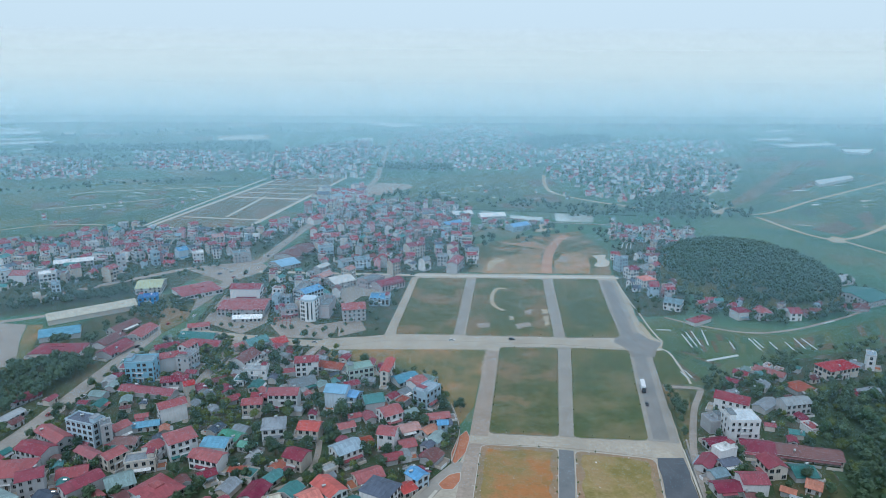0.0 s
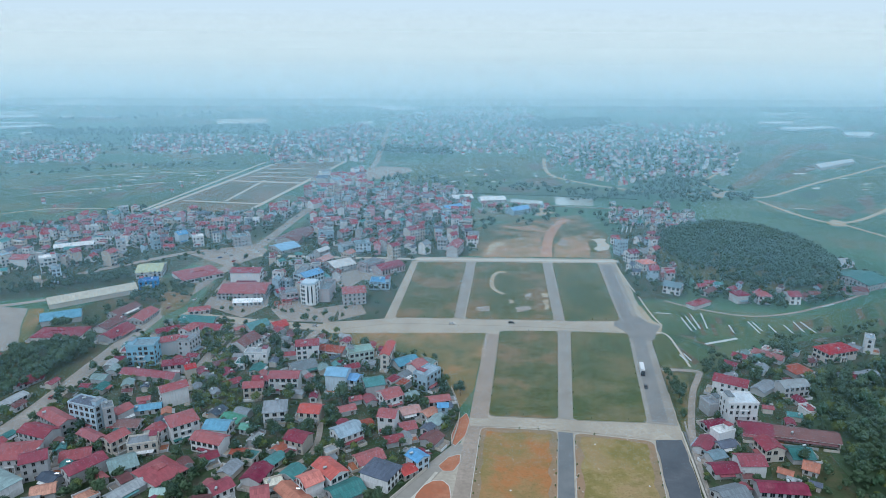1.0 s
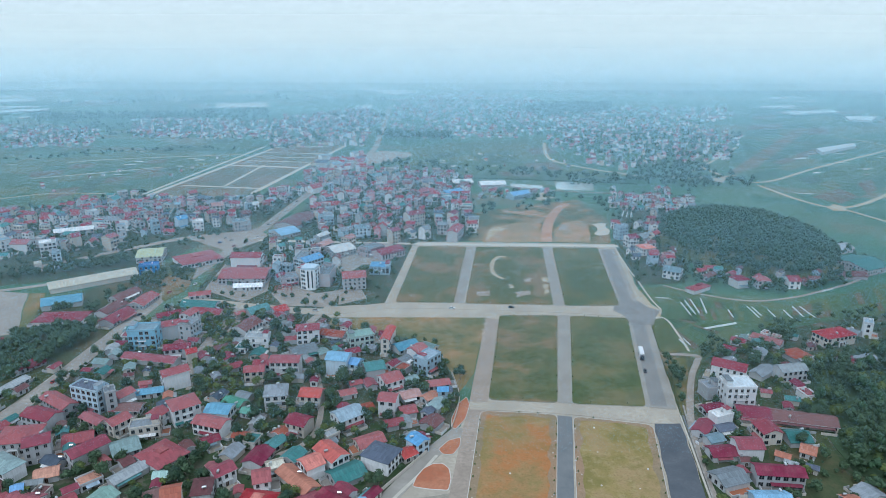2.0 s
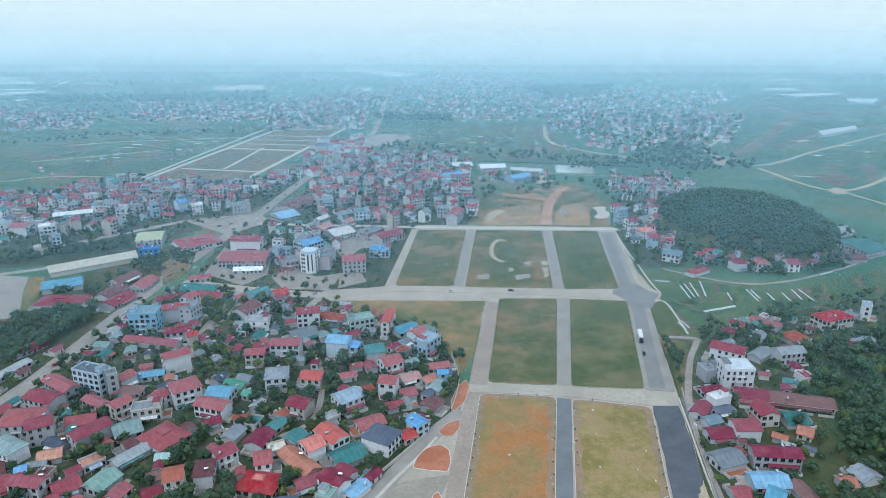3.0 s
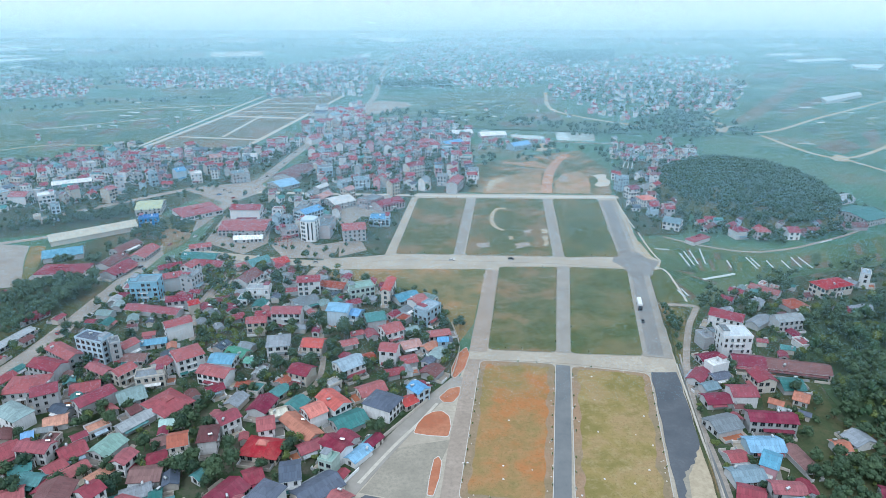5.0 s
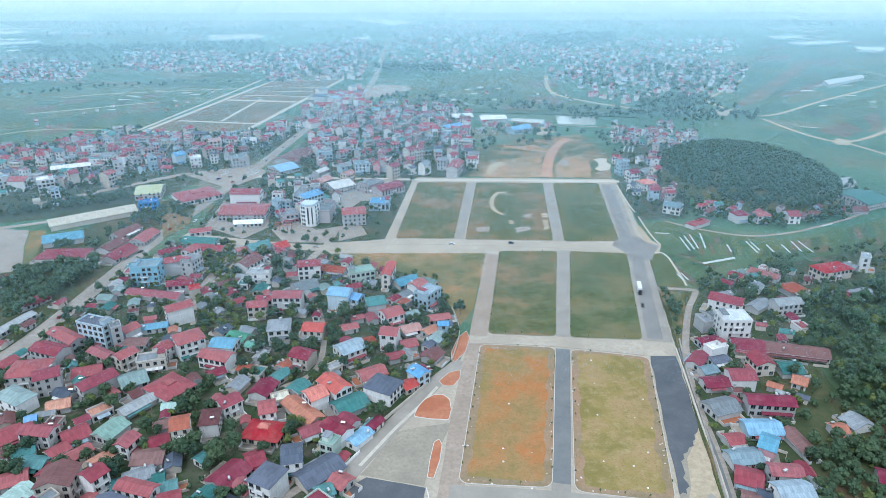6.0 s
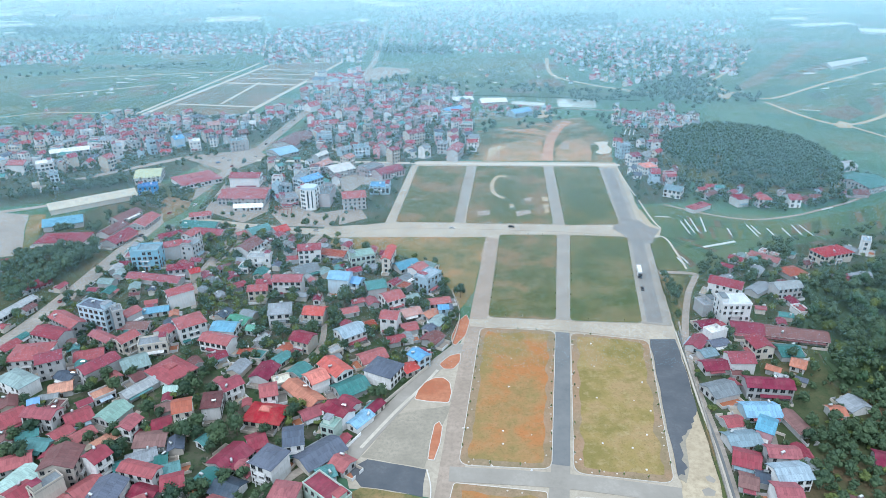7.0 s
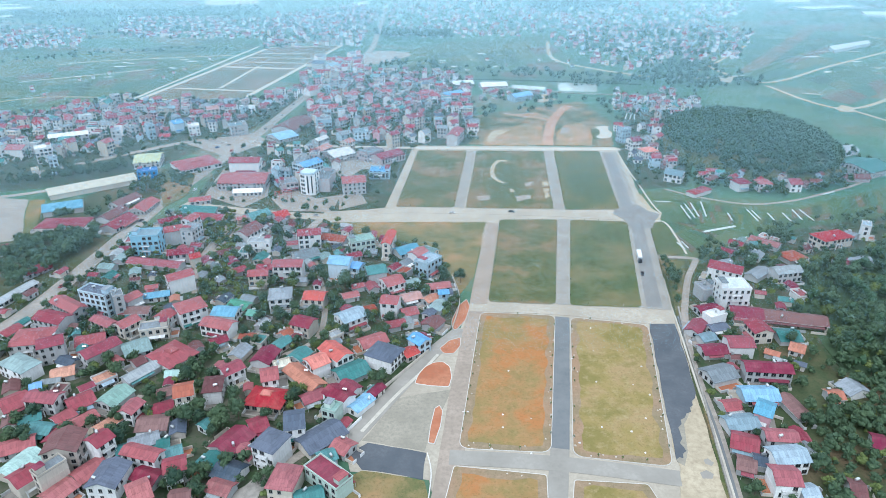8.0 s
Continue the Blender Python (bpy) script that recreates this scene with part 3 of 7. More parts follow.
slab("bare_patch", [(66.0, 716.0), (88.8, 720.1), (104.6, 727.0), (117.0, 709.0), (113.0, 691.0), (90.2, 701.7)], 0.157, "earth_patchy")
slab("sand_patch", [(110.7, 776.3), (119.2, 814.0), (131.0, 820.6), (132.1, 794.7), (140.7, 791.6), (120.6, 773.3)], 0.193, "sand")
slab("sand_patch", [(118.0, 640.0), (124.0, 664.0), (131.0, 661.0), (127.0, 638.0)], 0.194, "dust")
slab("sand_patch", [(157.0, 663.8), (166.8, 668.2), (173.3, 665.9), (169.2, 652.8), (170.8, 640.1), (164.8, 623.9), (155.0, 620.1), (151.3, 626.1), (157.9, 638.2), (159.5, 650.8)], 0.190, "path_pale")
slab("sand_patch", [(46.8, 641.3), (58.0, 653.9), (65.6, 647.4), (54.0, 631.0), (45.6, 605.7), (42.3, 605.8)], 0.192, "sand")
slab("pond", [(8.7, 907.9), (38.3, 904.2), (37.3, 880.2), (8.5, 883.8)], 0.131, "water")
slab("pond", [(53.5, 904.3), (80.9, 896.6), (79.3, 869.2), (52.5, 872.7)], 0.132, "water")
slab("pond", [(91.6, 877.0), (135.3, 862.4), (131.9, 844.0), (89.8, 850.8)], 0.133, "water")
slab("pond", [(154.3, 889.5), (206.5, 880.3), (196.4, 830.7), (148.7, 837.1)], 0.134, "water")
ribbon("dyke", [(-18.8, 922.6), (52.2, 914.6), (143.5, 899.4), (212.4, 888.3), (266.0, 874.1)], 6.0, 0.9, "crop_dark")
ribbon("dyke", [(84.0, 858.0), (146.4, 828.9), (207.4, 815.3), (256.0, 804.1)], 3.0, 0.6, "dust")
slab("estate_earth", [(-370.9, 797.3), (-308.9, 1200.1), (-184.3, 1223.8), (-246.8, 785.9)], 0.116, "earth_dull")
ribbon("road_verge", [(-228.9, 258.8), (-220.4, 301.3), (-217.2, 336.6), (-213.7, 392.1), (-209.1, 464.3), (-197.8, 554.0), (-187.4, 629.3), (-174.5, 773.7), (-151.9, 968.8), (-126.1, 1164.7), (-132.8, 1380.3), (-146.4, 1685.8), (-165.3, 2058.0)], 10.8, 0.138, "dust")
ribbon("road", [(-228.9, 258.8), (-220.4, 301.3), (-217.2, 336.6), (-213.7, 392.1), (-209.1, 464.3), (-197.8, 554.0), (-187.4, 629.3), (-174.5, 773.7), (-151.9, 968.8), (-126.1, 1164.7), (-132.8, 1380.3), (-146.4, 1685.8), (-165.3, 2058.0)], 8.0, 0.199, "concrete")
ribbon("road", [(-344.4, 520.2), (-322.5, 542.4), (-293.4, 571.3), (-248.6, 612.2), (-204.2, 629.4)], 8.4, 0.171, "dust")
ribbon("road", [(-346.4, 462.9), (-315.7, 477.2), (-266.5, 505.6)], 6.0, 0.162, "dust")
ribbon("road", [(-177.6, 602.2), (-26.1, 591.6), (165.1, 584.6)], 6.0, 0.194, "path_pale")
ribbon("road", [(-193.3, 450.3), (-145.3, 436.8), (-84.1, 425.9), (-38.7, 437.2), (14.6, 435.7), (83.2, 430.0), (137.6, 421.4), (151.2, 420.3)], 10.8, 0.195, "paving")
ribbon("road", [(-84.1, 425.9), (-90.1, 408.0), (-90.7, 386.9)], 6.0, 0.186, "dust")
ribbon("road", [(-145.3, 436.8), (-148.9, 382.9), (-149.0, 350.8)], 6.0, 0.188, "dust")
ribbon("road", [(26.6, 580.5), (11.1, 442.2)], 7.8, 0.249, "asphalt_mid")
ribbon("road", [(97.1, 579.9), (84.0, 437.4)], 7.8, 0.251, "asphalt_mid")
ribbon("road", [(-24.8, 586.3), (-38.3, 442.6)], 8.4, 0.253, "paving")
ribbon("road", [(84.5, 420.7), (64.5, 302.9)], 7.8, 0.254, "asphalt_mid")
ribbon("road", [(62.1, 290.2), (52.3, 234.2), (45.2, 193.6)], 7.4, 0.256, "asphalt_dark")
ribbon("road", [(45.2, 193.6), (39.1, 163.4)], 7.4, 0.257, "asphalt_mid")
ribbon("road", [(34.4, 414.0), (19.2, 306.1), (13.5, 270.4), (7.3, 226.5), (2.5, 186.3), (-0.7, 163.5)], 9.6, 0.238, "road_pink")
ribbon("road", [(151.5, 576.0), (133.6, 430.7)], 15.6, 0.260, "asphalt_mid")
ribbon("road", [(134.1, 411.4), (113.7, 297.9)], 15.6, 0.262, "asphalt_mid")
ribbon("carriageway", [(150.6, 572.0), (134.2, 436.0)], 8.6, 0.271, "asphalt_worn")
ribbon("carriageway", [(132.6, 405.0), (113.2, 299.9)], 8.2, 0.272, "asphalt_worn")
slab("junction_asphalt", [(121.5, 429.5), (127.0, 446.0), (144.5, 446.0), (147.5, 435.1), (154.5, 428.7), (148.5, 417.5), (142.6, 404.0), (127.6, 404.0), (127.2, 418.0)], 0.281, "asphalt_worn")
ribbon("road", [(14.3, 300.2), (63.0, 295.9), (118.4, 284.4)], 7.8, 0.273, "paving")
ribbon("road", [(2.1, 189.2), (44.7, 185.5), (87.0, 178.0)], 7.8, 0.274, "asphalt_mid")
ribbon("road", [(-41.2, 190.6), (-29.5, 213.7), (-16.6, 237.8), (-4.1, 259.8), (9.5, 279.1)], 7.8, 0.236, "asphalt_mid")
ribbon("track", [(133.3, 360.7), (154.0, 358.2), (151.6, 350.0), (141.4, 330.7), (126.4, 291.0), (116.4, 251.0), (110.6, 204.6), (103.1, 163.2)], 3.6, 0.208, "dust")
ribbon("track", [(173.4, 479.9), (199.1, 459.1), (228.3, 447.4), (260.8, 454.0), (288.6, 466.7), (333.3, 491.6), (384.2, 533.6)], 2.6, 0.209, "dust")
ribbon("track", [(150.2, 467.7), (150.6, 418.2)], 3.6, 0.211, "sand")
ribbon("track", [(400.4, 1008.6), (432.0, 885.1), (592.9, 1011.3), (884.7, 1241.8)], 6.0, 0.212, "sand")
ribbon("track", [(427.0, 865.9), (462.7, 737.5), (628.4, 868.3)], 6.0, 0.214, "sand")
ribbon("track", [(462.7, 737.5), (482.6, 655.9)], 4.8, 0.215, "sand")
ribbon("airstrip", [(429.8, 943.1), (820.5, 1499.1)], 26.4, 0.197, "earth_dull")
ribbon("track", [(196.6, 1268.1), (178.1, 1080.5), (223.5, 991.3), (272.1, 945.5)], 7.2, 0.218, "sand")
ribbon("track", [(99.5, 598.2), (104.8, 631.6), (113.1, 670.9), (123.3, 704.6), (134.4, 733.4), (147.4, 758.6)], 10.5, 0.249, "earth_pink")
ribbon("track", [(117.5, 687.4), (106.9, 699.6), (89.6, 712.3), (68.1, 720.1)], 3.6, 0.241, "earth_pink")
ribbon("track", [(128.6, 717.5), (118.5, 736.1), (100.3, 747.2)], 3.0, 0.242, "earth_pink")
ribbon("track", [(-370.9, 797.3), (-308.9, 1200.1)], 7.2, 0.224, "path_pale")
ribbon("track", [(-246.8, 785.9), (-184.3, 1223.8)], 7.2, 0.226, "path_pale")
ribbon("track", [(-370.9, 797.3), (-246.8, 785.9)], 6.0, 0.227, "path_pale")
ribbon("track", [(-350.5, 860.2), (-238.1, 839.7)], 6.0, 0.229, "path_pale")
ribbon("track", [(-292.3, 857.2), (-282.0, 1019.3)], 4.8, 0.230, "path_pale")
ribbon("track", [(-332.2, 1013.5), (-222.9, 995.0)], 9.6, 0.232, "path_pale")
ribbon("track", [(-316.8, 1096.4), (-213.8, 1086.2)], 4.8, 0.233, "path_pale")
ribbon("track", [(-308.9, 1200.1), (-184.3, 1223.8)], 4.8, 0.235, "path_pale")
ribbon("bare_patch", [(56.3, 550.3), (48.9, 550.3), (42.7, 533.3), (41.3, 512.9), (44.1, 500.5), (49.5, 493.8)], 3.6, 0.396, "sand")
slab("grass_field", [(-41.3, 163.6), (-37.4, 177.9), (-30.7, 182.3), (-6.9, 177.2), (-5.0, 163.5)], 0.217, "grass_dry")
slab("verge", [(132.6, 358.3), (147.4, 353.6), (128.1, 299.6), (115.6, 251.0), (109.5, 204.6), (100.7, 163.2), (98.8, 163.2), (105.2, 195.0), (111.9, 230.0), (116.6, 260.2), (122.3, 291.0), (130.0, 327.9)], 0.199, "grass_mid")
ribbon("retaining_wall", [(125.7, 299.6), (118.5, 265.0), (112.9, 230.0), (106.5, 195.0), (100.7, 163.2)], 0.8, 1.101, "concrete")
ribbon("garden_wall", [(-30.1, 225.5), (-20.5, 239.4), (-6.8, 259.8)], 0.3, 1.802, "wall_cream")
ribbon("garden_wall", [(-33.9, 211.3), (-39.7, 201.9), (-48.7, 188.8)], 0.3, 1.603, "wall_white")
ribbon("garden_wall", [(5.1, 335.4), (8.6, 315.4), (8.3, 300.2), (4.3, 278.1)], 0.3, 1.605, "wall_cream")
ribbon("kerb_line", [(-33.1, 203.5), (-20.9, 225.8), (-10.3, 242.8), (-2.7, 256.9)], 1.5, 0.256, "path_pale")
ribbon("kerb_line", [(-6.4, 191.4), (-4.7, 180.6), (-6.0, 163.5)], 0.4, 0.458, "kerb_stone")
ribbon("lane", [(-138.8, 316.2), (-148.3, 350.8), (-141.5, 382.9), (-140.0, 410.3)], 3.6, 0.239, "dust")
ribbon("lane", [(-75.6, 170.0), (-65.6, 178.5), (-53.7, 192.4), (-41.9, 201.9)], 3.6, 0.241, "dust")
ribbon("lane", [(-124.5, 175.4), (-137.0, 192.7), (-134.9, 212.3), (-131.6, 227.0)], 3.0, 0.242, "dust")
ribbon("lane", [(-90.7, 386.9), (-76.9, 350.4), (-64.1, 303.5), (-63.0, 270.7), (-76.6, 256.3)], 3.0, 0.244, "dust")
slab("yard", [(-76.4, 169.5), (-69.2, 180.2), (-63.4, 178.0), (-67.9, 163.7), (-77.7, 163.7)], 0.245, "concrete")
slab("greenhouse", [(-1588.6, 2242.4), (-1421.0, 2322.8), (-1352.4, 2202.2), (-1510.3, 2129.7)], 3.117, "sheet_white")
slab("greenhouse", [(-1419.4, 1998.8), (-1230.4, 2013.7), (-1213.4, 1985.3), (-1387.3, 1952.5)], 3.119, "sheet_white")
slab("greenhouse", [(-1304.7, 1833.4), (-1227.1, 1911.7), (-1153.2, 1940.5), (-1135.9, 1896.6), (-1185.1, 1844.6), (-1272.2, 1786.6)], 3.120, "sheet_white")
slab("greenhouse", [(-1096.0, 1702.4), (-1075.5, 1717.1), (-1058.6, 1689.3), (-1078.9, 1675.2)], 3.122, "sheet_white")
slab("greenhouse", [(-1300.5, 2227.3), (-1270.2, 2276.9), (-1228.2, 2182.8), (-1262.4, 2170.4)], 3.123, "sheet_white")
slab("greenhouse", [(-1212.6, 2242.0), (-1087.4, 2221.9), (-1111.6, 2174.9), (-1178.7, 2195.8)], 3.124, "sheet_white")
slab("greenhouse", [(-1739.6, 2972.6), (-1759.8, 3248.2), (-1632.4, 3204.3), (-1561.9, 3022.8), (-1618.0, 2935.8), (-1605.1, 2780.4)], 3.126, "sheet_white")
slab("greenhouse", [(-918.6, 2263.2), (-868.3, 2327.6), (-859.7, 2277.3), (-894.2, 2216.1)], 3.127, "sheet_white")
slab("greenhouse", [(-262.6, 2040.6), (-223.0, 2082.0), (-212.8, 1984.2), (-258.1, 1964.4)], 3.129, "sheet_white")
slab("greenhouse", [(987.5, 2065.2), (1100.9, 2078.4), (1065.1, 2009.2), (964.4, 2016.0)], 3.131, "sheet_white")
slab("greenhouse", [(946.5, 1873.9), (1135.3, 1920.8), (1127.0, 1878.4), (962.2, 1810.5)], 3.132, "sheet_white")
slab("greenhouse", [(-418.6, 3070.3), (-229.2, 2833.1), (-78.7, 2661.8), (-183.4, 2531.5), (-345.3, 2791.5)], 4.133, "sheet_white")
slab("greenhouse", [(670.5, 1168.2), (780.6, 1240.1), (763.8, 1203.7), (655.6, 1123.3)], 5.135, "sheet_white")
slab("greenhouse", [(1057.3, 1738.7), (1135.1, 1726.4), (1060.4, 1631.8), (1026.5, 1669.6)], 5.136, "sheet_white")
slab("verge", [(143.3, 412.6), (151.7, 414.6), (153.5, 402.1), (152.1, 375.7), (151.3, 365.1), (135.6, 361.2), (134.9, 371.5), (140.2, 397.5)], 0.228, "grass_green")
ribbon("path", [(141.9, 410.7), (147.9, 416.6), (152.8, 415.6), (154.6, 407.8), (154.1, 394.8), (153.3, 379.0), (152.1, 364.3)], 1.4, 0.262, "path_pale")
ribbon("path", [(159.7, 571.1), (156.9, 518.8), (156.6, 491.1), (155.3, 463.4), (155.2, 441.7), (156.4, 430.7)], 1.2, 0.263, "path_pale")
slab("yard", [(-225.2, 486.7), (-233.2, 528.1), (-210.1, 530.9), (-197.4, 470.2), (-205.5, 443.7)], 0.249, "grass_scrub")
slab("yard", [(-183.5, 467.7), (-188.3, 530.7), (-146.1, 530.4), (-134.4, 466.2), (-147.2, 443.3)], 0.251, "dust")
slab("yard", [(-130.7, 461.4), (-117.8, 482.1), (-96.3, 461.2), (-78.1, 469.4), (-81.4, 434.2), (-116.6, 436.6)], 0.253, "dust")
slab("new_asphalt", [(105.6, 283.4), (118.6, 283.4), (115.2, 259.2), (109.8, 226.9), (108.2, 223.8), (106.1, 221.9), (105.7, 219.4), (103.8, 217.9), (103.3, 215.0), (101.0, 213.9), (99.4, 211.1), (97.4, 210.1), (96.9, 207.4), (95.0, 205.7), (94.7, 202.0), (94.3, 198.8), (92.6, 196.3), (93.4, 194.1), (93.7, 192.2), (91.9, 190.7), (91.3, 188.3), (90.0, 188.9), (88.5, 187.7), (88.9, 190.1), (91.5, 204.7), (94.6, 222.4), (99.4, 248.8)], 0.359, "asphalt_new")
slab("sand_road", [(95.0, 220.5), (109.5, 226.1), (104.3, 191.9), (99.2, 163.2), (81.9, 163.2), (88.5, 183.1), (89.3, 195.0)], 0.270, "sand")
ribbon("kerb_wall", [(121.1, 291.0), (116.1, 257.8), (111.9, 230.0), (108.8, 204.6), (104.4, 177.4), (101.9, 163.2)], 0.8, 0.567, "path_pale")
ribbon("ditch", [(122.6, 291.0), (117.4, 257.8), (113.1, 230.0), (110.0, 204.6), (105.5, 177.4), (102.9, 163.2)], 1.0, 0.349, "asphalt_dark")
slab("oil_stain", [(98.5, 187.4), (100.5, 188.3), (102.0, 185.9), (100.7, 184.2), (98.6, 185.4)], 0.290, "asphalt_mid")
slab("oil_stain", [(94.9, 180.8), (97.9, 182.2), (100.1, 180.2), (98.8, 178.0), (95.1, 178.0)], 0.291, "asphalt_mid")
slab("yard", [(-80.3, 469.4), (-62.8, 469.3), (-56.6, 451.6), (-75.8, 438.5)], 0.263, "dust")
slab("yard", [(-93.8, 529.9), (-77.0, 595.7), (-44.7, 591.8), (-50.3, 529.6), (-69.6, 529.8), (-80.3, 501.4)], 0.265, "concrete")
slab("worn_asphalt", [(94.6, 220.5), (107.9, 224.2), (104.7, 217.9), (100.4, 210.8), (97.9, 207.4), (96.2, 199.8), (94.2, 191.9), (90.3, 184.2), (88.3, 186.6), (90.3, 198.2)], 0.326, "asphalt_old")
ribbon("track", [(-380.8, 790.8), (-331.4, 1214.0)], 4.8, 0.297, "path_pale")
ribbon("track", [(-319.6, 1056.2), (-216.4, 1041.4)], 4.8, 0.299, "path_pale")
ribbon("track", [(-309.8, 1139.6), (-202.1, 1128.6)], 4.8, 0.300, "path_pale")
ribbon("track", [(-579.9, 904.6), (-506.2, 948.7), (-434.2, 997.0)], 3.6, 0.302, "path_pale")
ribbon("track", [(-602.3, 1030.5), (-539.7, 1069.8), (-348.0, 1120.1)], 3.6, 0.303, "path_pale")
ribbon("track", [(-543.3, 776.4), (-492.8, 809.1), (-389.5, 803.7)], 3.6, 0.305, "sand")
ribbon("track", [(320.8, 916.0), (404.9, 1008.6), (547.4, 1214.3)], 4.8, 0.306, "sand")
ribbon("track", [(262.6, 941.0), (337.0, 916.2), (426.0, 934.4)], 4.8, 0.308, "sand")
ribbon("track", [(825.2, 1362.7), (850.0, 1191.3)], 4.8, 0.309, "sand")
slab("garden_ground", [(124.0, 163.0), (140.0, 225.0), (152.0, 262.0), (184.0, 300.7), (190.0, 290.0), (178.0, 243.0), (200.0, 228.0), (159.3, 163.0)], 0.236, "garden_soil")
slab("woodland_floor", [(182.0, 243.0), (190.0, 300.7), (206.3, 347.9), (297.2, 384.5), (205.0, 235.0)], 0.246, "crop_dark")
plot([(-23.1, 582.7), (22.5, 582.3), (8.2, 442.3), (-35.2, 443.3)], "grass_mid", 4.0)
plot([(30.9, 582.2), (92.9, 580.0), (80.7, 438.4), (16.0, 441.0)], "grass_mid", 4.0)
plot([(101.8, 579.9), (144.0, 579.5), (128.4, 437.8), (88.3, 437.0)], "grass_green", 4.0)
plot([(39.4, 419.6), (80.2, 419.4), (60.8, 302.9), (24.1, 306.1)], "grass_mid", 4.0)
plot([(88.6, 419.2), (128.2, 415.5), (106.5, 299.1), (67.9, 301.7)], "grass_green", 4.0)
slab("bare_rubble", [(78.7, 496.9), (84.5, 496.9), (84.0, 487.6), (78.9, 488.9)], 0.36, "sand")
slab("bare_rubble", [(78.6, 481.2), (83.0, 481.2), (82.0, 463.8), (77.1, 459.1)], 0.362, "sand")
slab("bare_rubble", [(51.5, 481.2), (55.5, 481.2), (55.6, 473.6), (51.1, 472.4)], 0.364, "sand")
slab("bare_rubble", [(54.6, 463.8), (65.9, 467.5), (66.1, 459.1), (54.5, 454.4)], 0.366, "dust")
slab("bare_rubble", [(65.1, 494.2), (72.7, 496.9), (70.5, 486.3), (65.0, 486.3)], 0.368, "dust")
slab("bare_rubble", [(25.2, 463.8), (36.7, 467.5), (35.1, 456.8), (26.5, 455.6)], 0.370, "dust")
plot([(19.5, 295.5), (58.8, 291.9), (41.5, 191.2), (5.6, 193.8)], "earth_orange", 5.0)
plot([(66.2, 290.2), (104.7, 282.4), (86.1, 183.7), (49.4, 189.4)], "earth_yellow", 5.0)
plot([(3.7, 184.8), (38.2, 180.1), (36.5, 163.4), (-0.7, 163.5)], "earth_orange", 1.5)
plot([(47.7, 177.6), (74.4, 175.4), (76.9, 163.3), (44.5, 163.4)], "earth_yellow", 1.5)
plot([(-13.1, 234.5), (-11.6, 241.1), (-8.6, 247.1), (-4.5, 250.6), (0.0, 251.0), (3.1, 247.0), (3.8, 239.3), (2.5, 232.0), (-5.8, 232.8)], "earth_red", 1.5)
plot([(-2.2, 261.6), (2.8, 268.9), (8.7, 271.4), (8.3, 264.0), (4.9, 257.4), (0.0, 257.4)], "earth_red", 1.5)
plot([(-3.9, 217.6), (-1.7, 219.8), (-0.3, 216.1), (-1.2, 206.7), (-3.6, 196.3), (-6.3, 196.9), (-5.6, 206.0)], "earth_red", 0.8)
plot([(4.1, 280.7), (4.2, 287.2), (8.0, 302.0), (12.8, 309.2), (14.4, 301.3), (11.5, 287.1), (6.0, 277.5)], "earth_red", 1.5)
parcels([(173.5, 459.2), (246.1, 427.8), (228.8, 407.9), (168.3, 412.2)], 24, 2, 1)
parcels([(251.2, 434.1), (347.0, 478.6), (327.7, 432.5), (239.4, 409.8)], 14, 2, 2)
parcels([(150.0, 416.3), (165.0, 414.2), (199.9, 408.1), (155.7, 364.5)], 9, 2, 3)
parcels([(-745.2, 954.6), (-373.3, 1107.5), (-383.7, 894.8), (-550.5, 693.1)], 10, 5, 4)
parcels([(-78.9, 1065.3), (194.6, 1308.3), (223.2, 914.8), (-44.9, 937.0)], 6, 5, 5)
parcels([(413.8, 1008.8), (729.4, 1360.9), (902.1, 1321.0), (439.7, 893.0)], 5, 4, 6)
parcels([(425.6, 854.7), (760.9, 1106.8), (596.1, 856.8), (477.9, 757.5)], 5, 3, 7)
parcels([(-591.6, 1116.4), (-425.1, 1339.6), (-319.3, 1199.9), (-353.1, 1171.8)], 4, 3, 8)
parcels([(-799.6, 1027.6), (-627.7, 1167.3), (-589.2, 1239.2), (-885.8, 1143.4)], 6, 4, 9)
parcels([(-1538.6, 1720.4), (-533.0, 2033.1), (-773.3, 2970.0), (-2210.3, 2491.8)], 8, 5, 11, 0.12, FAR_CROPS)
parcels([(-61.2, 2917.0), (1639.9, 2342.5), (2684.4, 3864.9), (-83.9, 4003.2)], 10, 4, 12, 0.12, FAR_CROPS)
parcels([(621.9, 1358.9), (1021.6, 1441.4), (1571.9, 2243.4), (896.7, 1906.1)], 6, 5, 10)
parcels([(-2634.0, 2978.3), (-64.7, 3085.0), (-94.3, 4503.5), (-3627.0, 4118.6)], 8, 3, 14, 0.12, FAR_CROPS)


# ---- houses ----
FOOT = []


def window_mesh(w, h):
    v, f = [], []
    box(-w / 2 - 0.1, -0.07, -0.1, w / 2 + 0.1, 0.0, h + 0.1, v, f)
    box(-w / 2, -0.09, 0, w / 2, -0.068, h, v, f)
    box(-0.03, -0.11, 0, 0.03, -0.088, h, v, f)
    box(-w / 2 - 0.2, -0.3, -0.18, w / 2 + 0.2, 0.0, -0.1, v, f)
    return mesh_of("window", v, f, ["frame_dull", "glass_dark"], [0] * 6 + [1] * 6 + [0] * 12)


WINDOWS = [window_mesh(1.5, 1.7), window_mesh(1.9, 1.7), window_mesh(1.2, 1.5)]
v, f = [], []
box(-0.75, -0.06, 0, 0.75, 0.0, 2.4, v, f)
box(-0.62, -0.09, 0, -0.03, -0.05, 2.28, v, f)
box(0.03, -0.09, 0, 0.62, -0.05, 2.28, v, f)
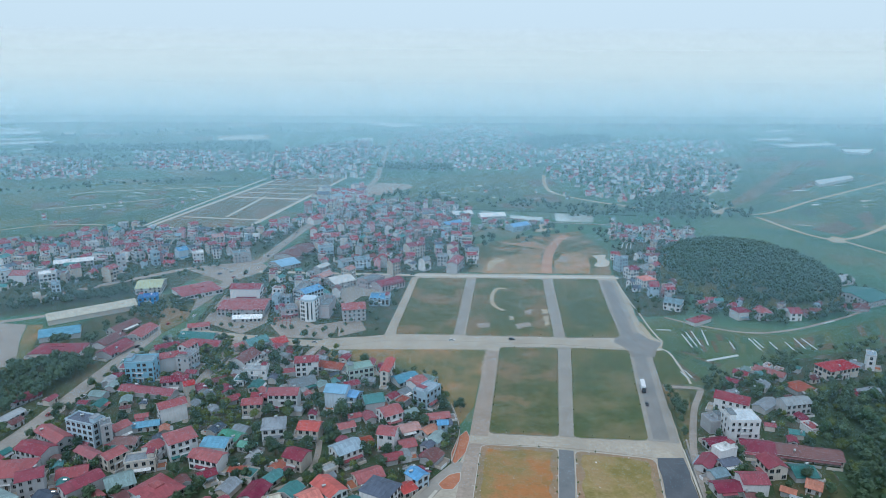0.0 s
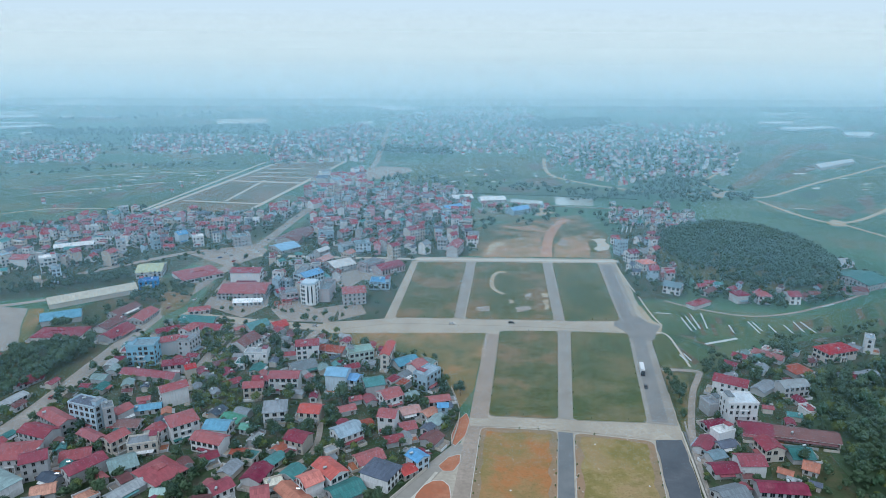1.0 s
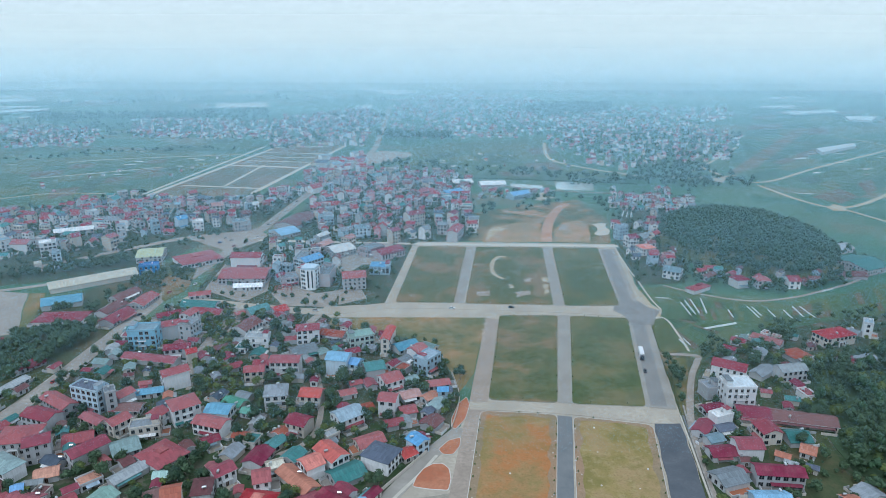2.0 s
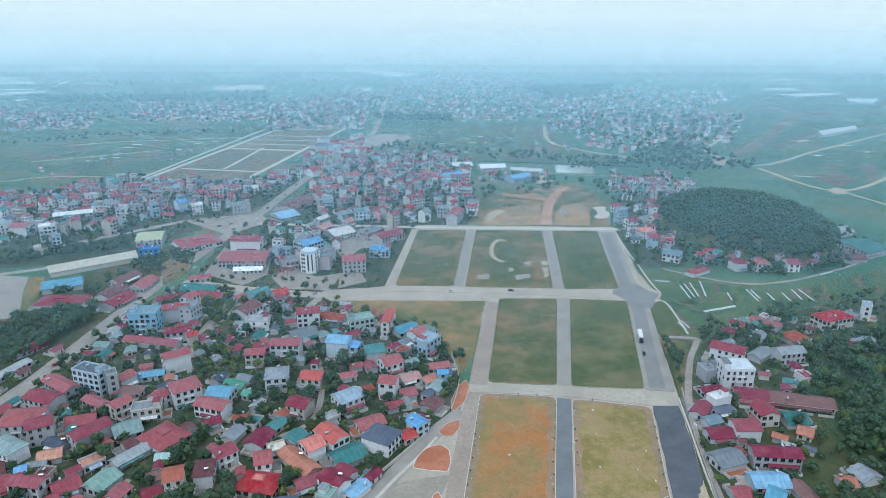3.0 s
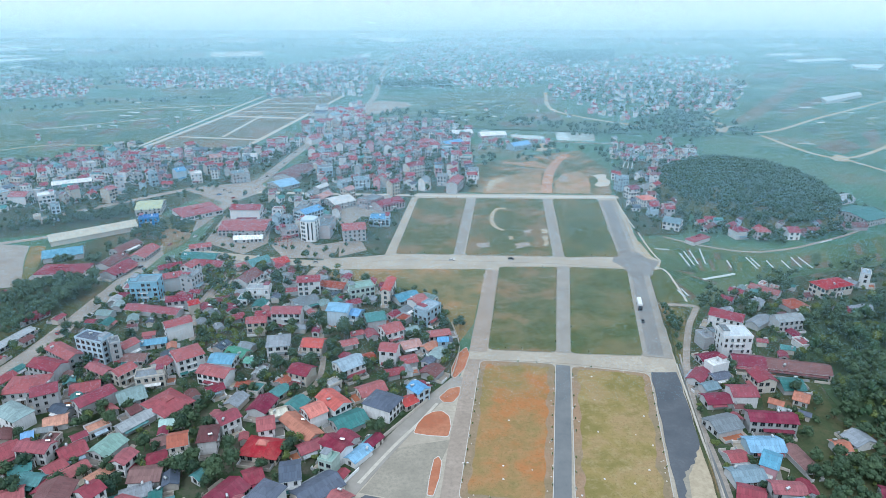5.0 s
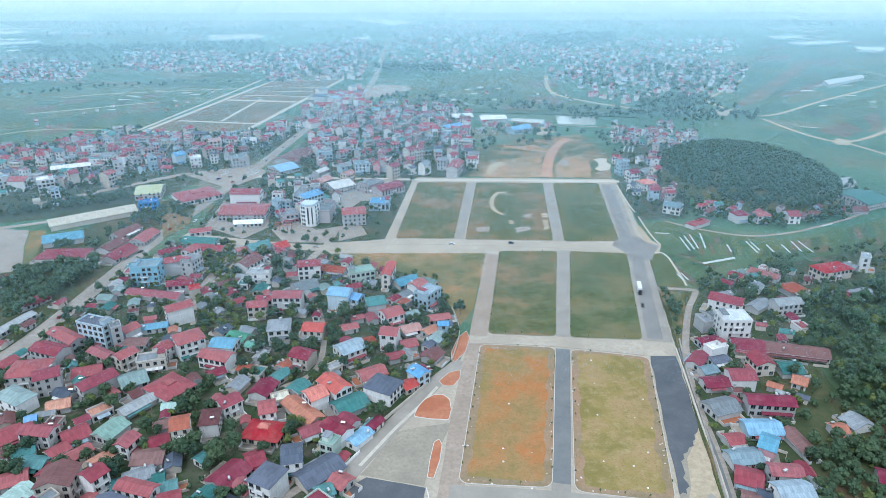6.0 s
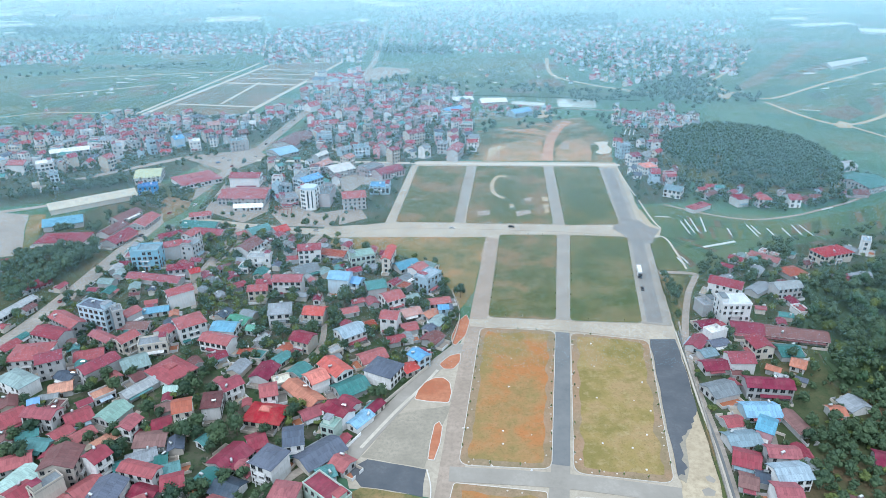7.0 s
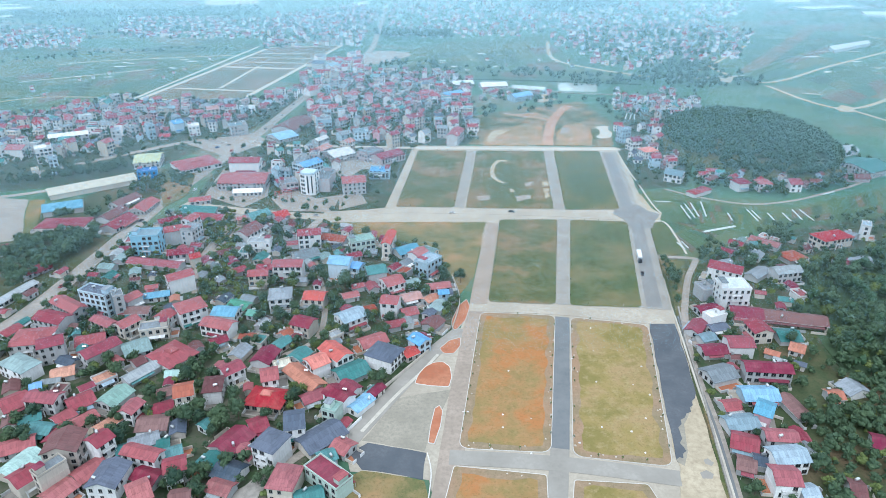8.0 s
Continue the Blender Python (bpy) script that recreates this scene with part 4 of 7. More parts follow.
DOOR = mesh_of("door", v, f, ["frame_white", "wood_dark"], [0] * 6 + [1] * 12)


def tank_mesh():
    """A lying steel water tank on a low stand."""
    v, f = [], []
    box(-0.7, -0.5, 0, -0.6, 0.5, 0.5, v, f), box(0.6, -0.5, 0, 0.7, 0.5, 0.5, v, f)
    k, c = len(v), 12
    for x, r in ((-0.95, 0.3), (-0.85, 0.55), (0.85, 0.55), (0.95, 0.3)):
        v += [(x, r * math.cos(6.2832 * i / c), 0.95 + r * math.sin(6.2832 * i / c)) for i in range(c)]
    for s in range(3):
        f += [(k + s * c + i, k + s * c + (i + 1) % c, k + (s + 1) * c + (i + 1) % c, k + (s + 1) * c + i) for i in range(c)]
    f += [tuple(k + i for i in range(c)), tuple(k + 3 * c + i for i in reversed(range(c)))]
    return mesh_of("water_tank", v, f, ["steel"])


TANK = tank_mesh()


def balcony_mesh(w):
    v, f = [], []
    box(-w / 2, -1.2, -0.15, w / 2, 0, 0, v, f)
    a = len(f)
    box(-w / 2, -1.2, 0.95, w / 2, -1.12, 1.03, v, f)
    k = int(w / 0.5)
    for i in range(k + 1):
        x = -w / 2 + 0.03 + (w - 0.06) * i / k
        box(x - 0.025, -1.19, 0, x + 0.025, -1.13, 0.95, v, f)
    for x in (-w / 2, w / 2 - 0.08):
        box(x, -1.12, 0.0, x + 0.08, 0, 1.0, v, f)
    return mesh_of("balcony", v, f, ["wall_white", "rail_paint"], [0] * a + [1] * (len(f) - a))


BALCONY = {w: balcony_mesh(w) for w in (3, 4, 5)}
COLUMNS = {}


def column_mesh(h):
    """A plaster column with a plinth and a cap, made once for each height."""
    key = round(h, 1)
    if key not in COLUMNS:
        v, f = [], []
        box(-0.22, -0.22, -0.2, 0.22, 0.22, 0.35, v, f)
        box(-0.15, -0.15, 0.35, 0.15, 0.15, key - 0.2, v, f)
        box(-0.21, -0.21, key - 0.2, 0.21, 0.21, key, v, f)
        COLUMNS[key] = mesh_of("column", v, f, ["wall_white"])
    return COLUMNS[key]


def house(x, y, w, d, yaw, floors, roof, colour, wall, shed=False):
    rng = random.Random(int(x * 31 + y * 17) + 5)
    big = d > 15
    eave = (4.0 if floors == 1 else 5.6) if big else (3.2 if floors == 1 else 3.2 * floors + 0.2)
    FOOT.append((x, y, w / 2, d / 2, radians(yaw), eave))
    top = new("shed" if shed else "house" if not big else "hall", None)
    top.matrix_basis = pose(x, y, 0, 0, 0, yaw)
    cw = COLOUR_WORDS.get(colour, colour)
    ww = COLOUR_WORDS.get(wall, wall)
    shape = {"gable": "pitched metal roof", "hip": "hipped tiled roof", "flat": "flat roof"}[roof]
    tagged(top, f"{('single-storey', 'two-storey', 'three-storey', 'four-storey', 'five-storey', 'six-storey')[floors - 1]} house with {ww} walls and {cw} {shape}"
           if not big else f"large hall with {ww} walls and {cw} {shape}", "shed" if shed else "house" if not big else "hall", "sheds of the village" if shed else "houses of the town")
    if shed:
        top["label"] = f"small outbuilding with {ww} walls and {cw} {shape}"
    a, b = w / 2, d / 2
    if colour == "red" and rng.random() < 0.3:
        colour = rng.choice(("crimson", "brown", "crimson"))
    rise = min({"gable": 0.2, "hip": 0.26, "flat": 0}[roof] * d, 3.0)
    # walls: one shell with a band at each floor
    levels = [(-0.3, 0.0)]
    for k in range(1, floors):
        z = eave * k / floors
        levels += [(z - 0.14, 0.0), (z - 0.14, 0.08), (z + 0.08, 0.08), (z + 0.08, 0.0)]
    levels.append((eave, 0.0))
    v, f = [], []
    for z, e in levels:
        v += [(-a - e, -b - e, z), (a + e, -b - e, z), (a + e, b + e, z), (-a - e, b + e, z)]
    for k in range(len(levels) - 1):
        f += [(4 * k + i, 4 * k + (i + 1) % 4, 4 * k + 4 + (i + 1) % 4, 4 * k + 4 + i) for i in range(4)]
    k = len(v) - 4
    f += [(3, 2, 1, 0), (k, k + 1, k + 2, k + 3)]
    if roof == "gable":
        v += [(-a, 0, eave + rise), (a, 0, eave + rise)]
        f += [(k, k + 4, k + 3), (k + 1, k + 2, k + 5)]
    part("wall", mesh_of("wall", v, f, ["wall_" + wall]), top)
    # roof
    v, f = [], []
    o = 0.6
    rt = 0.16
    if roof == "gable":
        zl, zr = eave - rise * o / b, eave + rise
        prof = [(-b - o, zl + 0.02), (-b - o, zl + rt), (-0.22, zr + rt), (-0.16, zr + rt + 0.1), (0.16, zr + rt + 0.1), (0.22, zr + rt), (b + o, zl + rt), (b + o, zl + 0.02), (0, zr + 0.02)]
        c = len(prof)
        v = [(-a - o, y, z) for y, z in prof] + [(a + o, y, z) for y, z in prof]
        f = [(i, c + i, c + (i + 1) % c, (i + 1) % c) for i in range(c)] + [(0, 1, 2, 8), (2, 3, 4, 5), (2, 5, 8), (5, 6, 7, 8)]
        f += [tuple(c + i for i in reversed(q)) for q in ((0, 1, 2, 8), (2, 3, 4, 5), (2, 5, 8), (5, 6, 7, 8))]
        trim = rng.random() < 0.22
        part("roof", mesh_of("roof", v, f, ["roof_" + colour, "frame_white"], [1 if trim and i in (0, 6, 9, 12, 13, 16) else 0 for i in range(len(f))]), top)
    elif roof == "hip":
        m = max(0.4, a - b)
        v += [(-a - o, -b - o, eave), (a + o, -b - o, eave), (a + o, b + o, eave), (-a - o, b + o, eave),
              (-a - o, -b - o, eave + rt), (a + o, -b - o, eave + rt), (a + o, b + o, eave + rt), (-a - o, b + o, eave + rt), (-m, 0, eave + rise), (m, 0, eave + rise)]
        f += [(3, 2, 1, 0), (0, 1, 5, 4), (1, 2, 6, 5), (2, 3, 7, 6), (3, 0, 4, 7), (4, 5, 9, 8), (6, 7, 8, 9), (5, 6, 9), (7, 4, 8)]
        part("roof", mesh_of("roof", v, f, ["roof_" + colour]), top)
        if floors == 1 and w > 13:
            q = max(2.0, a * 0.3)
            z = eave + rise * 0.62
            v = [(-q, -b * 0.3, z - 0.4), (q, -b * 0.3, z - 0.4), (q, b * 0.3, z - 0.4), (-q, b * 0.3, z - 0.4), (-q, -b * 0.3, z + 0.9), (q, -b * 0.3, z + 0.9), (q, b * 0.3, z + 0.9), (-q, b * 0.3, z + 0.9), (-q * 0.7, 0, z + 1.8), (q * 0.7, 0, z + 1.8)]
            f = [(0, 1, 5, 4), (1, 2, 6, 5), (2, 3, 7, 6), (3, 0, 4, 7), (4, 5, 9, 8), (6, 7, 8, 9), (5, 6, 9), (7, 4, 8)]
            part("roof_monitor", mesh_of("roof_monitor", v, f, ["roof_" + colour]), top)
    else:
        box(-a - 0.15, -b - 0.15, eave, a + 0.15, b + 0.15, eave + 0.15, v, f)
        part("roof", mesh_of("roof", v, f, ["roof_" + colour]), top)
        v, f = [], []
        rings = [(0.15, 0.15), (0.15, 1.0), (-0.05, 1.0), (-0.05, 0.15)]
        for e, z in rings:
            v += [(-a - e, -b - e, eave + z), (a + e, -b - e, eave + z), (a + e, b + e, eave + z), (-a - e, b + e, eave + z)]
        for k in range(3):
            f += [(4 * k + i, 4 * k + (i + 1) % 4, 4 * k + 4 + (i + 1) % 4, 4 * k + 4 + i) for i in range(4)]
        part("parapet", mesh_of("parapet", v, f, ["wall_" + wall]), top)
        if floors > 1 and w > 6:
            v, f = [], []
            hx = rng.choice((-1, 1)) * (a - 2.0)
            box(hx - 1.5, -b * 0.5, eave + 0.15, hx + 1.5, b * 0.6, eave + 2.6, v, f)
            stair = part("stair_head", mesh_of("stair_head", v, f, ["wall_" + wall]), top)
            v, f = [], []
            box(hx - 1.8, -b * 0.5 - 0.4, eave + 2.6, hx + 1.8, b * 0.6 + 0.3, eave + 2.76, v, f)
            part("cover", mesh_of("cover", v, f, ["roof_" + rng.choice(("red", "grey", "crimson"))]), stair)
    # openings
    wm = rng.choice(WINDOWS)
    for side, width, run in ((0, d, w), (180, d, w), (90, w, d), (270, w, d)):
        facing = math.cos(radians(yaw + side))
        chance = 0.85 if side in (0, 180) else 0.6
        if floors == 1:
            chance *= 0.7
        if rng.random() > chance or facing < -0.45:
            continue
        count = max(1, int(run / 3.0))
        for k in range(floors):
            z = eave * k / floors + (1.0 if not big else 1.6)
            bal = floors > 1 and k > 0 and side in (0, 180) and rng.random() < (0.6 if wall in ("white", "cream") else 0.3)
            for i in range(count):
                u = -run / 2 + run * (i + 0.5) / count
                m = pose(0, 0, 0, 0, 0, side) @ Matrix.Translation((u, -width / 2, z))
                if k == 0 and i == count // 2 and side in (0, 180):
                    part("door", DOOR, top, "", pose(0, 0, 0, 0, 0, side) @ Matrix.Translation((u, -width / 2, 0.05)))
                elif rng.random() < 0.88:
                    part("window", wm, top, "", m)
            if bal and run > 4:
                bw = 5 if run > 6 else 4 if run > 5 else 3
                part("balcony", BALCONY[bw], top, "", pose(0, 0, 0, 0, 0, side) @ Matrix.Translation((0, -width / 2 - 0.07, eave * k / floors)))
                if k == 1 and y < 420:
                    for cx in (-bw / 2 + 0.2, bw / 2 - 0.2):
                        part("column", column_mesh(eave * k / floors - 0.15), top, "white plaster column", pose(0, 0, 0, 0, 0, side) @ Matrix.Translation((cx, -width / 2 - 1.05, 0)))
    # lean-to porch, yard and tank
    if not big and rng.random() < (0.6 if not shed else 0.2):
        sgn, pw, pd, ph = rng.choice((-1, -1, 1)), w * rng.uniform(0.5, 0.95), rng.uniform(1.4, 2.4), min(eave - 0.5, 2.9)
        v, f = [], []
        x0 = rng.uniform(-a, a - pw)
        for z in (0.0, 0.12):
            v += [(x0, sgn * b, ph + z), (x0 + pw, sgn * b, ph + z), (x0 + pw, sgn * (b + pd), ph - 0.5 + z), (x0, sgn * (b + pd), ph - 0.5 + z)]
        f += [(4, 5, 6, 7), (3, 2, 1, 0), (0, 1, 5, 4), (1, 2, 6, 5), (2, 3, 7, 6), (3, 0, 4, 7)]
        porch = part("porch_roof", mesh_of("porch_roof", v, f, ["roof_" + rng.choice((colour if roof != "flat" else "red", "red", "ltgrey", "teal", "crimson", "bluegrey", "white"))]), top)
        for px in (x0 + 0.15, x0 + pw - 0.25):
            v, f = [], []
            box(px, sgn * (b + pd - 0.2) - 0.06, -0.2, px + 0.12, sgn * (b + pd - 0.2) + 0.06, ph - 0.42, v, f)
            part("post", mesh_of("post", v, f, ["rail_paint"]), porch)
    if roof != "flat" and not big and rng.random() < 0.3:
        part("water_tank", TANK, top, "steel water tank", pose(a * rng.uniform(-0.8, 0.8), b * rng.choice((-0.6, 0.6)), eave + rise * 0.4 - 0.1, 0, 0, rng.uniform(0, 90)))
    if roof == "flat" and rng.random() < 0.7:
        part("water_tank", TANK, top, "steel water tank", pose(a * rng.uniform(-0.5, 0.5), b * 0.3, eave + 0.15, 0, 0, rng.uniform(0, 90)))
    return top


house(-157.3, 183.1, 13.5, 10.4, 71, 1, "gable", "mint", "cream")
house(-150.1, 173.8, 8.0, 9.1, 56, 2, "gable", "red", "cream")
house(-142.1, 187.6, 11.6, 12.1, 97, 3, "gable", "red", "beige")
house(-141.0, 175.1, 10.1, 5.2, 57, 3, "flat", "grey", "cream")
house(-136.4, 170.0, 9.6, 8.2, 61, 1, "gable", "red", "grey")
house(-130.5, 180.0, 10.5, 8.4, 55, 1, "gable", "red", "grey")
house(-129.7, 189.4, 6.9, 7.8, 60, 3, "gable", "red", "white")
house(-120.0, 174.3, 12.3, 10.4, 87, 2, "gable", "slate", "white")
house(-140.4, 222.6, 11.6, 9.9, 69, 1, "gable", "mint", "grey")
house(-167.4, 218.3, 13.5, 7.5, -8, 2, "gable", "red", "white")
house(-181.4, 219.3, 10.0, 11.7, 46, 1, "gable", "red", "grey")
house(-161.0, 202.8, 10.3, 6.5, -8, 1, "gable", "teal", "grey")
house(-155.6, 209.6, 7.4, 6.6, 55, 1, "gable", "red", "grey")
house(-153.6, 219.6, 9.8, 10.1, 42, 1, "gable", "red", "beige")
house(-164.6, 193.3, 11.4, 8.4, 27, 1, "gable", "red", "grey")
house(-135.5, 205.4, 9.4, 5.3, 55, 1, "gable", "orange", "grey")
house(-178.2, 229.9, 4.0, 5.3, 25, 1, "gable", "blue", "grey")
house(-173.6, 233.4, 7.2, 3.5, 15, 1, "gable", "ltgrey", "grey")
house(-122.9, 191.1, 4.5, 5.3, 28, 1, "gable", "teal", "grey")
house(-128.0, 211.5, 8.0, 6.6, 74, 2, "gable", "red", "white")
house(-116.9, 205.8, 11.7, 9.4, 5, 1, "gable", "brown", "white")
house(-117.1, 215.5, 7.7, 6.7, 28, 1, "gable", "red", "grey")
house(-108.4, 218.5, 7.1, 9.4, 18, 3, "gable", "orange", "cream")
house(-99.0, 226.2, 7.5, 10.7, 10, 2, "hip", "red", "white")
house(-112.6, 185.6, 14.7, 5.9, -16, 2, "gable", "red", "white")
house(-98.2, 179.4, 7.4, 7.6, 21, 2, "gable", "red", "white")
house(-107.8, 177.4, 9.8, 7.0, -20, 1, "gable", "red", "grey")
house(-106.0, 166.7, 6.7, 10.6, 34, 2, "gable", "red", "white")
house(-116.7, 195.5, 10.5, 7.2, 28, 1, "gable", "grey", "grey")
house(-108.7, 194.4, 3.9, 5.0, 18, 1, "gable", "teal", "grey")
house(-103.1, 189.6, 5.7, 5.4, 25, 1, "gable", "teal", "grey")
house(-82.3, 195.3, 13.2, 10.8, 60, 1, "gable", "red", "grey")
house(-87.6, 184.9, 6.9, 6.7, 68, 1, "gable", "teal", "grey")
house(-78.7, 179.8, 9.9, 9.1, -21, 1, "gable", "slate", "white")
house(-79.5, 171.8, 8.7, 6.5, -18, 1, "gable", "pink", "grey")
house(-90.7, 164.2, 6.4, 6.7, 13, 2, "gable", "brown", "cream")
house(-147.3, 320.1, 13.6, 8.5, 36, 3, "gable", "red", "white")
house(-129.6, 287.0, 13.1, 12.1, 36, 3, "hip", "red", "white")
house(-141.5, 283.1, 7.0, 8.0, 70, 2, "gable", "red", "white")
house(-111.9, 275.1, 15.9, 8.4, -18, 2, "gable", "red", "white")
house(-109.4, 265.2, 7.4, 6.0, 38, 1, "gable", "red", "grey")
house(-111.5, 286.7, 12.2, 9.4, -8, 2, "gable", "ltblue", "white")
house(-108.1, 298.8, 11.4, 8.0, -25, 1, "gable", "green", "cream")
house(-97.6, 289.9, 8.6, 5.4, -19, 1, "gable", "green", "grey")
house(-159.9, 293.6, 11.7, 7.8, -0, 1, "gable", "red", "grey")
house(-167.2, 301.6, 9.0, 7.2, 60, 2, "gable", "red", "grey")
house(-158.0, 309.7, 14.8, 6.3, 17, 1, "gable", "ltblue", "grey")
house(-147.2, 259.6, 11.4, 12.4, 36, 1, "gable", "greygreen", "grey")
house(-143.0, 272.9, 13.4, 7.7, 17, 2, "flat", "grey", "cream")
house(-126.7, 252.2, 15.2, 17.9, 56, 1, "hip", "red", "white")
house(-136.6, 239.9, 15.3, 6.7, 55, 1, "gable", "ltgrey", "grey")
house(-121.7, 238.9, 5.8, 5.1, 12, 1, "gable", "mint", "grey")
house(-141.2, 248.1, 4.6, 6.7, 50, 1, "gable", "red", "grey")
house(-94.7, 237.9, 9.0, 8.0, 44, 2, "gable", "red", "white")
house(-196.6, 294.1, 21.4, 8.0, -33, 2, "gable", "red", "grey")
house(-181.5, 297.4, 17.3, 8.3, -19, 4, "flat", "slate", "paleblue")
house(-169.4, 293.6, 4.9, 6.9, 33, 4, "flat", "grey", "grey")
house(-197.7, 281.4, 16.8, 9.4, -19, 2, "gable", "red", "grey")
house(-197.7, 263.4, 17.3, 14.7, 9, 2, "hip", "red", "grey")
house(-183.6, 254.6, 10.4, 9.4, 27, 3, "gable", "red", "grey")
house(-191.4, 241.8, 16.5, 9.4, -27, 2, "hip", "greygreen", "white")
house(-161.1, 253.9, 16.4, 8.6, 53, 2, "gable", "red", "grey")
house(-171.9, 266.4, 12.6, 9.5, 21, 1, "gable", "red", "grey")
house(-170.1, 277.4, 14.0, 5.6, -30, 2, "gable", "red", "cream")
house(-158.0, 276.4, 10.0, 7.6, 59, 2, "gable", "red", "cream")
house(-171.6, 240.0, 9.0, 7.8, 24, 1, "gable", "orange", "grey")
house(-173.8, 248.5, 8.9, 5.9, -22, 1, "gable", "slate", "grey")
house(-83.3, 252.1, 11.8, 9.4, 75, 1, "gable", "crimson", "grey")
house(-76.6, 233.4, 6.8, 9.4, 17, 2, "gable", "red", "white")
house(-74.9, 221.4, 16.2, 12.1, -11, 1, "hip", "brightred", "cream")
house(-62.1, 235.8, 21.6, 7.9, -45, 1, "gable", "orange", "beige")
house(-73.8, 245.1, 7.7, 6.6, 26, 1, "flat", "cream", "cream")
house(-67.5, 253.1, 8.6, 8.0, 64, 1, "gable", "teal", "grey")
house(-57.5, 243.3, 8.5, 9.4, 38, 2, "gable", "brightred", "white")
house(-50.0, 250.8, 14.7, 9.0, -46, 2, "gable", "brightred", "white")
house(-41.7, 240.2, 14.0, 11.5, 36, 1, "gable", "teal", "grey")
house(-44.1, 219.7, 11.6, 7.9, -40, 2, "gable", "red", "white")
house(-55.4, 222.5, 10.3, 6.7, 33, 1, "gable", "crimson", "grey")
house(-45.7, 211.1, 6.3, 6.2, -22, 2, "flat", "mint", "mintwall")
house(-34.8, 217.8, 10.5, 5.9, 54, 1, "gable", "ltblue", "white")
house(-27.4, 249.9, 14.0, 12.1, -27, 2, "hip", "slate", "white")
house(-16.3, 255.0, 6.9, 7.1, 38, 1, "gable", "brightred", "beige")
house(-11.6, 260.5, 8.1, 7.1, -46, 2, "gable", "blue", "paleblue")
house(-34.4, 264.6, 12.6, 9.4, 30, 1, "gable", "red", "cream")
house(-29.3, 226.3, 7.8, 4.0, 57, 1, "gable", "crimson", "cream")
house(-59.4, 203.4, 7.4, 11.4, 12, 2, "gable", "slate", "white")
house(-48.1, 197.6, 17.4, 11.0, 44, 1, "gable", "slate", "cream")
house(-64.8, 187.9, 9.8, 10.7, -25, 3, "hip", "slate", "white")
house(-74.4, 189.3, 8.3, 5.4, -39, 1, "gable", "crimson", "cream")
house(-44.2, 187.0, 5.9, 6.5, 31, 1, "gable", "teal", "grey")
house(-38.7, 192.3, 7.1, 7.6, -33, 1, "gable", "red", "grey")
house(-41.5, 175.2, 17.3, 7.8, -40, 2, "flat", "red", "mintwall")
house(-56.6, 172.9, 9.3, 11.4, -9, 2, "hip", "crimson", "cream")
house(-47.3, 167.5, 9.3, 7.3, 20, 1, "gable", "teal", "grey")
house(-74.7, 204.6, 6.7, 9.2, 29, 1, "gable", "red", "grey")
house(-127.2, 388.7, 16.9, 10.7, 66, 2, "gable", "red", "white")
house(-115.8, 372.1, 14.3, 8.0, -0, 2, "flat", "ltgrey", "white")
house(-85.6, 378.3, 13.8, 10.2, 10, 3, "gable", "red", "white")
house(-70.6, 383.8, 16.2, 9.0, -16, 1, "gable", "orange", "grey")
house(-85.1, 360.0, 14.7, 12.1, 32, 1, "gable", "grey", "grey")
house(-105.8, 328.7, 10.7, 7.7, 7, 2, "gable", "red", "cream")
house(-103.1, 336.3, 9.6, 6.4, -0, 2, "gable", "red", "cream")
house(-89.5, 334.5, 16.3, 9.4, -0, 3, "gable", "crimson", "white")
house(-59.8, 338.0, 12.0, 10.7, -11, 3, "gable", "ltblue", "paleblue")
house(-50.1, 337.7, 5.7, 8.0, -23, 2, "gable", "blue", "paleblue")
house(-87.8, 304.5, 11.6, 12.1, 10, 2, "hip", "grey", "white")
house(-68.6, 302.6, 10.9, 9.4, -7, 2, "gable", "brightred", "cream")
house(-69.6, 276.4, 10.4, 9.2, -22, 2, "gable", "red", "cream")
house(-47.2, 282.8, 13.2, 10.7, 38, 2, "gable", "bluegrey", "white")
house(-77.8, 271.9, 6.4, 5.8, 61, 1, "gable", "orange", "grey")
house(-52.1, 374.7, 15.6, 9.4, 22, 2, "flat", "mint", "mintwall")
house(-34.0, 369.7, 19.3, 5.2, 82, 3, "gable", "brightred", "cream")
house(-23.3, 366.3, 14.2, 10.4, 34, 1, "gable", "ltblue", "grey")
house(-15.6, 355.3, 9.8, 8.0, 53, 2, "gable", "red", "white")
house(-8.9, 339.2, 13.6, 9.4, 54, 3, "flat", "bluegrey", "paleblue")
house(-39.2, 332.6, 10.7, 10.7, 19, 2, "gable", "teal", "grey")
house(-28.8, 318.9, 10.8, 10.7, 33, 2, "gable", "red", "white")
house(-27.5, 292.4, 8.7, 8.8, -11, 3, "gable", "red", "white")
house(-2.6, 319.4, 12.1, 6.7, 15, 1, "gable", "red", "grey")
house(0.0, 306.2, 5.1, 4.7, 6, 2, "gable", "blue", "paleblue")
house(-7.2, 305.0, 7.9, 5.9, 45, 1, "gable", "orange", "grey")
house(-5.2, 280.6, 9.3, 8.0, 59, 1, "gable", "brown", "grey")
house(-18.0, 291.6, 8.0, 7.6, 20, 1, "gable", "red", "grey")
house(-17.7, 307.1, 10.0, 8.0, 25, 1, "gable", "pink", "grey")
house(-185.5, 370.1, 16.6, 11.5, 5, 4, "flat", "bluegrey", "skyblue")
house(-175.3, 383.7, 12.4, 9.2, 27, 3, "gable", "red", "grey")
house(-163.3, 385.2, 12.8, 8.4, 79, 3, "flat", "grey", "grey")
house(-173.1, 348.8, 34.3, 8.1, -12, 1, "gable", "crimson", "grey")
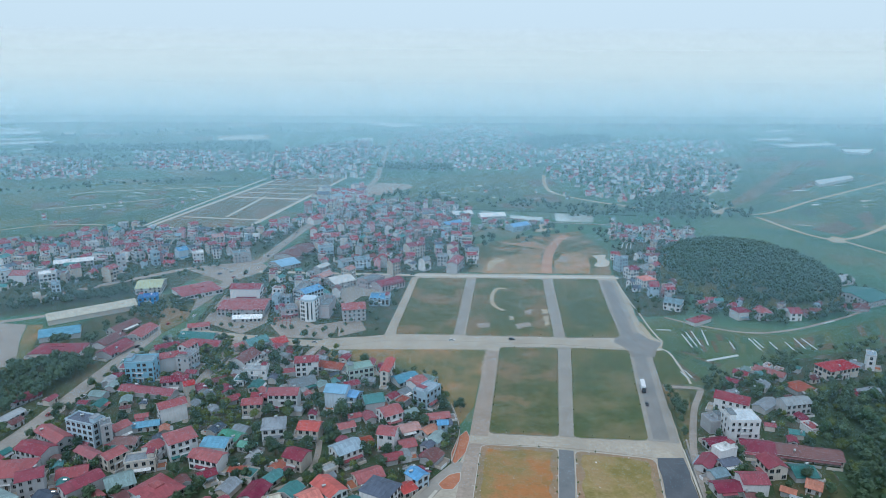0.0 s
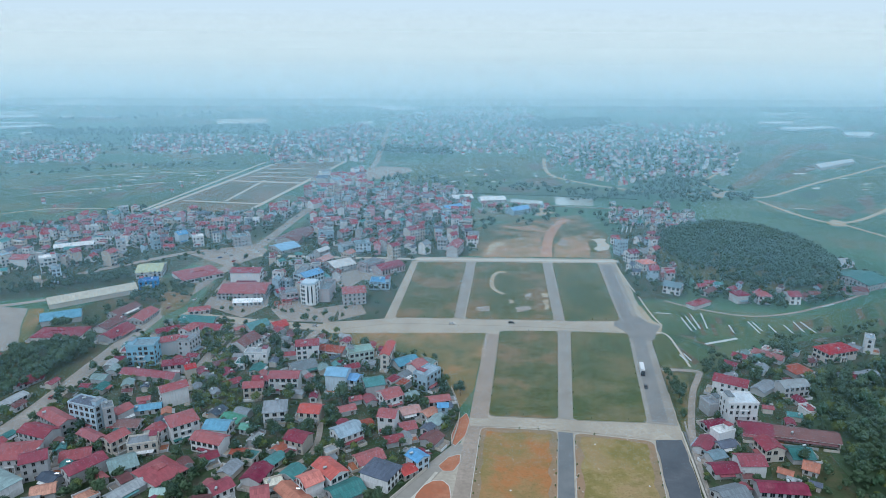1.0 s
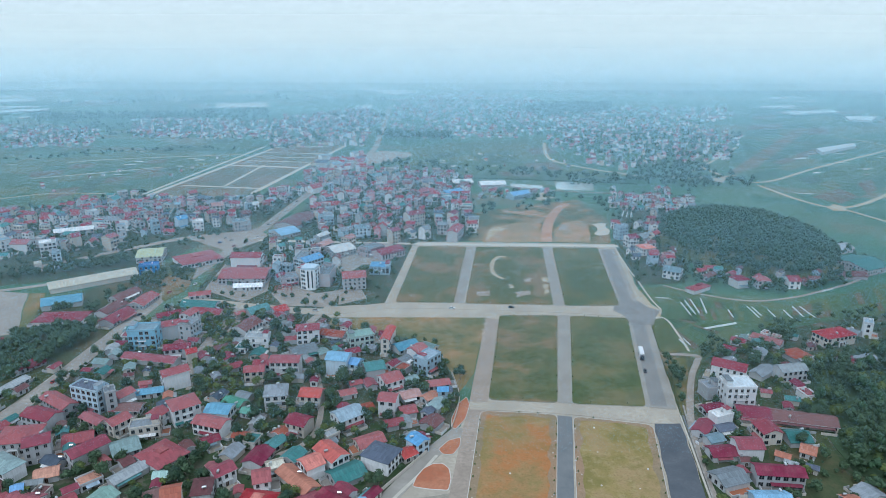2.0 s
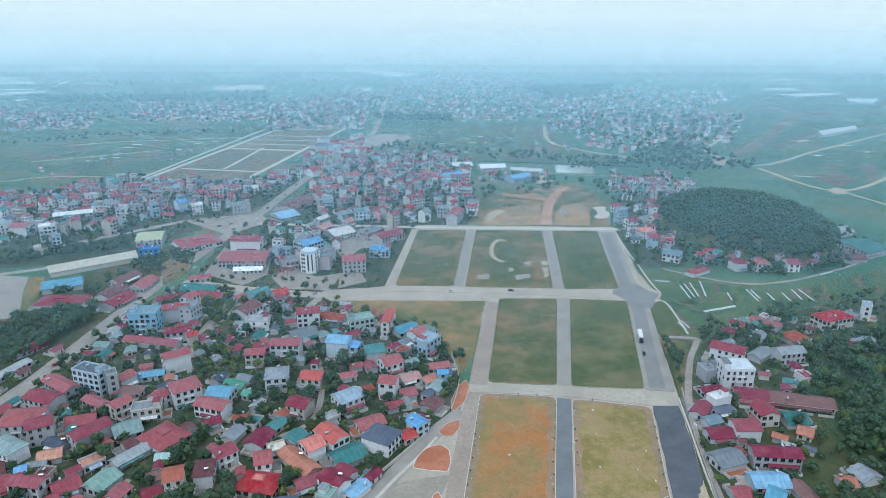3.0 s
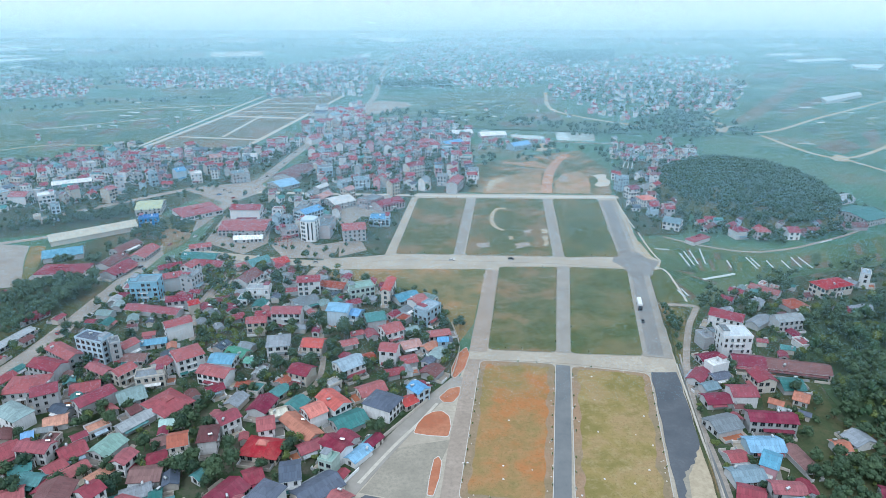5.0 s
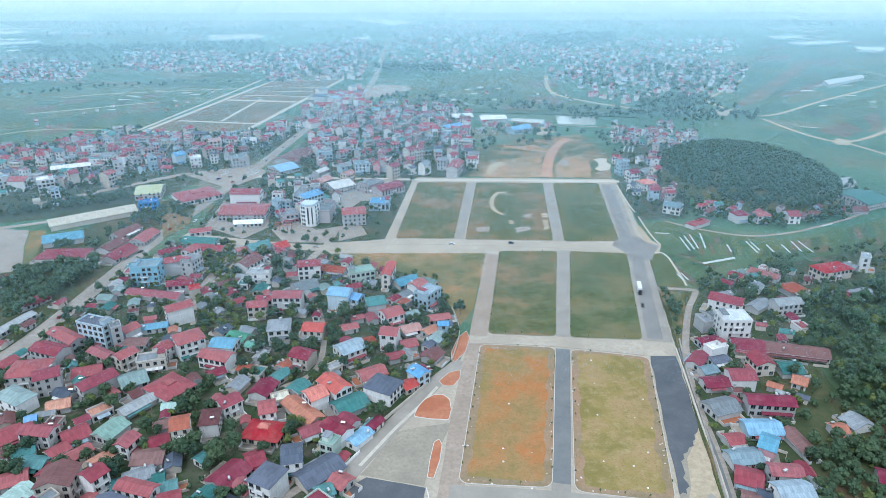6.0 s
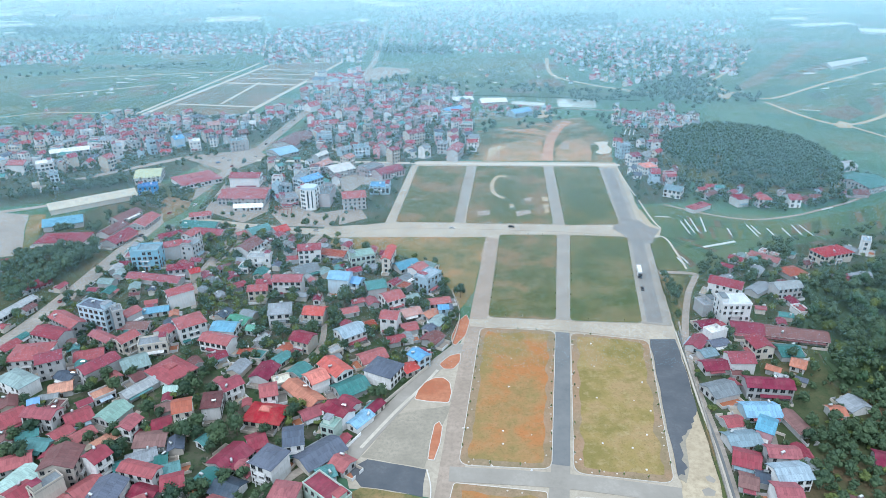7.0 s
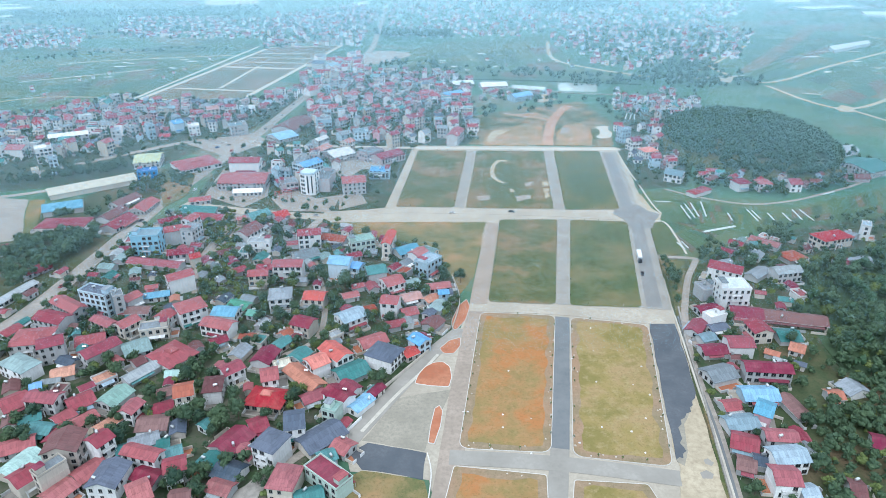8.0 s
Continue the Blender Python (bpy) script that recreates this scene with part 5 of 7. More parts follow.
house(-160.2, 356.9, 14.7, 8.1, 14, 2, "gable", "red", "grey")
house(-150.0, 351.0, 5.6, 6.7, 33, 2, "gable", "brightred", "cream")
house(-169.5, 401.6, 10.2, 8.0, 73, 3, "gable", "red", "white")
house(-163.6, 419.4, 21.5, 10.7, -11, 1, "gable", "red", "cream")
house(-174.3, 433.6, 25.7, 10.7, -8, 1, "gable", "teal", "grey")
house(-181.4, 453.0, 14.8, 8.0, 18, 1, "gable", "red", "grey")
house(-189.3, 414.4, 14.9, 8.0, 32, 1, "gable", "red", "grey")
house(-158.1, 492.5, 36.6, 26.8, -0, 2, "gable", "red", "grey")
house(-150.2, 470.7, 21.3, 8.0, 6, 1, "gable", "white", "grey")
house(-166.4, 525.5, 24.8, 13.4, -0, 3, "gable", "red", "white")
house(-213.4, 537.1, 33.8, 29.5, 39, 1, "hip", "red", "white")
house(-257.0, 545.8, 20.8, 26.8, 13, 2, "gable", "yellowgreen", "grey")
house(-243.6, 509.9, 14.7, 9.4, 17, 2, "flat", "strongblue", "bluewall")
house(-276.5, 483.5, 62.0, 16.5, 36, 1, "gable", "cream", "cream")
house(-275.5, 437.9, 25.3, 16.1, 25, 1, "gable", "ltblue", "grey")
house(-258.3, 406.9, 31.7, 17.1, 3, 1, "hip", "red", "beige")
house(-241.0, 341.0, 15.0, 7.5, 62, 1, "gable", "red", "grey")
house(-236.5, 312.0, 26.0, 6.0, 74, 1, "gable", "ltgrey", "grey")
house(-281.0, 368.0, 13.0, 8.0, 40, 1, "gable", "crimson", "grey")
house(-224.5, 338.0, 7.0, 4.0, 80, 1, "gable", "red", "cream")
house(-223.0, 410.5, 22.2, 12.1, 77, 1, "gable", "red", "grey")
house(-218.1, 440.7, 22.3, 12.1, 84, 1, "gable", "red", "grey")
house(-234.2, 425.2, 21.3, 10.7, 78, 1, "gable", "brown", "grey")
house(-236.8, 451.5, 22.1, 10.7, 70, 1, "gable", "brown", "grey")
house(-109.6, 508.3, 18.9, 12.1, 51, 4, "gable", "blue", "paleblue")
house(-92.8, 487.8, 24.3, 10.7, 87, 3, "flat", "grey", "mauve")
house(-93.4, 560.2, 21.4, 21.4, 39, 2, "gable", "white", "grey")
house(-119.8, 526.1, 23.1, 8.0, 83, 3, "flat", "grey", "grey")
house(-69.5, 476.7, 17.4, 14.7, 13, 3, "gable", "red", "grey")
house(-52.1, 512.0, 16.3, 16.1, -0, 3, "flat", "blue", "paleblue")
house(-49.2, 553.1, 24.9, 17.4, 41, 3, "gable", "crimson", "mauve")
house(-65.0, 560.5, 21.5, 13.4, 51, 2, "flat", "grey", "mauve")
house(-121.5, 482.3, 13.2, 13.4, 23, 2, "flat", "grey", "mauve")
house(-115.2, 423.8, 9.5, 11.4, 39, 1, "gable", "brightred", "grey")
house(-130.5, 423.4, 14.7, 12.6, 42, 1, "gable", "teal", "grey")
house(-110.6, 569.4, 19.9, 10.7, 60, 2, "gable", "pink", "grey")
house(-116.7, 600.8, 15.2, 8.0, 61, 2, "gable", "white", "grey")
house(-154.9, 667.2, 47.6, 26.8, 73, 1, "gable", "red", "grey")
house(-157.7, 621.6, 21.7, 24.1, 47, 1, "gable", "ltblue", "grey")
house(-88.2, 581.3, 10.4, 9.4, 61, 3, "gable", "pink", "cream")
house(-79.5, 616.1, 14.8, 12.1, 15, 3, "flat", "bluegrey", "paleblue")
house(-47.1, 596.0, 9.1, 9.4, 39, 4, "gable", "red", "cream")
house(-123.5, 664.1, 14.6, 13.4, 18, 3, "flat", "grey", "paleblue")
house(-133.7, 730.6, 30.3, 16.1, 15, 2, "gable", "red", "white")
house(-110.9, 777.8, 15.3, 13.4, 23, 3, "gable", "red", "white")
house(-30.3, 660.5, 19.1, 12.1, 37, 4, "gable", "red", "cream")
house(10.0, 662.4, 12.6, 8.0, 68, 4, "gable", "crimson", "cream")
house(12.0, 610.5, 26.9, 10.7, 75, 3, "gable", "crimson", "grey")
house(-23.3, 799.9, 25.7, 18.8, 38, 4, "gable", "crimson", "mauve")
house(11.2, 795.9, 26.1, 13.4, 37, 2, "gable", "blue", "paleblue")
house(93.1, 789.0, 26.9, 16.1, 35, 2, "gable", "blue", "paleblue")
house(25.3, 870.5, 27.3, 20.1, 15, 1, "gable", "white", "grey")
house(65.6, 859.0, 34.4, 20.1, 11, 1, "gable", "white", "grey")
house(-363.6, 616.5, 34.0, 10.7, 27, 2, "gable", "white", "grey")
house(-380.8, 563.3, 15.2, 13.4, -1, 3, "gable", "crimson", "white")
house(-352.3, 553.9, 13.0, 12.1, 31, 4, "flat", "white", "white")
house(-326.9, 523.0, 6.2, 10.7, 29, 4, "flat", "bluegrey", "paleblue")
house(-338.7, 573.7, 7.3, 10.7, 48, 4, "gable", "red", "cream")
house(-305.4, 571.6, 9.6, 10.7, 69, 4, "gable", "crimson", "cream")
house(-314.3, 610.8, 8.4, 13.4, 28, 4, "flat", "bluegrey", "grey")
house(-308.4, 633.9, 8.9, 12.1, 45, 3, "flat", "grey", "grey")
house(-337.6, 512.8, 5.3, 8.0, 33, 2, "flat", "cream", "cream")
house(-249.5, 638.7, 10.7, 12.1, 23, 3, "flat", "white", "white")
house(-270.8, 650.4, 9.9, 12.1, 42, 3, "gable", "blue", "paleblue")
house(-288.1, 627.1, 6.5, 10.7, 40, 4, "flat", "bluegrey", "paleblue")
house(-205.9, 640.4, 16.9, 13.4, 30, 3, "flat", "bluegrey", "grey")
house(-219.5, 726.4, 15.4, 12.1, 9, 2, "gable", "white", "white")
house(-253.2, 709.4, 11.9, 12.1, 25, 3, "gable", "pink", "cream")
house(-378.2, 679.8, 11.0, 10.7, 40, 3, "flat", "white", "white")
house(-348.2, 673.6, 11.1, 13.4, 39, 3, "gable", "crimson", "grey")
house(-329.6, 666.3, 12.0, 13.4, 35, 3, "gable", "red", "white")
house(-310.7, 669.9, 10.4, 10.7, 42, 3, "gable", "red", "white")
house(173.3, 610.1, 9.9, 9.4, 23, 4, "flat", "bluegrey", "paleblue")
house(176.6, 584.6, 9.5, 10.7, 22, 3, "gable", "red", "white")
house(183.9, 562.6, 13.3, 12.1, 17, 2, "hip", "brightred", "white")
house(217.7, 654.6, 19.1, 10.7, 13, 1, "gable", "crimson", "grey")
house(198.2, 611.6, 22.1, 12.1, 38, 1, "gable", "ltgrey", "grey")
house(223.8, 622.5, 14.1, 9.4, 46, 2, "gable", "brightred", "cream")
house(187.4, 499.8, 13.4, 12.1, -32, 2, "gable", "bluegrey", "white")
house(196.4, 468.5, 19.9, 8.0, 34, 1, "hip", "red", "white")
house(208.9, 564.3, 26.1, 8.0, 57, 1, "gable", "brown", "grey")
house(232.5, 479.1, 11.2, 10.7, 15, 2, "hip", "red", "white")
house(249.2, 477.7, 10.1, 10.7, -0, 2, "hip", "red", "white")
house(272.8, 478.2, 8.8, 12.1, -0, 2, "gable", "crimson", "white")
house(215.2, 495.7, 15.3, 6.7, 45, 1, "gable", "brown", "grey")
house(353.6, 522.0, 29.9, 32.2, 26, 2, "gable", "teal", "grey")
house(333.7, 499.3, 19.3, 10.7, -5, 1, "gable", "brown", "mauve")
house(365.2, 571.6, 18.0, 16.1, 22, 1, "gable", "ltgrey", "grey")
house(248.3, 377.5, 22.6, 12.1, 18, 2, "hip", "brightred", "cream")
house(276.0, 387.9, 5.2, 9.2, -29, 3, "flat", "bluegrey", "white")
house(266.5, 386.2, 7.0, 9.2, -54, 1, "gable", "grey", "grey")
house(205.7, 375.9, 17.5, 8.0, -44, 1, "gable", "pink", "grey")
house(213.0, 355.7, 12.8, 10.7, 20, 1, "hip", "orange", "grey")
house(239.0, 349.6, 6.8, 7.3, 6, 1, "gable", "crimson", "grey")
house(250.0, 347.8, 13.3, 9.8, 22, 1, "gable", "grey", "grey")
house(196.9, 330.9, 15.8, 8.7, 11, 2, "gable", "ltgrey", "grey")
house(182.6, 333.8, 14.8, 7.6, 38, 1, "gable", "grey", "grey")
house(160.9, 328.2, 17.3, 10.7, -32, 3, "gable", "red", "white")
house(153.5, 301.8, 15.1, 11.5, -0, 4, "flat", "paleroof", "white")
house(143.9, 311.2, 8.9, 9.0, 12, 2, "flat", "grey", "grey")
house(157.0, 290.0, 15.5, 12.1, -12, 1, "gable", "crimson", "cream")
house(179.5, 284.6, 30.0, 11.0, -14, 1, "gable", "red", "cream")
house(138.5, 294.1, 11.2, 6.7, 15, 1, "gable", "crimson", "grey")
house(126.7, 276.3, 12.3, 7.0, 51, 1, "gable", "crimson", "grey")
house(137.7, 282.5, 10.4, 6.1, 23, 2, "flat", "white", "white")
house(137.0, 275.9, 9.1, 5.9, 15, 1, "gable", "slate", "white")
house(154.9, 270.3, 10.3, 9.4, -84, 2, "gable", "red", "cream")
house(168.3, 268.5, 10.2, 10.7, -0, 1, "gable", "teal", "grey")
house(139.8, 257.7, 11.4, 9.6, -0, 2, "gable", "red", "white")
house(127.9, 256.5, 11.8, 8.4, 6, 1, "gable", "crimson", "grey")
house(128.4, 266.9, 7.7, 6.4, 18, 1, "gable", "bluegrey", "grey")
house(144.2, 237.7, 19.7, 8.0, -6, 2, "gable", "red", "grey")
house(123.4, 238.0, 13.1, 10.7, 18, 1, "gable", "grey", "grey")
house(134.8, 223.5, 14.6, 10.1, -0, 1, "gable", "ltblue", "paleblue")
house(130.9, 209.8, 6.2, 10.4, -34, 2, "gable", "ltblue", "pinkwall")
house(119.5, 205.4, 12.7, 8.8, 7, 1, "gable", "bluegrey", "grey")
house(120.1, 215.9, 7.6, 6.7, 8, 1, "gable", "red", "grey")
house(129.6, 193.9, 11.5, 6.7, -5, 2, "gable", "crimson", "grey")
house(116.5, 194.1, 9.3, 10.2, -23, 1, "gable", "red", "grey")
house(127.4, 183.6, 12.7, 8.9, 6, 2, "gable", "bluegrey", "white")
house(118.2, 184.4, 4.1, 6.2, -18, 1, "gable", "slate", "grey")
house(121.5, 173.3, 8.6, 9.6, -5, 2, "gable", "red", "white")
house(112.3, 182.4, 6.0, 7.7, -22, 1, "gable", "brown", "grey")
house(128.5, 169.3, 5.7, 6.1, 7, 1, "gable", "bluegrey", "grey")
house(177.1, 226.9, 8.1, 10.7, -75, 1, "gable", "grey", "white")
house(166.7, 222.6, 6.0, 6.7, -0, 1, "gable", "orange", "grey")
house(168.1, 193.7, 4.4, 9.4, -21, 1, "gable", "crimson", "grey")
house(145.9, 170.0, 4.5, 10.7, -14, 1, "gable", "brown", "white")
house(168.3, 257.7, 6.1, 8.0, -33, 1, "gable", "orange", "grey")
house(146.1, 215.1, 14.1, 6.3, -81, 1, "gable", "brown", "grey")


def near_foot(x, y):
    q = FOOT[int(np.argmin([(p[0] - x) ** 2 + (p[1] - y) ** 2 for p in FOOT]))]
    return math.degrees(q[4])


def free(x, y, r, gap):
    for px, py, pa, pb, pt, _ in FOOT:
        if abs(px - x) + abs(py - y) < 90:
            dx, dy = x - px, y - py
            u, w = abs(dx * math.cos(pt) + dy * math.sin(pt)), abs(-dx * math.sin(pt) + dy * math.cos(pt))
            if u < pa + r + gap and w < pb + r + gap:
                return False
    return all((px - x) ** 2 + (py - y) ** 2 > (pr + r) ** 2 for px, py, pr in ROADS)


def inside(x, y, pts):
    hit = False
    for i in range(len(pts)):
        (x0, y0), (x1, y1) = pts[i - 1], pts[i]
        if (y0 > y) != (y1 > y) and x < (x1 - x0) * (y - y0) / (y1 - y0) + x0:
            hit = not hit
    return hit


def spots(pts, count, seed, r, gap):
    rng = random.Random(seed)
    xs, ys = [p[0] for p in pts], [p[1] for p in pts]
    made = 0
    for _ in range(count * 25):
        if made >= count:
            break
        x, y = rng.uniform(min(xs), max(xs)), rng.uniform(min(ys), max(ys))
        size = rng.uniform(*r)
        if inside(x, y, pts) and free(x, y, size, gap):
            made += 1
            yield x, y, size, rng


def sheds(pts, count, seed):
    """Small houses and outbuildings between the larger ones."""
    for x, y, r, rng in spots(pts, count, seed, (1.8, 4.0), 0.15):
        house(x, y, r * 2.4, r * 1.75, near_foot(x, y) + rng.uniform(-4, 4) + rng.choice((0, 90)), 1, "gable" if rng.random() < 0.85 else "flat",
              rng.choice(("red", "red", "crimson", "brown", "orange", "grey", "teal", "ltgrey", "red", "slate", "greygreen", "crimson")), rng.choice(("grey", "grey", "cream", "white", "beige")), True)


CROWD = [[], [], []]


def crowd(pts, count, seed, low, high, gap=0.6, r0=2.6, r1=5.0, windows=1):
    """Houses of the farther quarters, gathered into one mass of town."""
    for x, y, r, rng in spots(pts, count, seed, (r0, r1), gap):
        FOOT.append((x, y, r * 1.1, r * 0.9, 0.0, 6))
        yaw = radians(rng.uniform(-12, 12) + rng.choice((0, 0, 90, 45)))
        ca, sa = math.cos(yaw), math.sin(yaw)
        a, b, fl = r * rng.uniform(0.8, 1.15), r * rng.uniform(0.6, 0.9), rng.randint(low, high)
        h = 3.3 * fl + 0.3
        flat = fl > 1 and rng.random() < 0.22
        rise = 0 if flat else b * rng.uniform(0.45, 0.75)
        rv = rng.random()
        put = lambda q: (x + q[0] * ca - q[1] * sa, y + q[0] * sa + q[1] * ca, q[2])
        v, f = [], []
        box(-a, -b, -0.3, a, b, h, v, f)
        if not flat:
            v += [(-a, 0, h + rise), (a, 0, h + rise)]
            f += [(4, 7, 8), (5, 9, 6)]
        else:
            for q in ((-a, -b, a, -b + 0.2), (-a, b - 0.2, a, b), (-a, -b, -a + 0.2, b), (a - 0.2, -b, a, b)):
                box(q[0], q[1], h, q[2], q[3], h + 0.9, v, f)
        CROWD[0].append(([put(q) for q in v], f, rv))
        v, f = [], []
        if flat:
            box(-a + 0.2, -b + 0.2, h - 0.1, a - 0.2, b - 0.2, h + 0.12, v, f)
            if rng.random() < 0.7:
                box(-a * 0.1, -b * 0.5, h + 2.4, a * 0.8, b * 0.6, h + 2.6, v, f)
        else:
            o = 0.5
            zl, zr = h - rise * o / b, h + rise
            v = [(-a - o, -b - o, zl), (a + o, -b - o, zl), (a + o, 0, zr), (-a - o, 0, zr), (a + o, b + o, zl), (-a - o, b + o, zl)]
            v += [(q[0], q[1], q[2] + 0.15) for q in v]
            f = [(6, 7, 8, 9), (9, 8, 10, 11), (3, 2, 1, 0), (5, 4, 2, 3), (0, 1, 7, 6), (4, 5, 11, 10), (1, 2, 8, 7), (2, 4, 10, 8), (3, 0, 6, 9), (5, 3, 9, 11)]
        CROWD[1].append(([put(q) for q in v], f, rv))
        if windows:
            v, f = [], []
            for k in range(fl):
                for i in range(max(1, int(a / 1.3))):
                    if rng.random() < 0.75:
                        u = -a + 2 * a * (i + 0.5) / max(1, int(a / 1.3))
                        box(u - 0.75, -b - 0.06, k * 3.3 + 0.9, u + 0.75, -b + 0.05, k * 3.3 + 2.7, v, f)
                    if rng.random() < 0.5:
                        u = -b + 2 * b * (i + 0.5) / max(1, int(a / 1.3))
                        sgn = 1 if x < 0 else -1
                        box(min(sgn * (a - 0.05), sgn * (a + 0.06)), u - 0.5, k * 3.3 + 1.1, max(sgn * (a - 0.05), sgn * (a + 0.06)), u + 0.5, k * 3.3 + 2.6, v, f)
            CROWD[2].append(([put(q) for q in v], f, rv))


def strips(pts, count, seed, short, long, wide):
    """Low plastic tunnels, sheeted beds and pale field banks strewn over far farmland, rounded across."""
    rng = random.Random(seed)
    xs, ys = [p[0] for p in pts], [p[1] for p in pts]
    made = 0
    for _ in range(count * 8):
        if made >= count:
            break
        x, y = rng.uniform(min(xs), max(xs)), rng.uniform(min(ys), max(ys))
        if not inside(x, y, pts):
            continue
        made += 1
        a, w, h, turn = rng.uniform(short, long) / 2, wide * rng.uniform(0.4, 1.0) / 2, rng.uniform(0.6, 1.8), radians(rng.gauss(0, 14))
        ca, sa = math.cos(turn), math.sin(turn)
        v, f = [], []
        for u in (-a, a):
            for p, z in ((-w, -0.1), (-0.6 * w, 0.8 * h), (0.6 * w, 0.8 * h), (w, -0.1)):
                v.append((x + u * ca - p * sa, y + u * sa + p * ca, z))
        f = [(0, 4, 5, 1), (1, 5, 6, 2), (2, 6, 7, 3), (0, 1, 2, 3), (7, 6, 5, 4)]
        STRIPS.append((v, f, rng.random()))


def joined(pieces):
    v, f = [], []
    for pv, pf, _ in pieces:
        k = len(v)
        v += pv
        f += [tuple(k + i for i in q) for q in pf]
    return v, f


sheds([(-166.2, 164.0), (-237.2, 271.5), (-233.4, 292.7), (-215.3, 383.3), (-187.7, 452.6), (-83.9, 424.9), (-54.6, 395.7), (-5.2, 373.6), (9.5, 315.4), (4.2, 270.4), (-40.6, 192.4), (-44.3, 163.6)], 120, 21)
sheds([(153.8, 349.1), (203.5, 389.6), (239.9, 380.6), (157.9, 225.9), (130.0, 163.1), (106.6, 163.2), (120.4, 251.0)], 25, 22)


def courtyards(limit, near):
    """Paved yards behind low plaster walls, where a house has room beside it."""
    made = 0
    for x, y, a, b, turn, _ in list(FOOT):
        if made >= limit or y > near:
            continue
        rng = random.Random(int(x * 13 + y * 7))
        for side in rng.sample((0, 1, 2, 3), 4):
            reach, half = (b, a) if side % 2 == 0 else (a, b)
            t = turn + side * math.pi / 2
            deep, wide = 3.8, half * 0.9
            cx, cy = x + math.sin(t) * (reach + deep / 2 + 0.2), y - math.cos(t) * (reach + deep / 2 + 0.2)
            if wide > 1.8 and all(free(cx + math.cos(t) * s * wide * 0.7, cy + math.sin(t) * s * wide * 0.7, 1.6, 0) for s in (-1, 0, 1)):
                top = new("courtyard", None)
                top.matrix_basis = pose(cx, cy, 0.05, 0, 0, math.degrees(t))
                tagged(top, "paved house courtyard behind a low plaster wall", "courtyard", "courtyards of the village")
                v, f = [], []
                box(-wide, -deep / 2, -0.1, wide, deep / 2 + 0.15, 0.1, v, f)
                part("pavement", mesh_of("pavement", v, f, [rng.choice(("concrete", "earth_red", "paving", "dust"))]), top)
                gate = rng.uniform(-0.5, 0.5) * wide
                for q in ((-wide, -deep / 2, gate - 1.1, -deep / 2 + 0.2), (gate + 1.1, -deep / 2, wide, -deep / 2 + 0.2), (-wide, -deep / 2 + 0.2, -wide + 0.2, deep / 2), (wide - 0.2, -deep / 2 + 0.2, wide, deep / 2)):
                    if q[2] - q[0] > 0.1:
                        v, f = [], []
                        box(q[0], q[1], 0.05, q[2], q[3], 1.5, v, f)
                        part("yard_wall", mesh_of("yard_wall", v, f, [rng.choice(("wall_cream", "wall_white", "wall_grey"))]), top)
                FOOT.append((cx, cy, wide, deep / 2, t, 1.5))
                made += 1
                break


courtyards(150, 420)


def curved_tower(x, y, yaw):
    """The white five-storey house with a bowed front and dark window strips."""
    top = new("tower_house", None)
    top.matrix_basis = pose(x, y, 0, 0, 0, yaw)
    tagged(top, "white five-storey tower house with a bowed front and dark windows", "house")
    FOOT.append((x, y, 6.5, 6.5, radians(yaw), 17))
    arc = [(-6 + 12 * i / 12, -4.5 - 2.2 * math.sin(math.pi * i / 12)) for i in range(13)]
    ring = arc + [(6, 6), (-6, 6)]
    for name, z0, z1, grow, mat in (("wall", -0.3, 16.6, 1.0, "wall_white"), ("roof", 16.6, 16.8, 1.03, "roof_bluegrey"), ("crown_band", 16.8, 17.8, 0.9, "wall_paleblue")):
        v, f = [], []
        prism([(p * grow, q * grow) for p, q in ring], z0, z1, v, f)
        part(name, mesh_of(name, v, f, [mat]), top)
    for k in range(5):
        for i in (2, 4):
            px, py = arc[i]
            ang = math.degrees(math.atan2(arc[i + 1][1] - arc[i - 1][1], arc[i + 1][0] - arc[i - 1][0]))
            part("window", WINDOWS[0], top, "", pose(px, py, k * 3.3 + 1.0, 0, 0, ang))
        for s, turn in ((-6, 270), (6, 90)):
            for yy in (-2, 2):
                part("window", WINDOWS[1], top, "", pose(s, yy, k * 3.3 + 1.0, 0, 0, turn))
    tower_strips(top)


def tower_strips(top):
    for px in (1.2, 3.9):
        v, f = [], []
        py = -4.5 - 2.2 * math.sin(math.pi * (px + 6) / 12)
        box(px - 0.6, py - 0.12, 2.0, px + 0.6, py + 0.6, 15.6, v, f)
        part("glass_strip", mesh_of("glass_strip", v, f, ["glass_dark"]), top, "tall dark glass strip")


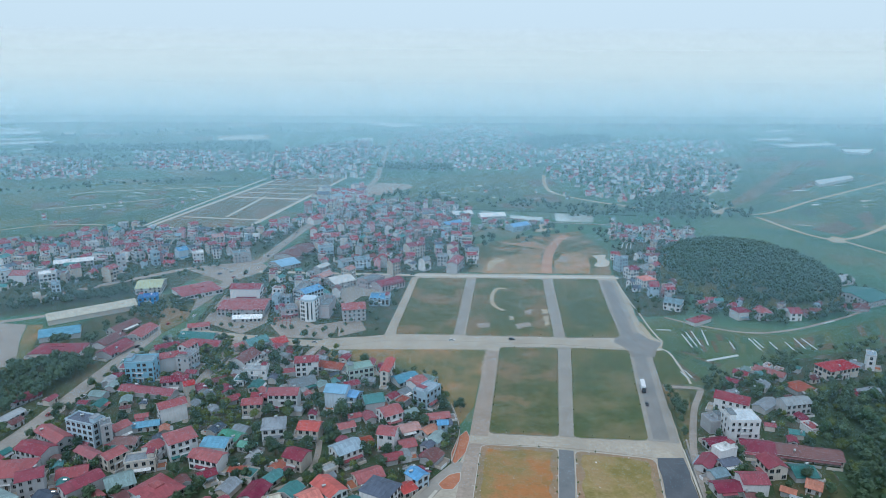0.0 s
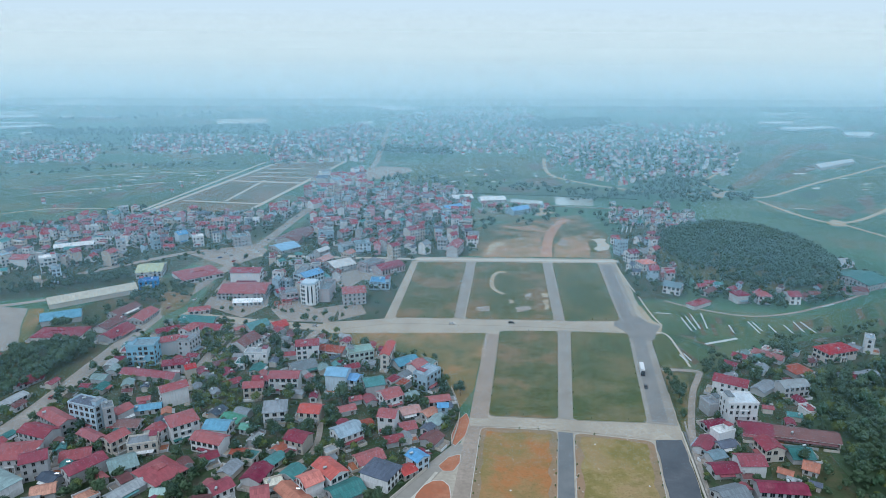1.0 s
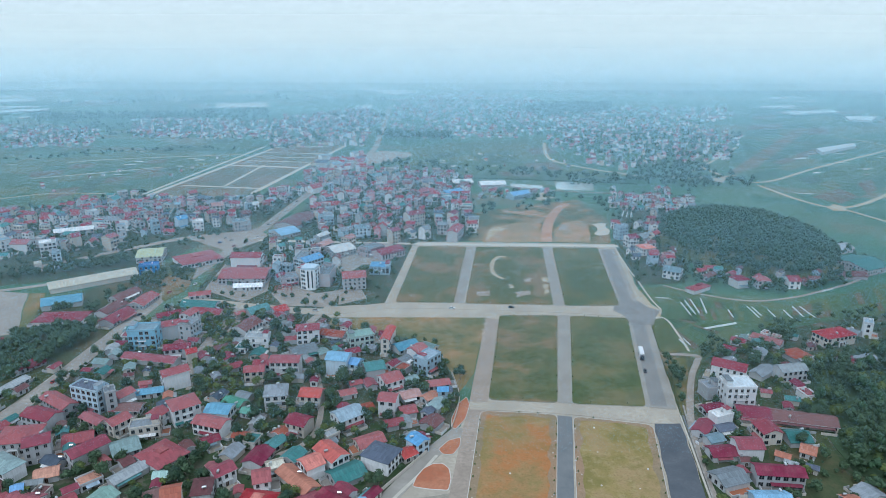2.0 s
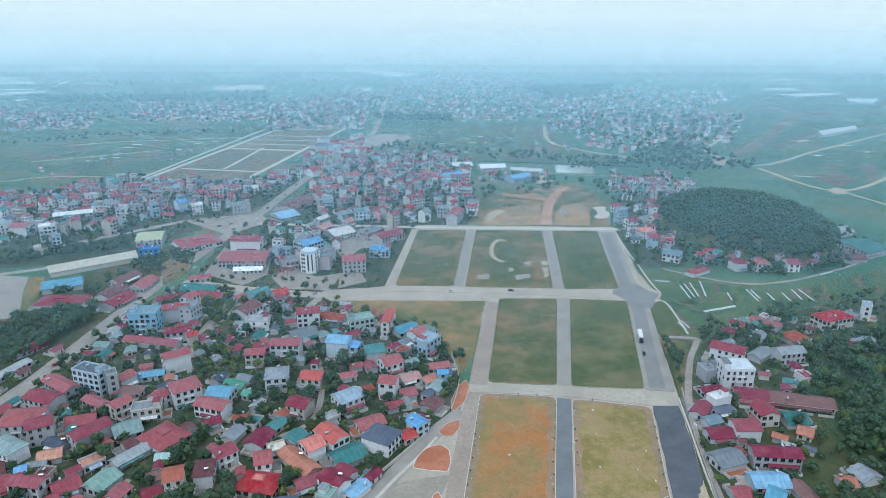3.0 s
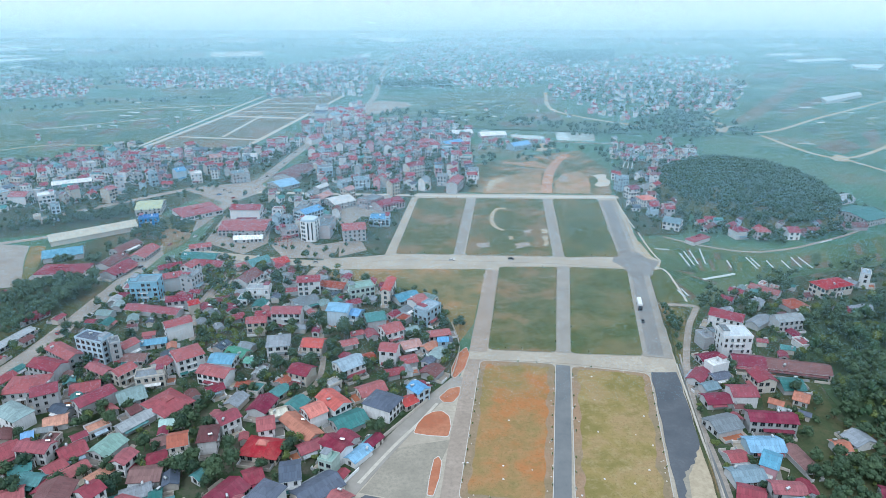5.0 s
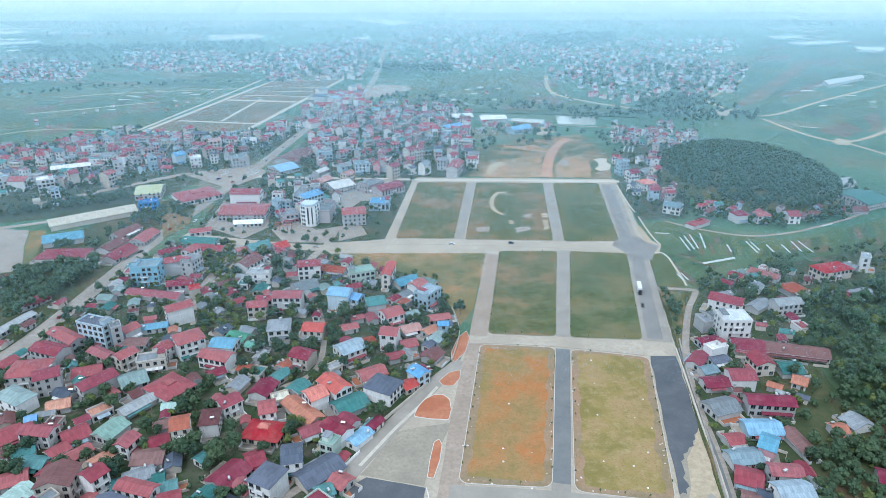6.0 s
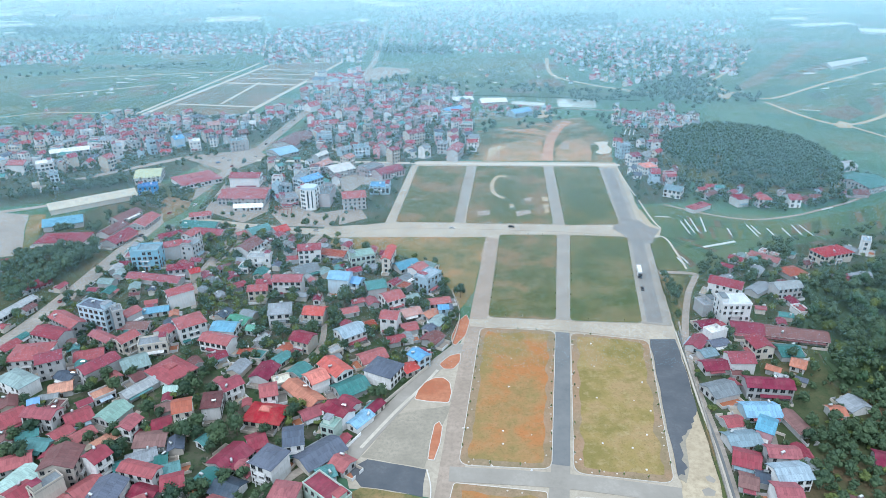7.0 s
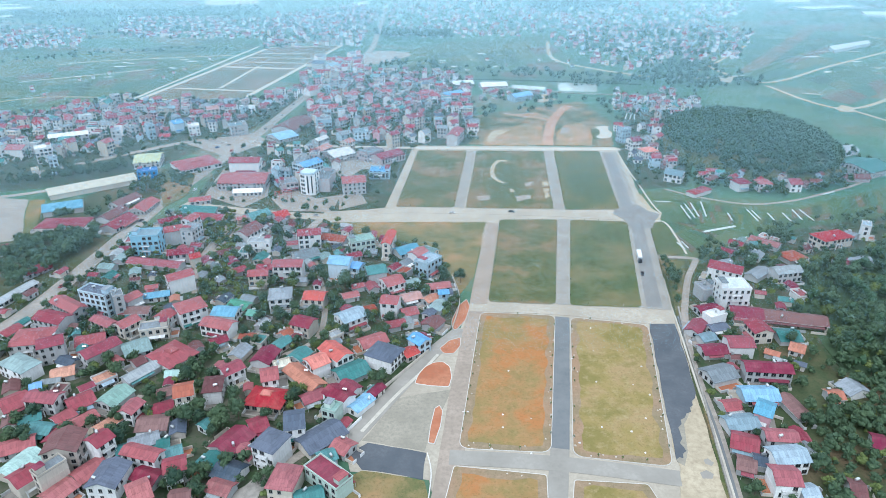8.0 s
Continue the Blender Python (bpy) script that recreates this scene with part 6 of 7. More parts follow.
def steel_frame(x, y, yaw):
    """Red steel frame of an unfinished shed: posts, beams and rafters."""
    top = new("steel_frame", None)
    top.matrix_basis = pose(x, y, 0, 0, 0, yaw)
    tagged(top, "red-painted steel frame of an unfinished open shed", "steel frame")
    FOOT.append((x, y, 7, 5, radians(yaw), 4))
    for i in range(5):
        px = -6 + 3 * i
        for py in (-4, 4):
            v, f = [], []
            box(px - 0.12, py - 0.12, -0.2, px + 0.12, py + 0.12, 4.0, v, f)
            part("post", mesh_of("post", v, f, ["roof_brightred"]), top)
        v = [(px - 0.1, -4.2, 3.9), (px + 0.1, -4.2, 3.9), (px + 0.1, 0, 5.2), (px - 0.1, 0, 5.2), (px + 0.1, 4.2, 3.9), (px - 0.1, 4.2, 3.9)]
        v += [(p[0], p[1], p[2] + 0.22) for p in v]
        f = [(6, 7, 8, 9), (9, 8, 10, 11), (3, 2, 1, 0), (5, 4, 2, 3), (0, 1, 7, 6), (1, 2, 8, 7), (2, 4, 10, 8), (4, 5, 11, 10), (5, 3, 9, 11), (3, 0, 6, 9)]
        part("rafter", mesh_of("rafter", v, f, ["roof_brightred"]), top)
    for py in (-4, -2, 0, 2, 4):
        v, f = [], []
        z = 5.3 - abs(py) * 0.32
        box(-6.3, py - 0.1, z, 6.3, py + 0.1, z + 0.15, v, f)
        part("purlin", mesh_of("purlin", v, f, ["roof_brightred"]), top)


curved_tower(-103.0, 474.5, -12)
steel_frame(-121.7, 463.7, 10)
STRIPS = []
crowd([(-399.9, 532.4), (-359.8, 547.4), (-303.6, 594.1), (-257.1, 636.0), (-222.3, 652.4), (-200.2, 727.4), (-213.8, 782.9), (-396.1, 779.1), (-503.7, 693.4)], 165, 31, 1, 3, 1.5, 3.2, 5.6, 1)
crowd([(-226.9, 667.7), (-196.9, 740.5), (-163.5, 845.7), (-153.8, 982.0), (-189.3, 829.3), (-223.7, 768.5)], 52, 32, 1, 3, 1.5, 3.2, 5.6, 1)
crowd([(-154.7, 740.1), (-142.4, 960.0), (-52.2, 958.7), (36.4, 916.4), (32.5, 810.6), (33.5, 613.5), (-26.5, 604.5), (-123.1, 614.9)], 200, 33, 1, 3, 1.5, 3.2, 5.6, 1)
crowd([(165.2, 602.8), (179.6, 674.8), (223.0, 735.9), (278.2, 709.6), (207.3, 527.5), (158.8, 499.6)], 25, 34, 1, 3, 0.3, 3, 5, 1)
crowd([(-156.7, 530.5), (-167.2, 592.9), (-129.9, 592.6), (-89.0, 529.9), (-97.7, 469.5), (-132.7, 469.8)], 20, 35, 1, 3, 0.3, 3, 5, 1)
crowd([(195.5, 499.3), (226.2, 473.3), (311.7, 485.3), (326.3, 512.1), (202.5, 520.2)], 16, 36, 1, 2, 0.3, 3, 4, 1)
crowd([(194.0, 749.8), (281.6, 777.2), (302.1, 839.9), (218.5, 824.4)], 12, 37, 1, 2, 0.3, 3, 4, 1)
crowd([(-860.1, 1163.5), (-647.6, 1216.0), (-775.3, 1477.4), (-1117.2, 1525.2)], 190, 38, 1, 2, 1.2, 2.4, 4.4, 0)
crowd([(-633.4, 1335.7), (-344.6, 1298.6), (-431.4, 1636.9), (-792.1, 1681.8)], 260, 39, 1, 2, 0.6, 2.4, 4.4, 0)
crowd([(-319.3, 1199.9), (-151.8, 1202.7), (-157.0, 1738.8), (-246.8, 1983.3), (-344.8, 1778.7), (-438.1, 1663.0)], 350, 40, 1, 3, 0.6, 2.4, 4.6, 0)
crowd([(-110.6, 1345.4), (17.8, 1305.1), (206.7, 1351.3), (290.7, 1554.9), (330.6, 2327.0), (35.7, 2699.6), (-167.7, 2311.4)], 560, 41, 1, 2, 0.8, 2.6, 4.8, 0)
crowd([(194.4, 1268.1), (228.9, 1016.3), (278.4, 968.3), (381.9, 1044.6), (465.1, 1045.8), (621.9, 1358.9), (606.3, 1686.8), (426.2, 1557.8), (263.6, 1554.3)], 330, 42, 1, 2, 0.8, 2.4, 4.6, 0)
crowd([(280.5, 1498.9), (696.8, 1623.8), (877.8, 1976.3), (510.0, 2003.7), (303.1, 1794.5)], 140, 43, 1, 2, 2, 3, 6, 0)
crowd([(-9.5, 2449.9), (455.6, 2465.2), (968.9, 2426.3), (1196.4, 3007.4), (691.1, 3765.1), (45.2, 3435.2)], 160, 44, 1, 2, 2, 4, 7, 0)
crowd([(-204.4, 1036.2), (-142.1, 1123.3), (-116.7, 986.7), (-160.9, 806.2), (-189.9, 877.4)], 60, 45, 1, 3, 2, 5, 9, 0)
crowd([(209.7, 802.2), (305.2, 776.9), (279.5, 709.6), (195.4, 728.3)], 45, 51, 1, 2, 0.3, 2.6, 4.2, 1)
crowd([(45.2, 785.8), (143.7, 803.0), (140.4, 825.9), (48.2, 833.1)], 16, 52, 1, 2, 0.3, 2.6, 4.2, 1)
crowd([(-560.0, 801.7), (-611.5, 956.4), (-485.1, 1032.1), (-348.5, 1090.0), (-391.1, 875.0), (-465.9, 786.7)], 10, 61, 1, 1, 4, 1.2, 2.4, 0)
crowd([(-58.7, 1038.3), (183.3, 1267.9), (213.5, 944.7), (-37.3, 954.9)], 6, 62, 1, 1, 4, 1.2, 2.4, 0)
crowd([(-1786.4, 3298.1), (-662.4, 3457.8), (-515.2, 2679.6), (-1387.4, 2551.0)], 130, 71, 1, 2, 2, 3.5, 7, 0)
crowd([(2093.2, 3529.6), (2366.4, 3542.2), (1786.4, 2662.3), (1525.6, 2559.5)], 40, 72, 1, 2, 2, 4, 7, 0)
crowd([(-2230.0, 3330.3), (-2115.4, 3624.7), (-1693.3, 2892.3), (-1814.1, 2700.6)], 25, 73, 1, 2, 2, 4, 7, 0)
strips([(-2585.6, 3868.8), (-907.1, 4751.2), (56.7, 4332.1), (30.8, 2317.6), (-421.5, 2184.2), (-1613.5, 2396.8)], 130, 81, 30, 150, 10)
strips([(52.6, 4010.5), (2771.4, 4156.6), (1434.7, 2128.9), (937.9, 2114.8), (34.5, 2600.9)], 150, 82, 30, 150, 10)
strips([(-738.9, 1101.9), (-367.4, 1185.2), (-365.5, 1145.2), (-387.2, 830.8), (-500.3, 741.4)], 22, 83, 6, 22, 3)
strips([(552.4, 1134.1), (864.7, 1264.2), (568.3, 814.5), (445.8, 813.1)], 16, 84, 6, 22, 3)
strips([(-90.5, 1093.9), (199.1, 1300.1), (215.4, 953.7), (-37.1, 950.4)], 18, 85, 5, 14, 3)
v, f = joined(STRIPS)
tagged(new("field_strips", mesh_of("field_strips", v, f, ["field_strip"])), "pale plastic-covered crop strips on the distant fields", "crops", kind="stuff")
for pieces, name, mat in zip(CROWD, ("town_walls", "town_roofs", "town_windows"), ("crowd_wall", "crowd_roof", "glass_dark")):
    v, f = joined(pieces)
    tagged(new(name, mesh_of(name, v, f, [mat])), {"town_walls": "crowded plaster house walls of the distant town", "town_roofs": "crowded red, grey and blue roofs of distant town",
           "town_windows": "dark windows of the distant town houses"}[name], "houses", kind="stuff")


# ---- trees ----
def tree_meshes(seed, height, spread, leaf, count=420, size=0.62, core=(8, 5), ruffle=0.6):
    rng = random.Random(seed)
    v, f = [], []
    lobes = []
    th = height * 0.45
    # trunk and limbs
    c = 6

    def limb(p, q, r0, r1):
        p, q = Vector(p), Vector(q)
        ax = (q - p).normalized()
        s = ax.orthogonal().normalized()
        t = ax.cross(s)
        k = len(v)
        for o, r in ((p, r0), (q, r1)):
            v.extend(tuple(o + s * r * math.cos(6.2832 * i / c) + t * r * math.sin(6.2832 * i / c)) for i in range(c))
        f.extend((k + i, k + (i + 1) % c, k + c + (i + 1) % c, k + c + i) for i in range(c))
    limb((0, 0, -0.2), (0.1, 0, th), 0.05 * height * 0.5, 0.03 * height * 0.5)
    for i in range(5):
        a = 6.2832 * (i + rng.random() * 0.6) / 5
        r = spread * rng.uniform(0.35, 0.62)
        z = height * rng.uniform(0.55, 0.82)
        q = (r * math.cos(a), r * math.sin(a), z)
        limb((0.1, 0, th * rng.uniform(0.75, 1.0)), q, 0.012 * height, 0.006 * height)
        lobes.append((Vector(q), spread * rng.uniform(0.38, 0.6), height * rng.uniform(0.16, 0.24)))
    lobes.append((Vector((0, 0, height * 0.82)), spread * 0.55, height * 0.2))
    trunk = mesh_of("trunk", v, f, ["bark"])
    v, f = [], []
    for p, rx, rz in lobes:
        # an uneven inner mass that carries the leaf clumps
        k, nu, nv = len(v), *core
        for j in range(nv):
            ph = math.pi * (j + 0.5) / nv
            for i in range(nu):
                a = 6.2832 * i / nu
                q = Vector((math.cos(a) * math.sin(ph), math.sin(a) * math.sin(ph), math.cos(ph)))
                g = 0.6 + 0.34 * rng.random()
                v.append((p.x + q.x * rx * g, p.y + q.y * rx * g, p.z + q.z * rz * g))
        for j in range(nv - 1):
            f += [(k + j * nu + i, k + (j + 1) * nu + i, k + (j + 1) * nu + (i + 1) % nu, k + j * nu + (i + 1) % nu) for i in range(nu)]
        f += [tuple(k + i for i in range(nu)), tuple(k + (nv - 1) * nu + i for i in reversed(range(nu)))]
        for _ in range(count // len(lobes)):
            d = Vector((rng.gauss(0, 1), rng.gauss(0, 1), rng.gauss(0.25, 1))).normalized()
            g = rng.uniform(0.7, 1.28)
            o = p + Vector((d.x * rx * g, d.y * rx * g, d.z * rz * g))
            s = (d + Vector((rng.gauss(0, ruffle), rng.gauss(0, ruffle), rng.gauss(0, ruffle)))).normalized()
            t1 = s.orthogonal().normalized()
            t2 = s.cross(t1)
            e = size * rng.uniform(0.5, 1.2)
            k = len(v)
            v += [tuple(o + t1 * e * 0.6), tuple(o + t2 * e * 0.4), tuple(o - t1 * e * 0.6), tuple(o - t2 * e * 0.45)]
            f.append((k, k + 1, k + 2, k + 3))
    return trunk, mesh_of("crown", v, f, [leaf])


TREES = [tree_meshes(s, h, r, m) for s, h, r, m in (
    (1, 7, 2.6, "leaf"), (2, 8.5, 3.2, "leaf"), (3, 6, 2.3, "leaf"), (4, 9, 3.4, "leaf"), (5, 5, 2.2, "leaf_light"), (6, 7, 2.9, "leaf_light"))]
LITE = [tree_meshes(s, h, r, m, 90, 1.0, (6, 4), 0.4) for s, h, r, m in (
    (1, 7, 2.6, "leaf"), (2, 8.5, 3.2, "leaf"), (3, 6, 2.3, "leaf"), (4, 9, 3.4, "leaf"), (5, 5, 2.2, "leaf_light"), (6, 7, 2.9, "leaf_light"))]
TREES += [tree_meshes(s, h, r, m, 84, 1.15, (6, 4), 0.3) for s, h, r, m in ((7, 10, 3.2, "leaf_wood"), (8, 9, 3.7, "leaf_wood"))]
FREE = np.array(ROADS)
FOOTS = np.array([(q[0], q[1], q[2], q[3], math.cos(q[4]), math.sin(q[4])) for q in FOOT])


def clear(x, y, r, road=True):
    dx, dy = x - FOOTS[:, 0], y - FOOTS[:, 1]
    u, w = np.abs(dx * FOOTS[:, 4] + dy * FOOTS[:, 5]), np.abs(-dx * FOOTS[:, 5] + dy * FOOTS[:, 4])
    if ((u < FOOTS[:, 2] + r) & (w < FOOTS[:, 3] + r)).any():
        return False
    if road and (np.hypot(x - FREE[:, 0], y - FREE[:, 1]) < FREE[:, 2] + r * 0.6).any():
        return False
    return True


def tree(x, y, kind, scale, turn):
    t, c = TREES[kind]
    ob = new("tree", t)
    ob.matrix_basis = pose(x, y, 0, 0, 0, turn) @ Matrix.Diagonal((scale, scale, scale * 0.95, 1))
    tagged(ob, "leafy dark green broadleaf tree among the houses" if kind < 4 else "light green leafy garden tree among houses", "tree", "trees of the town")
    part("crown", c, ob)
    return ob


MASS = []


def grove(pts, count, seed, low=0.7, high=1.2, gap=1.2, kinds=(0, 1, 2, 3, 4, 5), mass=False, ground=None):
    rng = random.Random(seed)
    xs, ys = [p[0] for p in pts], [p[1] for p in pts]
    made = 0
    for _ in range(count * 12):
        if made >= count:
            break
        x, y = rng.uniform(min(xs), max(xs)), rng.uniform(min(ys), max(ys))
        if inside(x, y, pts) and clear(x, y, gap):
            k, s, turn = rng.choice(kinds), rng.uniform(low, high), rng.uniform(0, 360)
            if mass:
                MASS.append((x, y, ground(x, y) if ground else 0.0, k, s, turn))
            else:
                tree(x, y, k, s, turn)
            made += 1




# ---- small things on the plots, roads and fields ----
def lump_mesh(name, seed, mat, r=0.8):
    rng = random.Random(seed)
    v, f, nu = [], [], 9
    for k, (h, q) in enumerate(((-0.1, 1.0), (0.35, 0.85), (0.62, 0.45))):
        for i in range(nu):
            g = r * q * rng.uniform(0.7, 1.25)
            v.append((g * math.cos(6.2832 * i / nu), g * math.sin(6.2832 * i / nu), r * h * rng.uniform(0.8, 1.2)))
    for k in range(2):
        f += [(k * nu + i, k * nu + (i + 1) % nu, (k + 1) * nu + (i + 1) % nu, (k + 1) * nu + i) for i in range(nu)]
    f.append(tuple(2 * nu + i for i in range(nu)))
    return mesh_of(name, v, f, [mat])


HEAPS = [lump_mesh("debris_lump", s, m, r) for s, m, r in ((1, "wall_cream", 0.36), (2, "wall_white", 0.46), (3, "wall_cream", 0.52))]


def heap(x, y, kind=0):
    ob = new("debris_lump", HEAPS[kind])
    ob.matrix_basis = pose(x, y, 0.3 if any(inside(x, y, p) for p, _ in PLOTS) else 0.1, 0, 0, (x * 37 + y * 11) % 360)
    tagged(ob, "small whitish lump of debris on bare earth", "debris", "heaps on the plots")


v, f = [], []
box(-0.04, -0.04, -0.1, 0.04, 0.04, 1.9, v, f)
STAKE = mesh_of("stake", v, f, ["frame_white"])
SAPLING = tree_meshes(31, 1.7, 0.42, "leaf_light", 24, 0.34)


def sapling(x, y):
    ob = new("sapling", SAPLING[0])
    ob.matrix_basis = pose(x, y, 0.3, 0, 0, (x * 53 + y * 29) % 360)
    tagged(ob, "young street tree tied to a pale stake", "sapling", "saplings along the plots")
    part("crown", SAPLING[1], ob)
    part("stake", STAKE, ob, "pale stake", Matrix.Translation((0.25, 0.1, 0)))


for pts, mat in PLOTS[:7]:
    for i in range(4):
        p, q = Vector(pts[i]), Vector(pts[(i + 1) % 4])
        c = sum((Vector(o) for o in pts), Vector((0, 0))) / 4
        if (q - p).length < 20:
            continue
        count = int((q - p).length / 9)
        for k in range(1, count):
            o = p.lerp(q, k / count)
            o = o + (c - o).normalized() * 1.3
            if noise.noise((o.x, o.y, 7.7)) > -0.25:
                sapling(o.x, o.y)


rng = random.Random(515)
for pts, mat in PLOTS[5:9]:
    mid = sum((Vector(o) for o in pts), Vector((0, 0))) / 4
    for i in range(4):
        p, q = Vector(pts[i]), Vector(pts[(i + 1) % 4])
        for k in range(int((q - p).length / 17)):
            o = p.lerp(q, rng.uniform(0.08, 0.92))
            o = o + (mid - o).normalized() * rng.uniform(1.0, 3.5)
            heap(o.x, o.y, 0)


def bed(x0, y0, x1, y1, w=1.2):
    """A long vegetable bed under white plastic sheet, rounded across."""
    p, q = Vector((x0, y0)), Vector((x1, y1))
    u = (q - p).normalized()
    s = Vector((-u.y, u.x)) * w / 2
    v, f, c = [], [], 7
    k = max(2, int((q - p).length / 3))
    for j in range(k + 1):
        o = p.lerp(q, j / k)
        for i in range(c):
            t = math.pi * i / (c - 1)
            r = o + s * math.cos(t) * (1 + 0.1 * noise.noise((o.x, o.y, i)))
            v.append((r.x, r.y, 0.05 + 0.6 * math.sin(t)))
    for j in range(k):
        f += [(j * c + i, j * c + i + 1, (j + 1) * c + i + 1, (j + 1) * c + i) for i in range(c - 1)]
    f += [tuple(range(c)), tuple(k * c + i for i in reversed(range(c)))]
    ob = new("vegetable_bed", mesh_of("vegetable_bed", v, f, ["sheet_white"]))
    tagged(ob, "long vegetable bed covered with white plastic sheet", "vegetable bed", "plastic-covered beds")


def tomb_mesh():
    """A small plastered grave: plinth, body and headstone."""
    v, f = [], []
    box(-0.7, -1.2, -0.1, 0.7, 1.2, 0.3, v, f)
    box(-0.5, -1.0, 0.3, 0.5, 0.8, 0.75, v, f)
    box(-0.55, 0.8, 0.3, 0.55, 1.1, 1.5, v, f)
    return mesh_of("grave", v, f, ["wall_white"])


def graveyard(pts, count, seed):
    me = tomb_mesh()
    for x, y, _, rng in spots(pts, count, seed, (1.2, 1.6), 0.3):
        ob = new("grave", me)
        ob.matrix_basis = pose(x, y, 0.07, 0, 0, rng.uniform(-15, 15))
        tagged(ob, "small whitewashed grave on rough grass", "grave", "graves of the cemetery")


graveyard([(248.1, 727.1), (273.7, 764.1), (293.6, 749.8), (273.2, 701.2), (250.7, 696.0)], 70, 5)


def wheel_mesh(r, w):
    v, f, c = [], [], 14
    for y, q in ((-w / 2, r * 0.9), (-w / 2 + 0.05, r), (w / 2 - 0.05, r), (w / 2, r * 0.9)):
        v += [(q * math.cos(6.2832 * i / c), y, q * math.sin(6.2832 * i / c)) for i in range(c)]
    for k in range(3):
        f += [(k * c + i, k * c + (i + 1) % c, (k + 1) * c + (i + 1) % c, (k + 1) * c + i) for i in range(c)]
    f += [tuple(range(c)), tuple(3 * c + i for i in reversed(range(c)))]
    return mesh_of("wheel", v, f, ["tyre"])


paint_mat("tyre", (0.03, 0.03, 0.032), 0.9, amount=0.1)
for k, c in {"car_white": (0.75, 0.76, 0.77), "car_dark": (0.03, 0.035, 0.045), "car_red": (0.35, 0.03, 0.03), "car_silver": (0.45, 0.47, 0.48), "car_blue": (0.04, 0.10, 0.28)}.items():
    paint_mat(k, c, 0.3, amount=0.08)
WHEEL, WHEEL_BIG = wheel_mesh(0.33, 0.22), wheel_mesh(0.5, 0.3)


def shell(prof, half, narrow):
    """A body from a side outline: pulled in towards the top by narrow."""
    zs = [z for _, z in prof]
    lo, hi = min(zs), max(zs)
    c = len(prof)
    v = [(x, -half + narrow * (z - lo) / (hi - lo), z) for x, z in prof] + [(x, half - narrow * (z - lo) / (hi - lo), z) for x, z in prof]
    f = [(i, (i + 1) % c, c + (i + 1) % c, c + i) for i in range(c)] + [tuple(reversed(range(c))), tuple(range(c, 2 * c))]
    return v, f


CAR_BODY = shell([(-2.15, 0.3), (2.15, 0.3), (2.2, 0.65), (1.9, 0.85), (0.95, 0.95), (-1.95, 0.98), (-2.2, 0.7)], 0.88, 0.08)
CAR_CABIN = shell([(-1.75, 0.96), (1.0, 0.94), (0.35, 1.42), (-1.2, 1.45)], 0.8, 0.16)
CARS = {k: (mesh_of("body", *CAR_BODY, [k]), mesh_of("cabin", *CAR_CABIN, ["glass_dark"])) for k in ("car_white", "car_dark", "car_red", "car_silver", "car_blue")}


def car(x, y, turn, paint):
    top = new("car", None)
    top.matrix_basis = pose(x, y, 0.16, 0, 0, turn)
    tagged(top, f"small {paint[4:]} car standing on the road", "car", "cars on the main road")
    part("body", CARS[paint][0], top), part("cabin", CARS[paint][1], top, "dark glazed cabin")
    v, f = [], []
    box(-1.1, -0.6, 1.44, 0.3, 0.6, 1.49, v, f)
    part("roof_panel", mesh_of("roof_panel", v, f, [paint]), top)
    for wx in (-1.35, 1.35):
        for wy in (-0.78, 0.78):
            part("wheel", WHEEL, top, "", Matrix.Translation((wx, wy, 0.33)))


def lorry(x, y, turn):
    top = new("lorry", None)
    top.matrix_basis = pose(x, y, 0.2, 0, 0, turn)
    tagged(top, "white box lorry with a dark cab parked at the kerb", "lorry")
    v, f = [], []
    box(-6.2, -1.25, 1.0, 4.2, 1.25, 3.7, v, f)
    part("cargo_box", mesh_of("cargo_box", v, f, ["car_white"]), top, "white cargo box")
    v, f = [], []
    box(-6.2, -0.5, 0.55, 6.2, 0.5, 0.98, v, f)
    part("chassis", mesh_of("chassis", v, f, ["tyre"]), top)
    v, f = shell([(4.4, 0.7), (6.4, 0.7), (6.45, 1.7), (6.1, 2.7), (4.4, 2.8)], 1.15, 0.1)
    part("cab", mesh_of("cab", v, f, ["car_dark"]), top, "dark blue-black cab")
    for wx in (-4.6, -3.3, 5.3):
        for wy in (-1.0, 1.0):
            part("wheel", WHEEL_BIG, top, "", Matrix.Translation((wx, wy, 0.5)))


def zebra(x, y, turn, width):
    """White crossing bars across a road whose direction is turn."""
    top = tagged(new("zebra_crossing", None), kind="structure")
    top.matrix_basis = pose(x, y, 0.215, 0, 0, turn)
    v, f = [], []
    box(-1.5, -0.25, -0.05, 1.5, 0.25, 0.01, v, f)
    me = mesh_of("bar", v, f, ["kerb_stone"])
    k = int(width / 1.0)
    for i in range(k):
        part("bar", me, top, "", Matrix.Translation((0, (i - (k - 1) / 2) * 1.0, 0)))


rng = random.Random(88)
for _ in range(26):
    u = rng.random()
    heap(31.5 - 6.5 * u + rng.uniform(-1.6, 1.6), 420.0 - 42.0 * u + rng.uniform(-3, 3), rng.randrange(3))
heap(33.2, 266.3, 0)
heap(29.7, 243.5, 2)
heap(24.6, 213.5, 1)
heap(36.1, 211.0, 0)
heap(24.0, 205.6, 2)
heap(74.6, 279.3, 1)
heap(71.9, 259.4, 0)
heap(68.1, 235.4, 2)
heap(64.1, 205.8, 1)
heap(84.0, 233.3, 0)
heap(75.5, 203.1, 2)
heap(77.6, 191.1, 1)
heap(11.7, 196.9, 0)
heap(8.2, 215.4, 2)
heap(10.1, 215.4, 1)
heap(10.9, 193.7, 0)
heap(18.6, 193.4, 2)
heap(33.7, 191.2, 1)
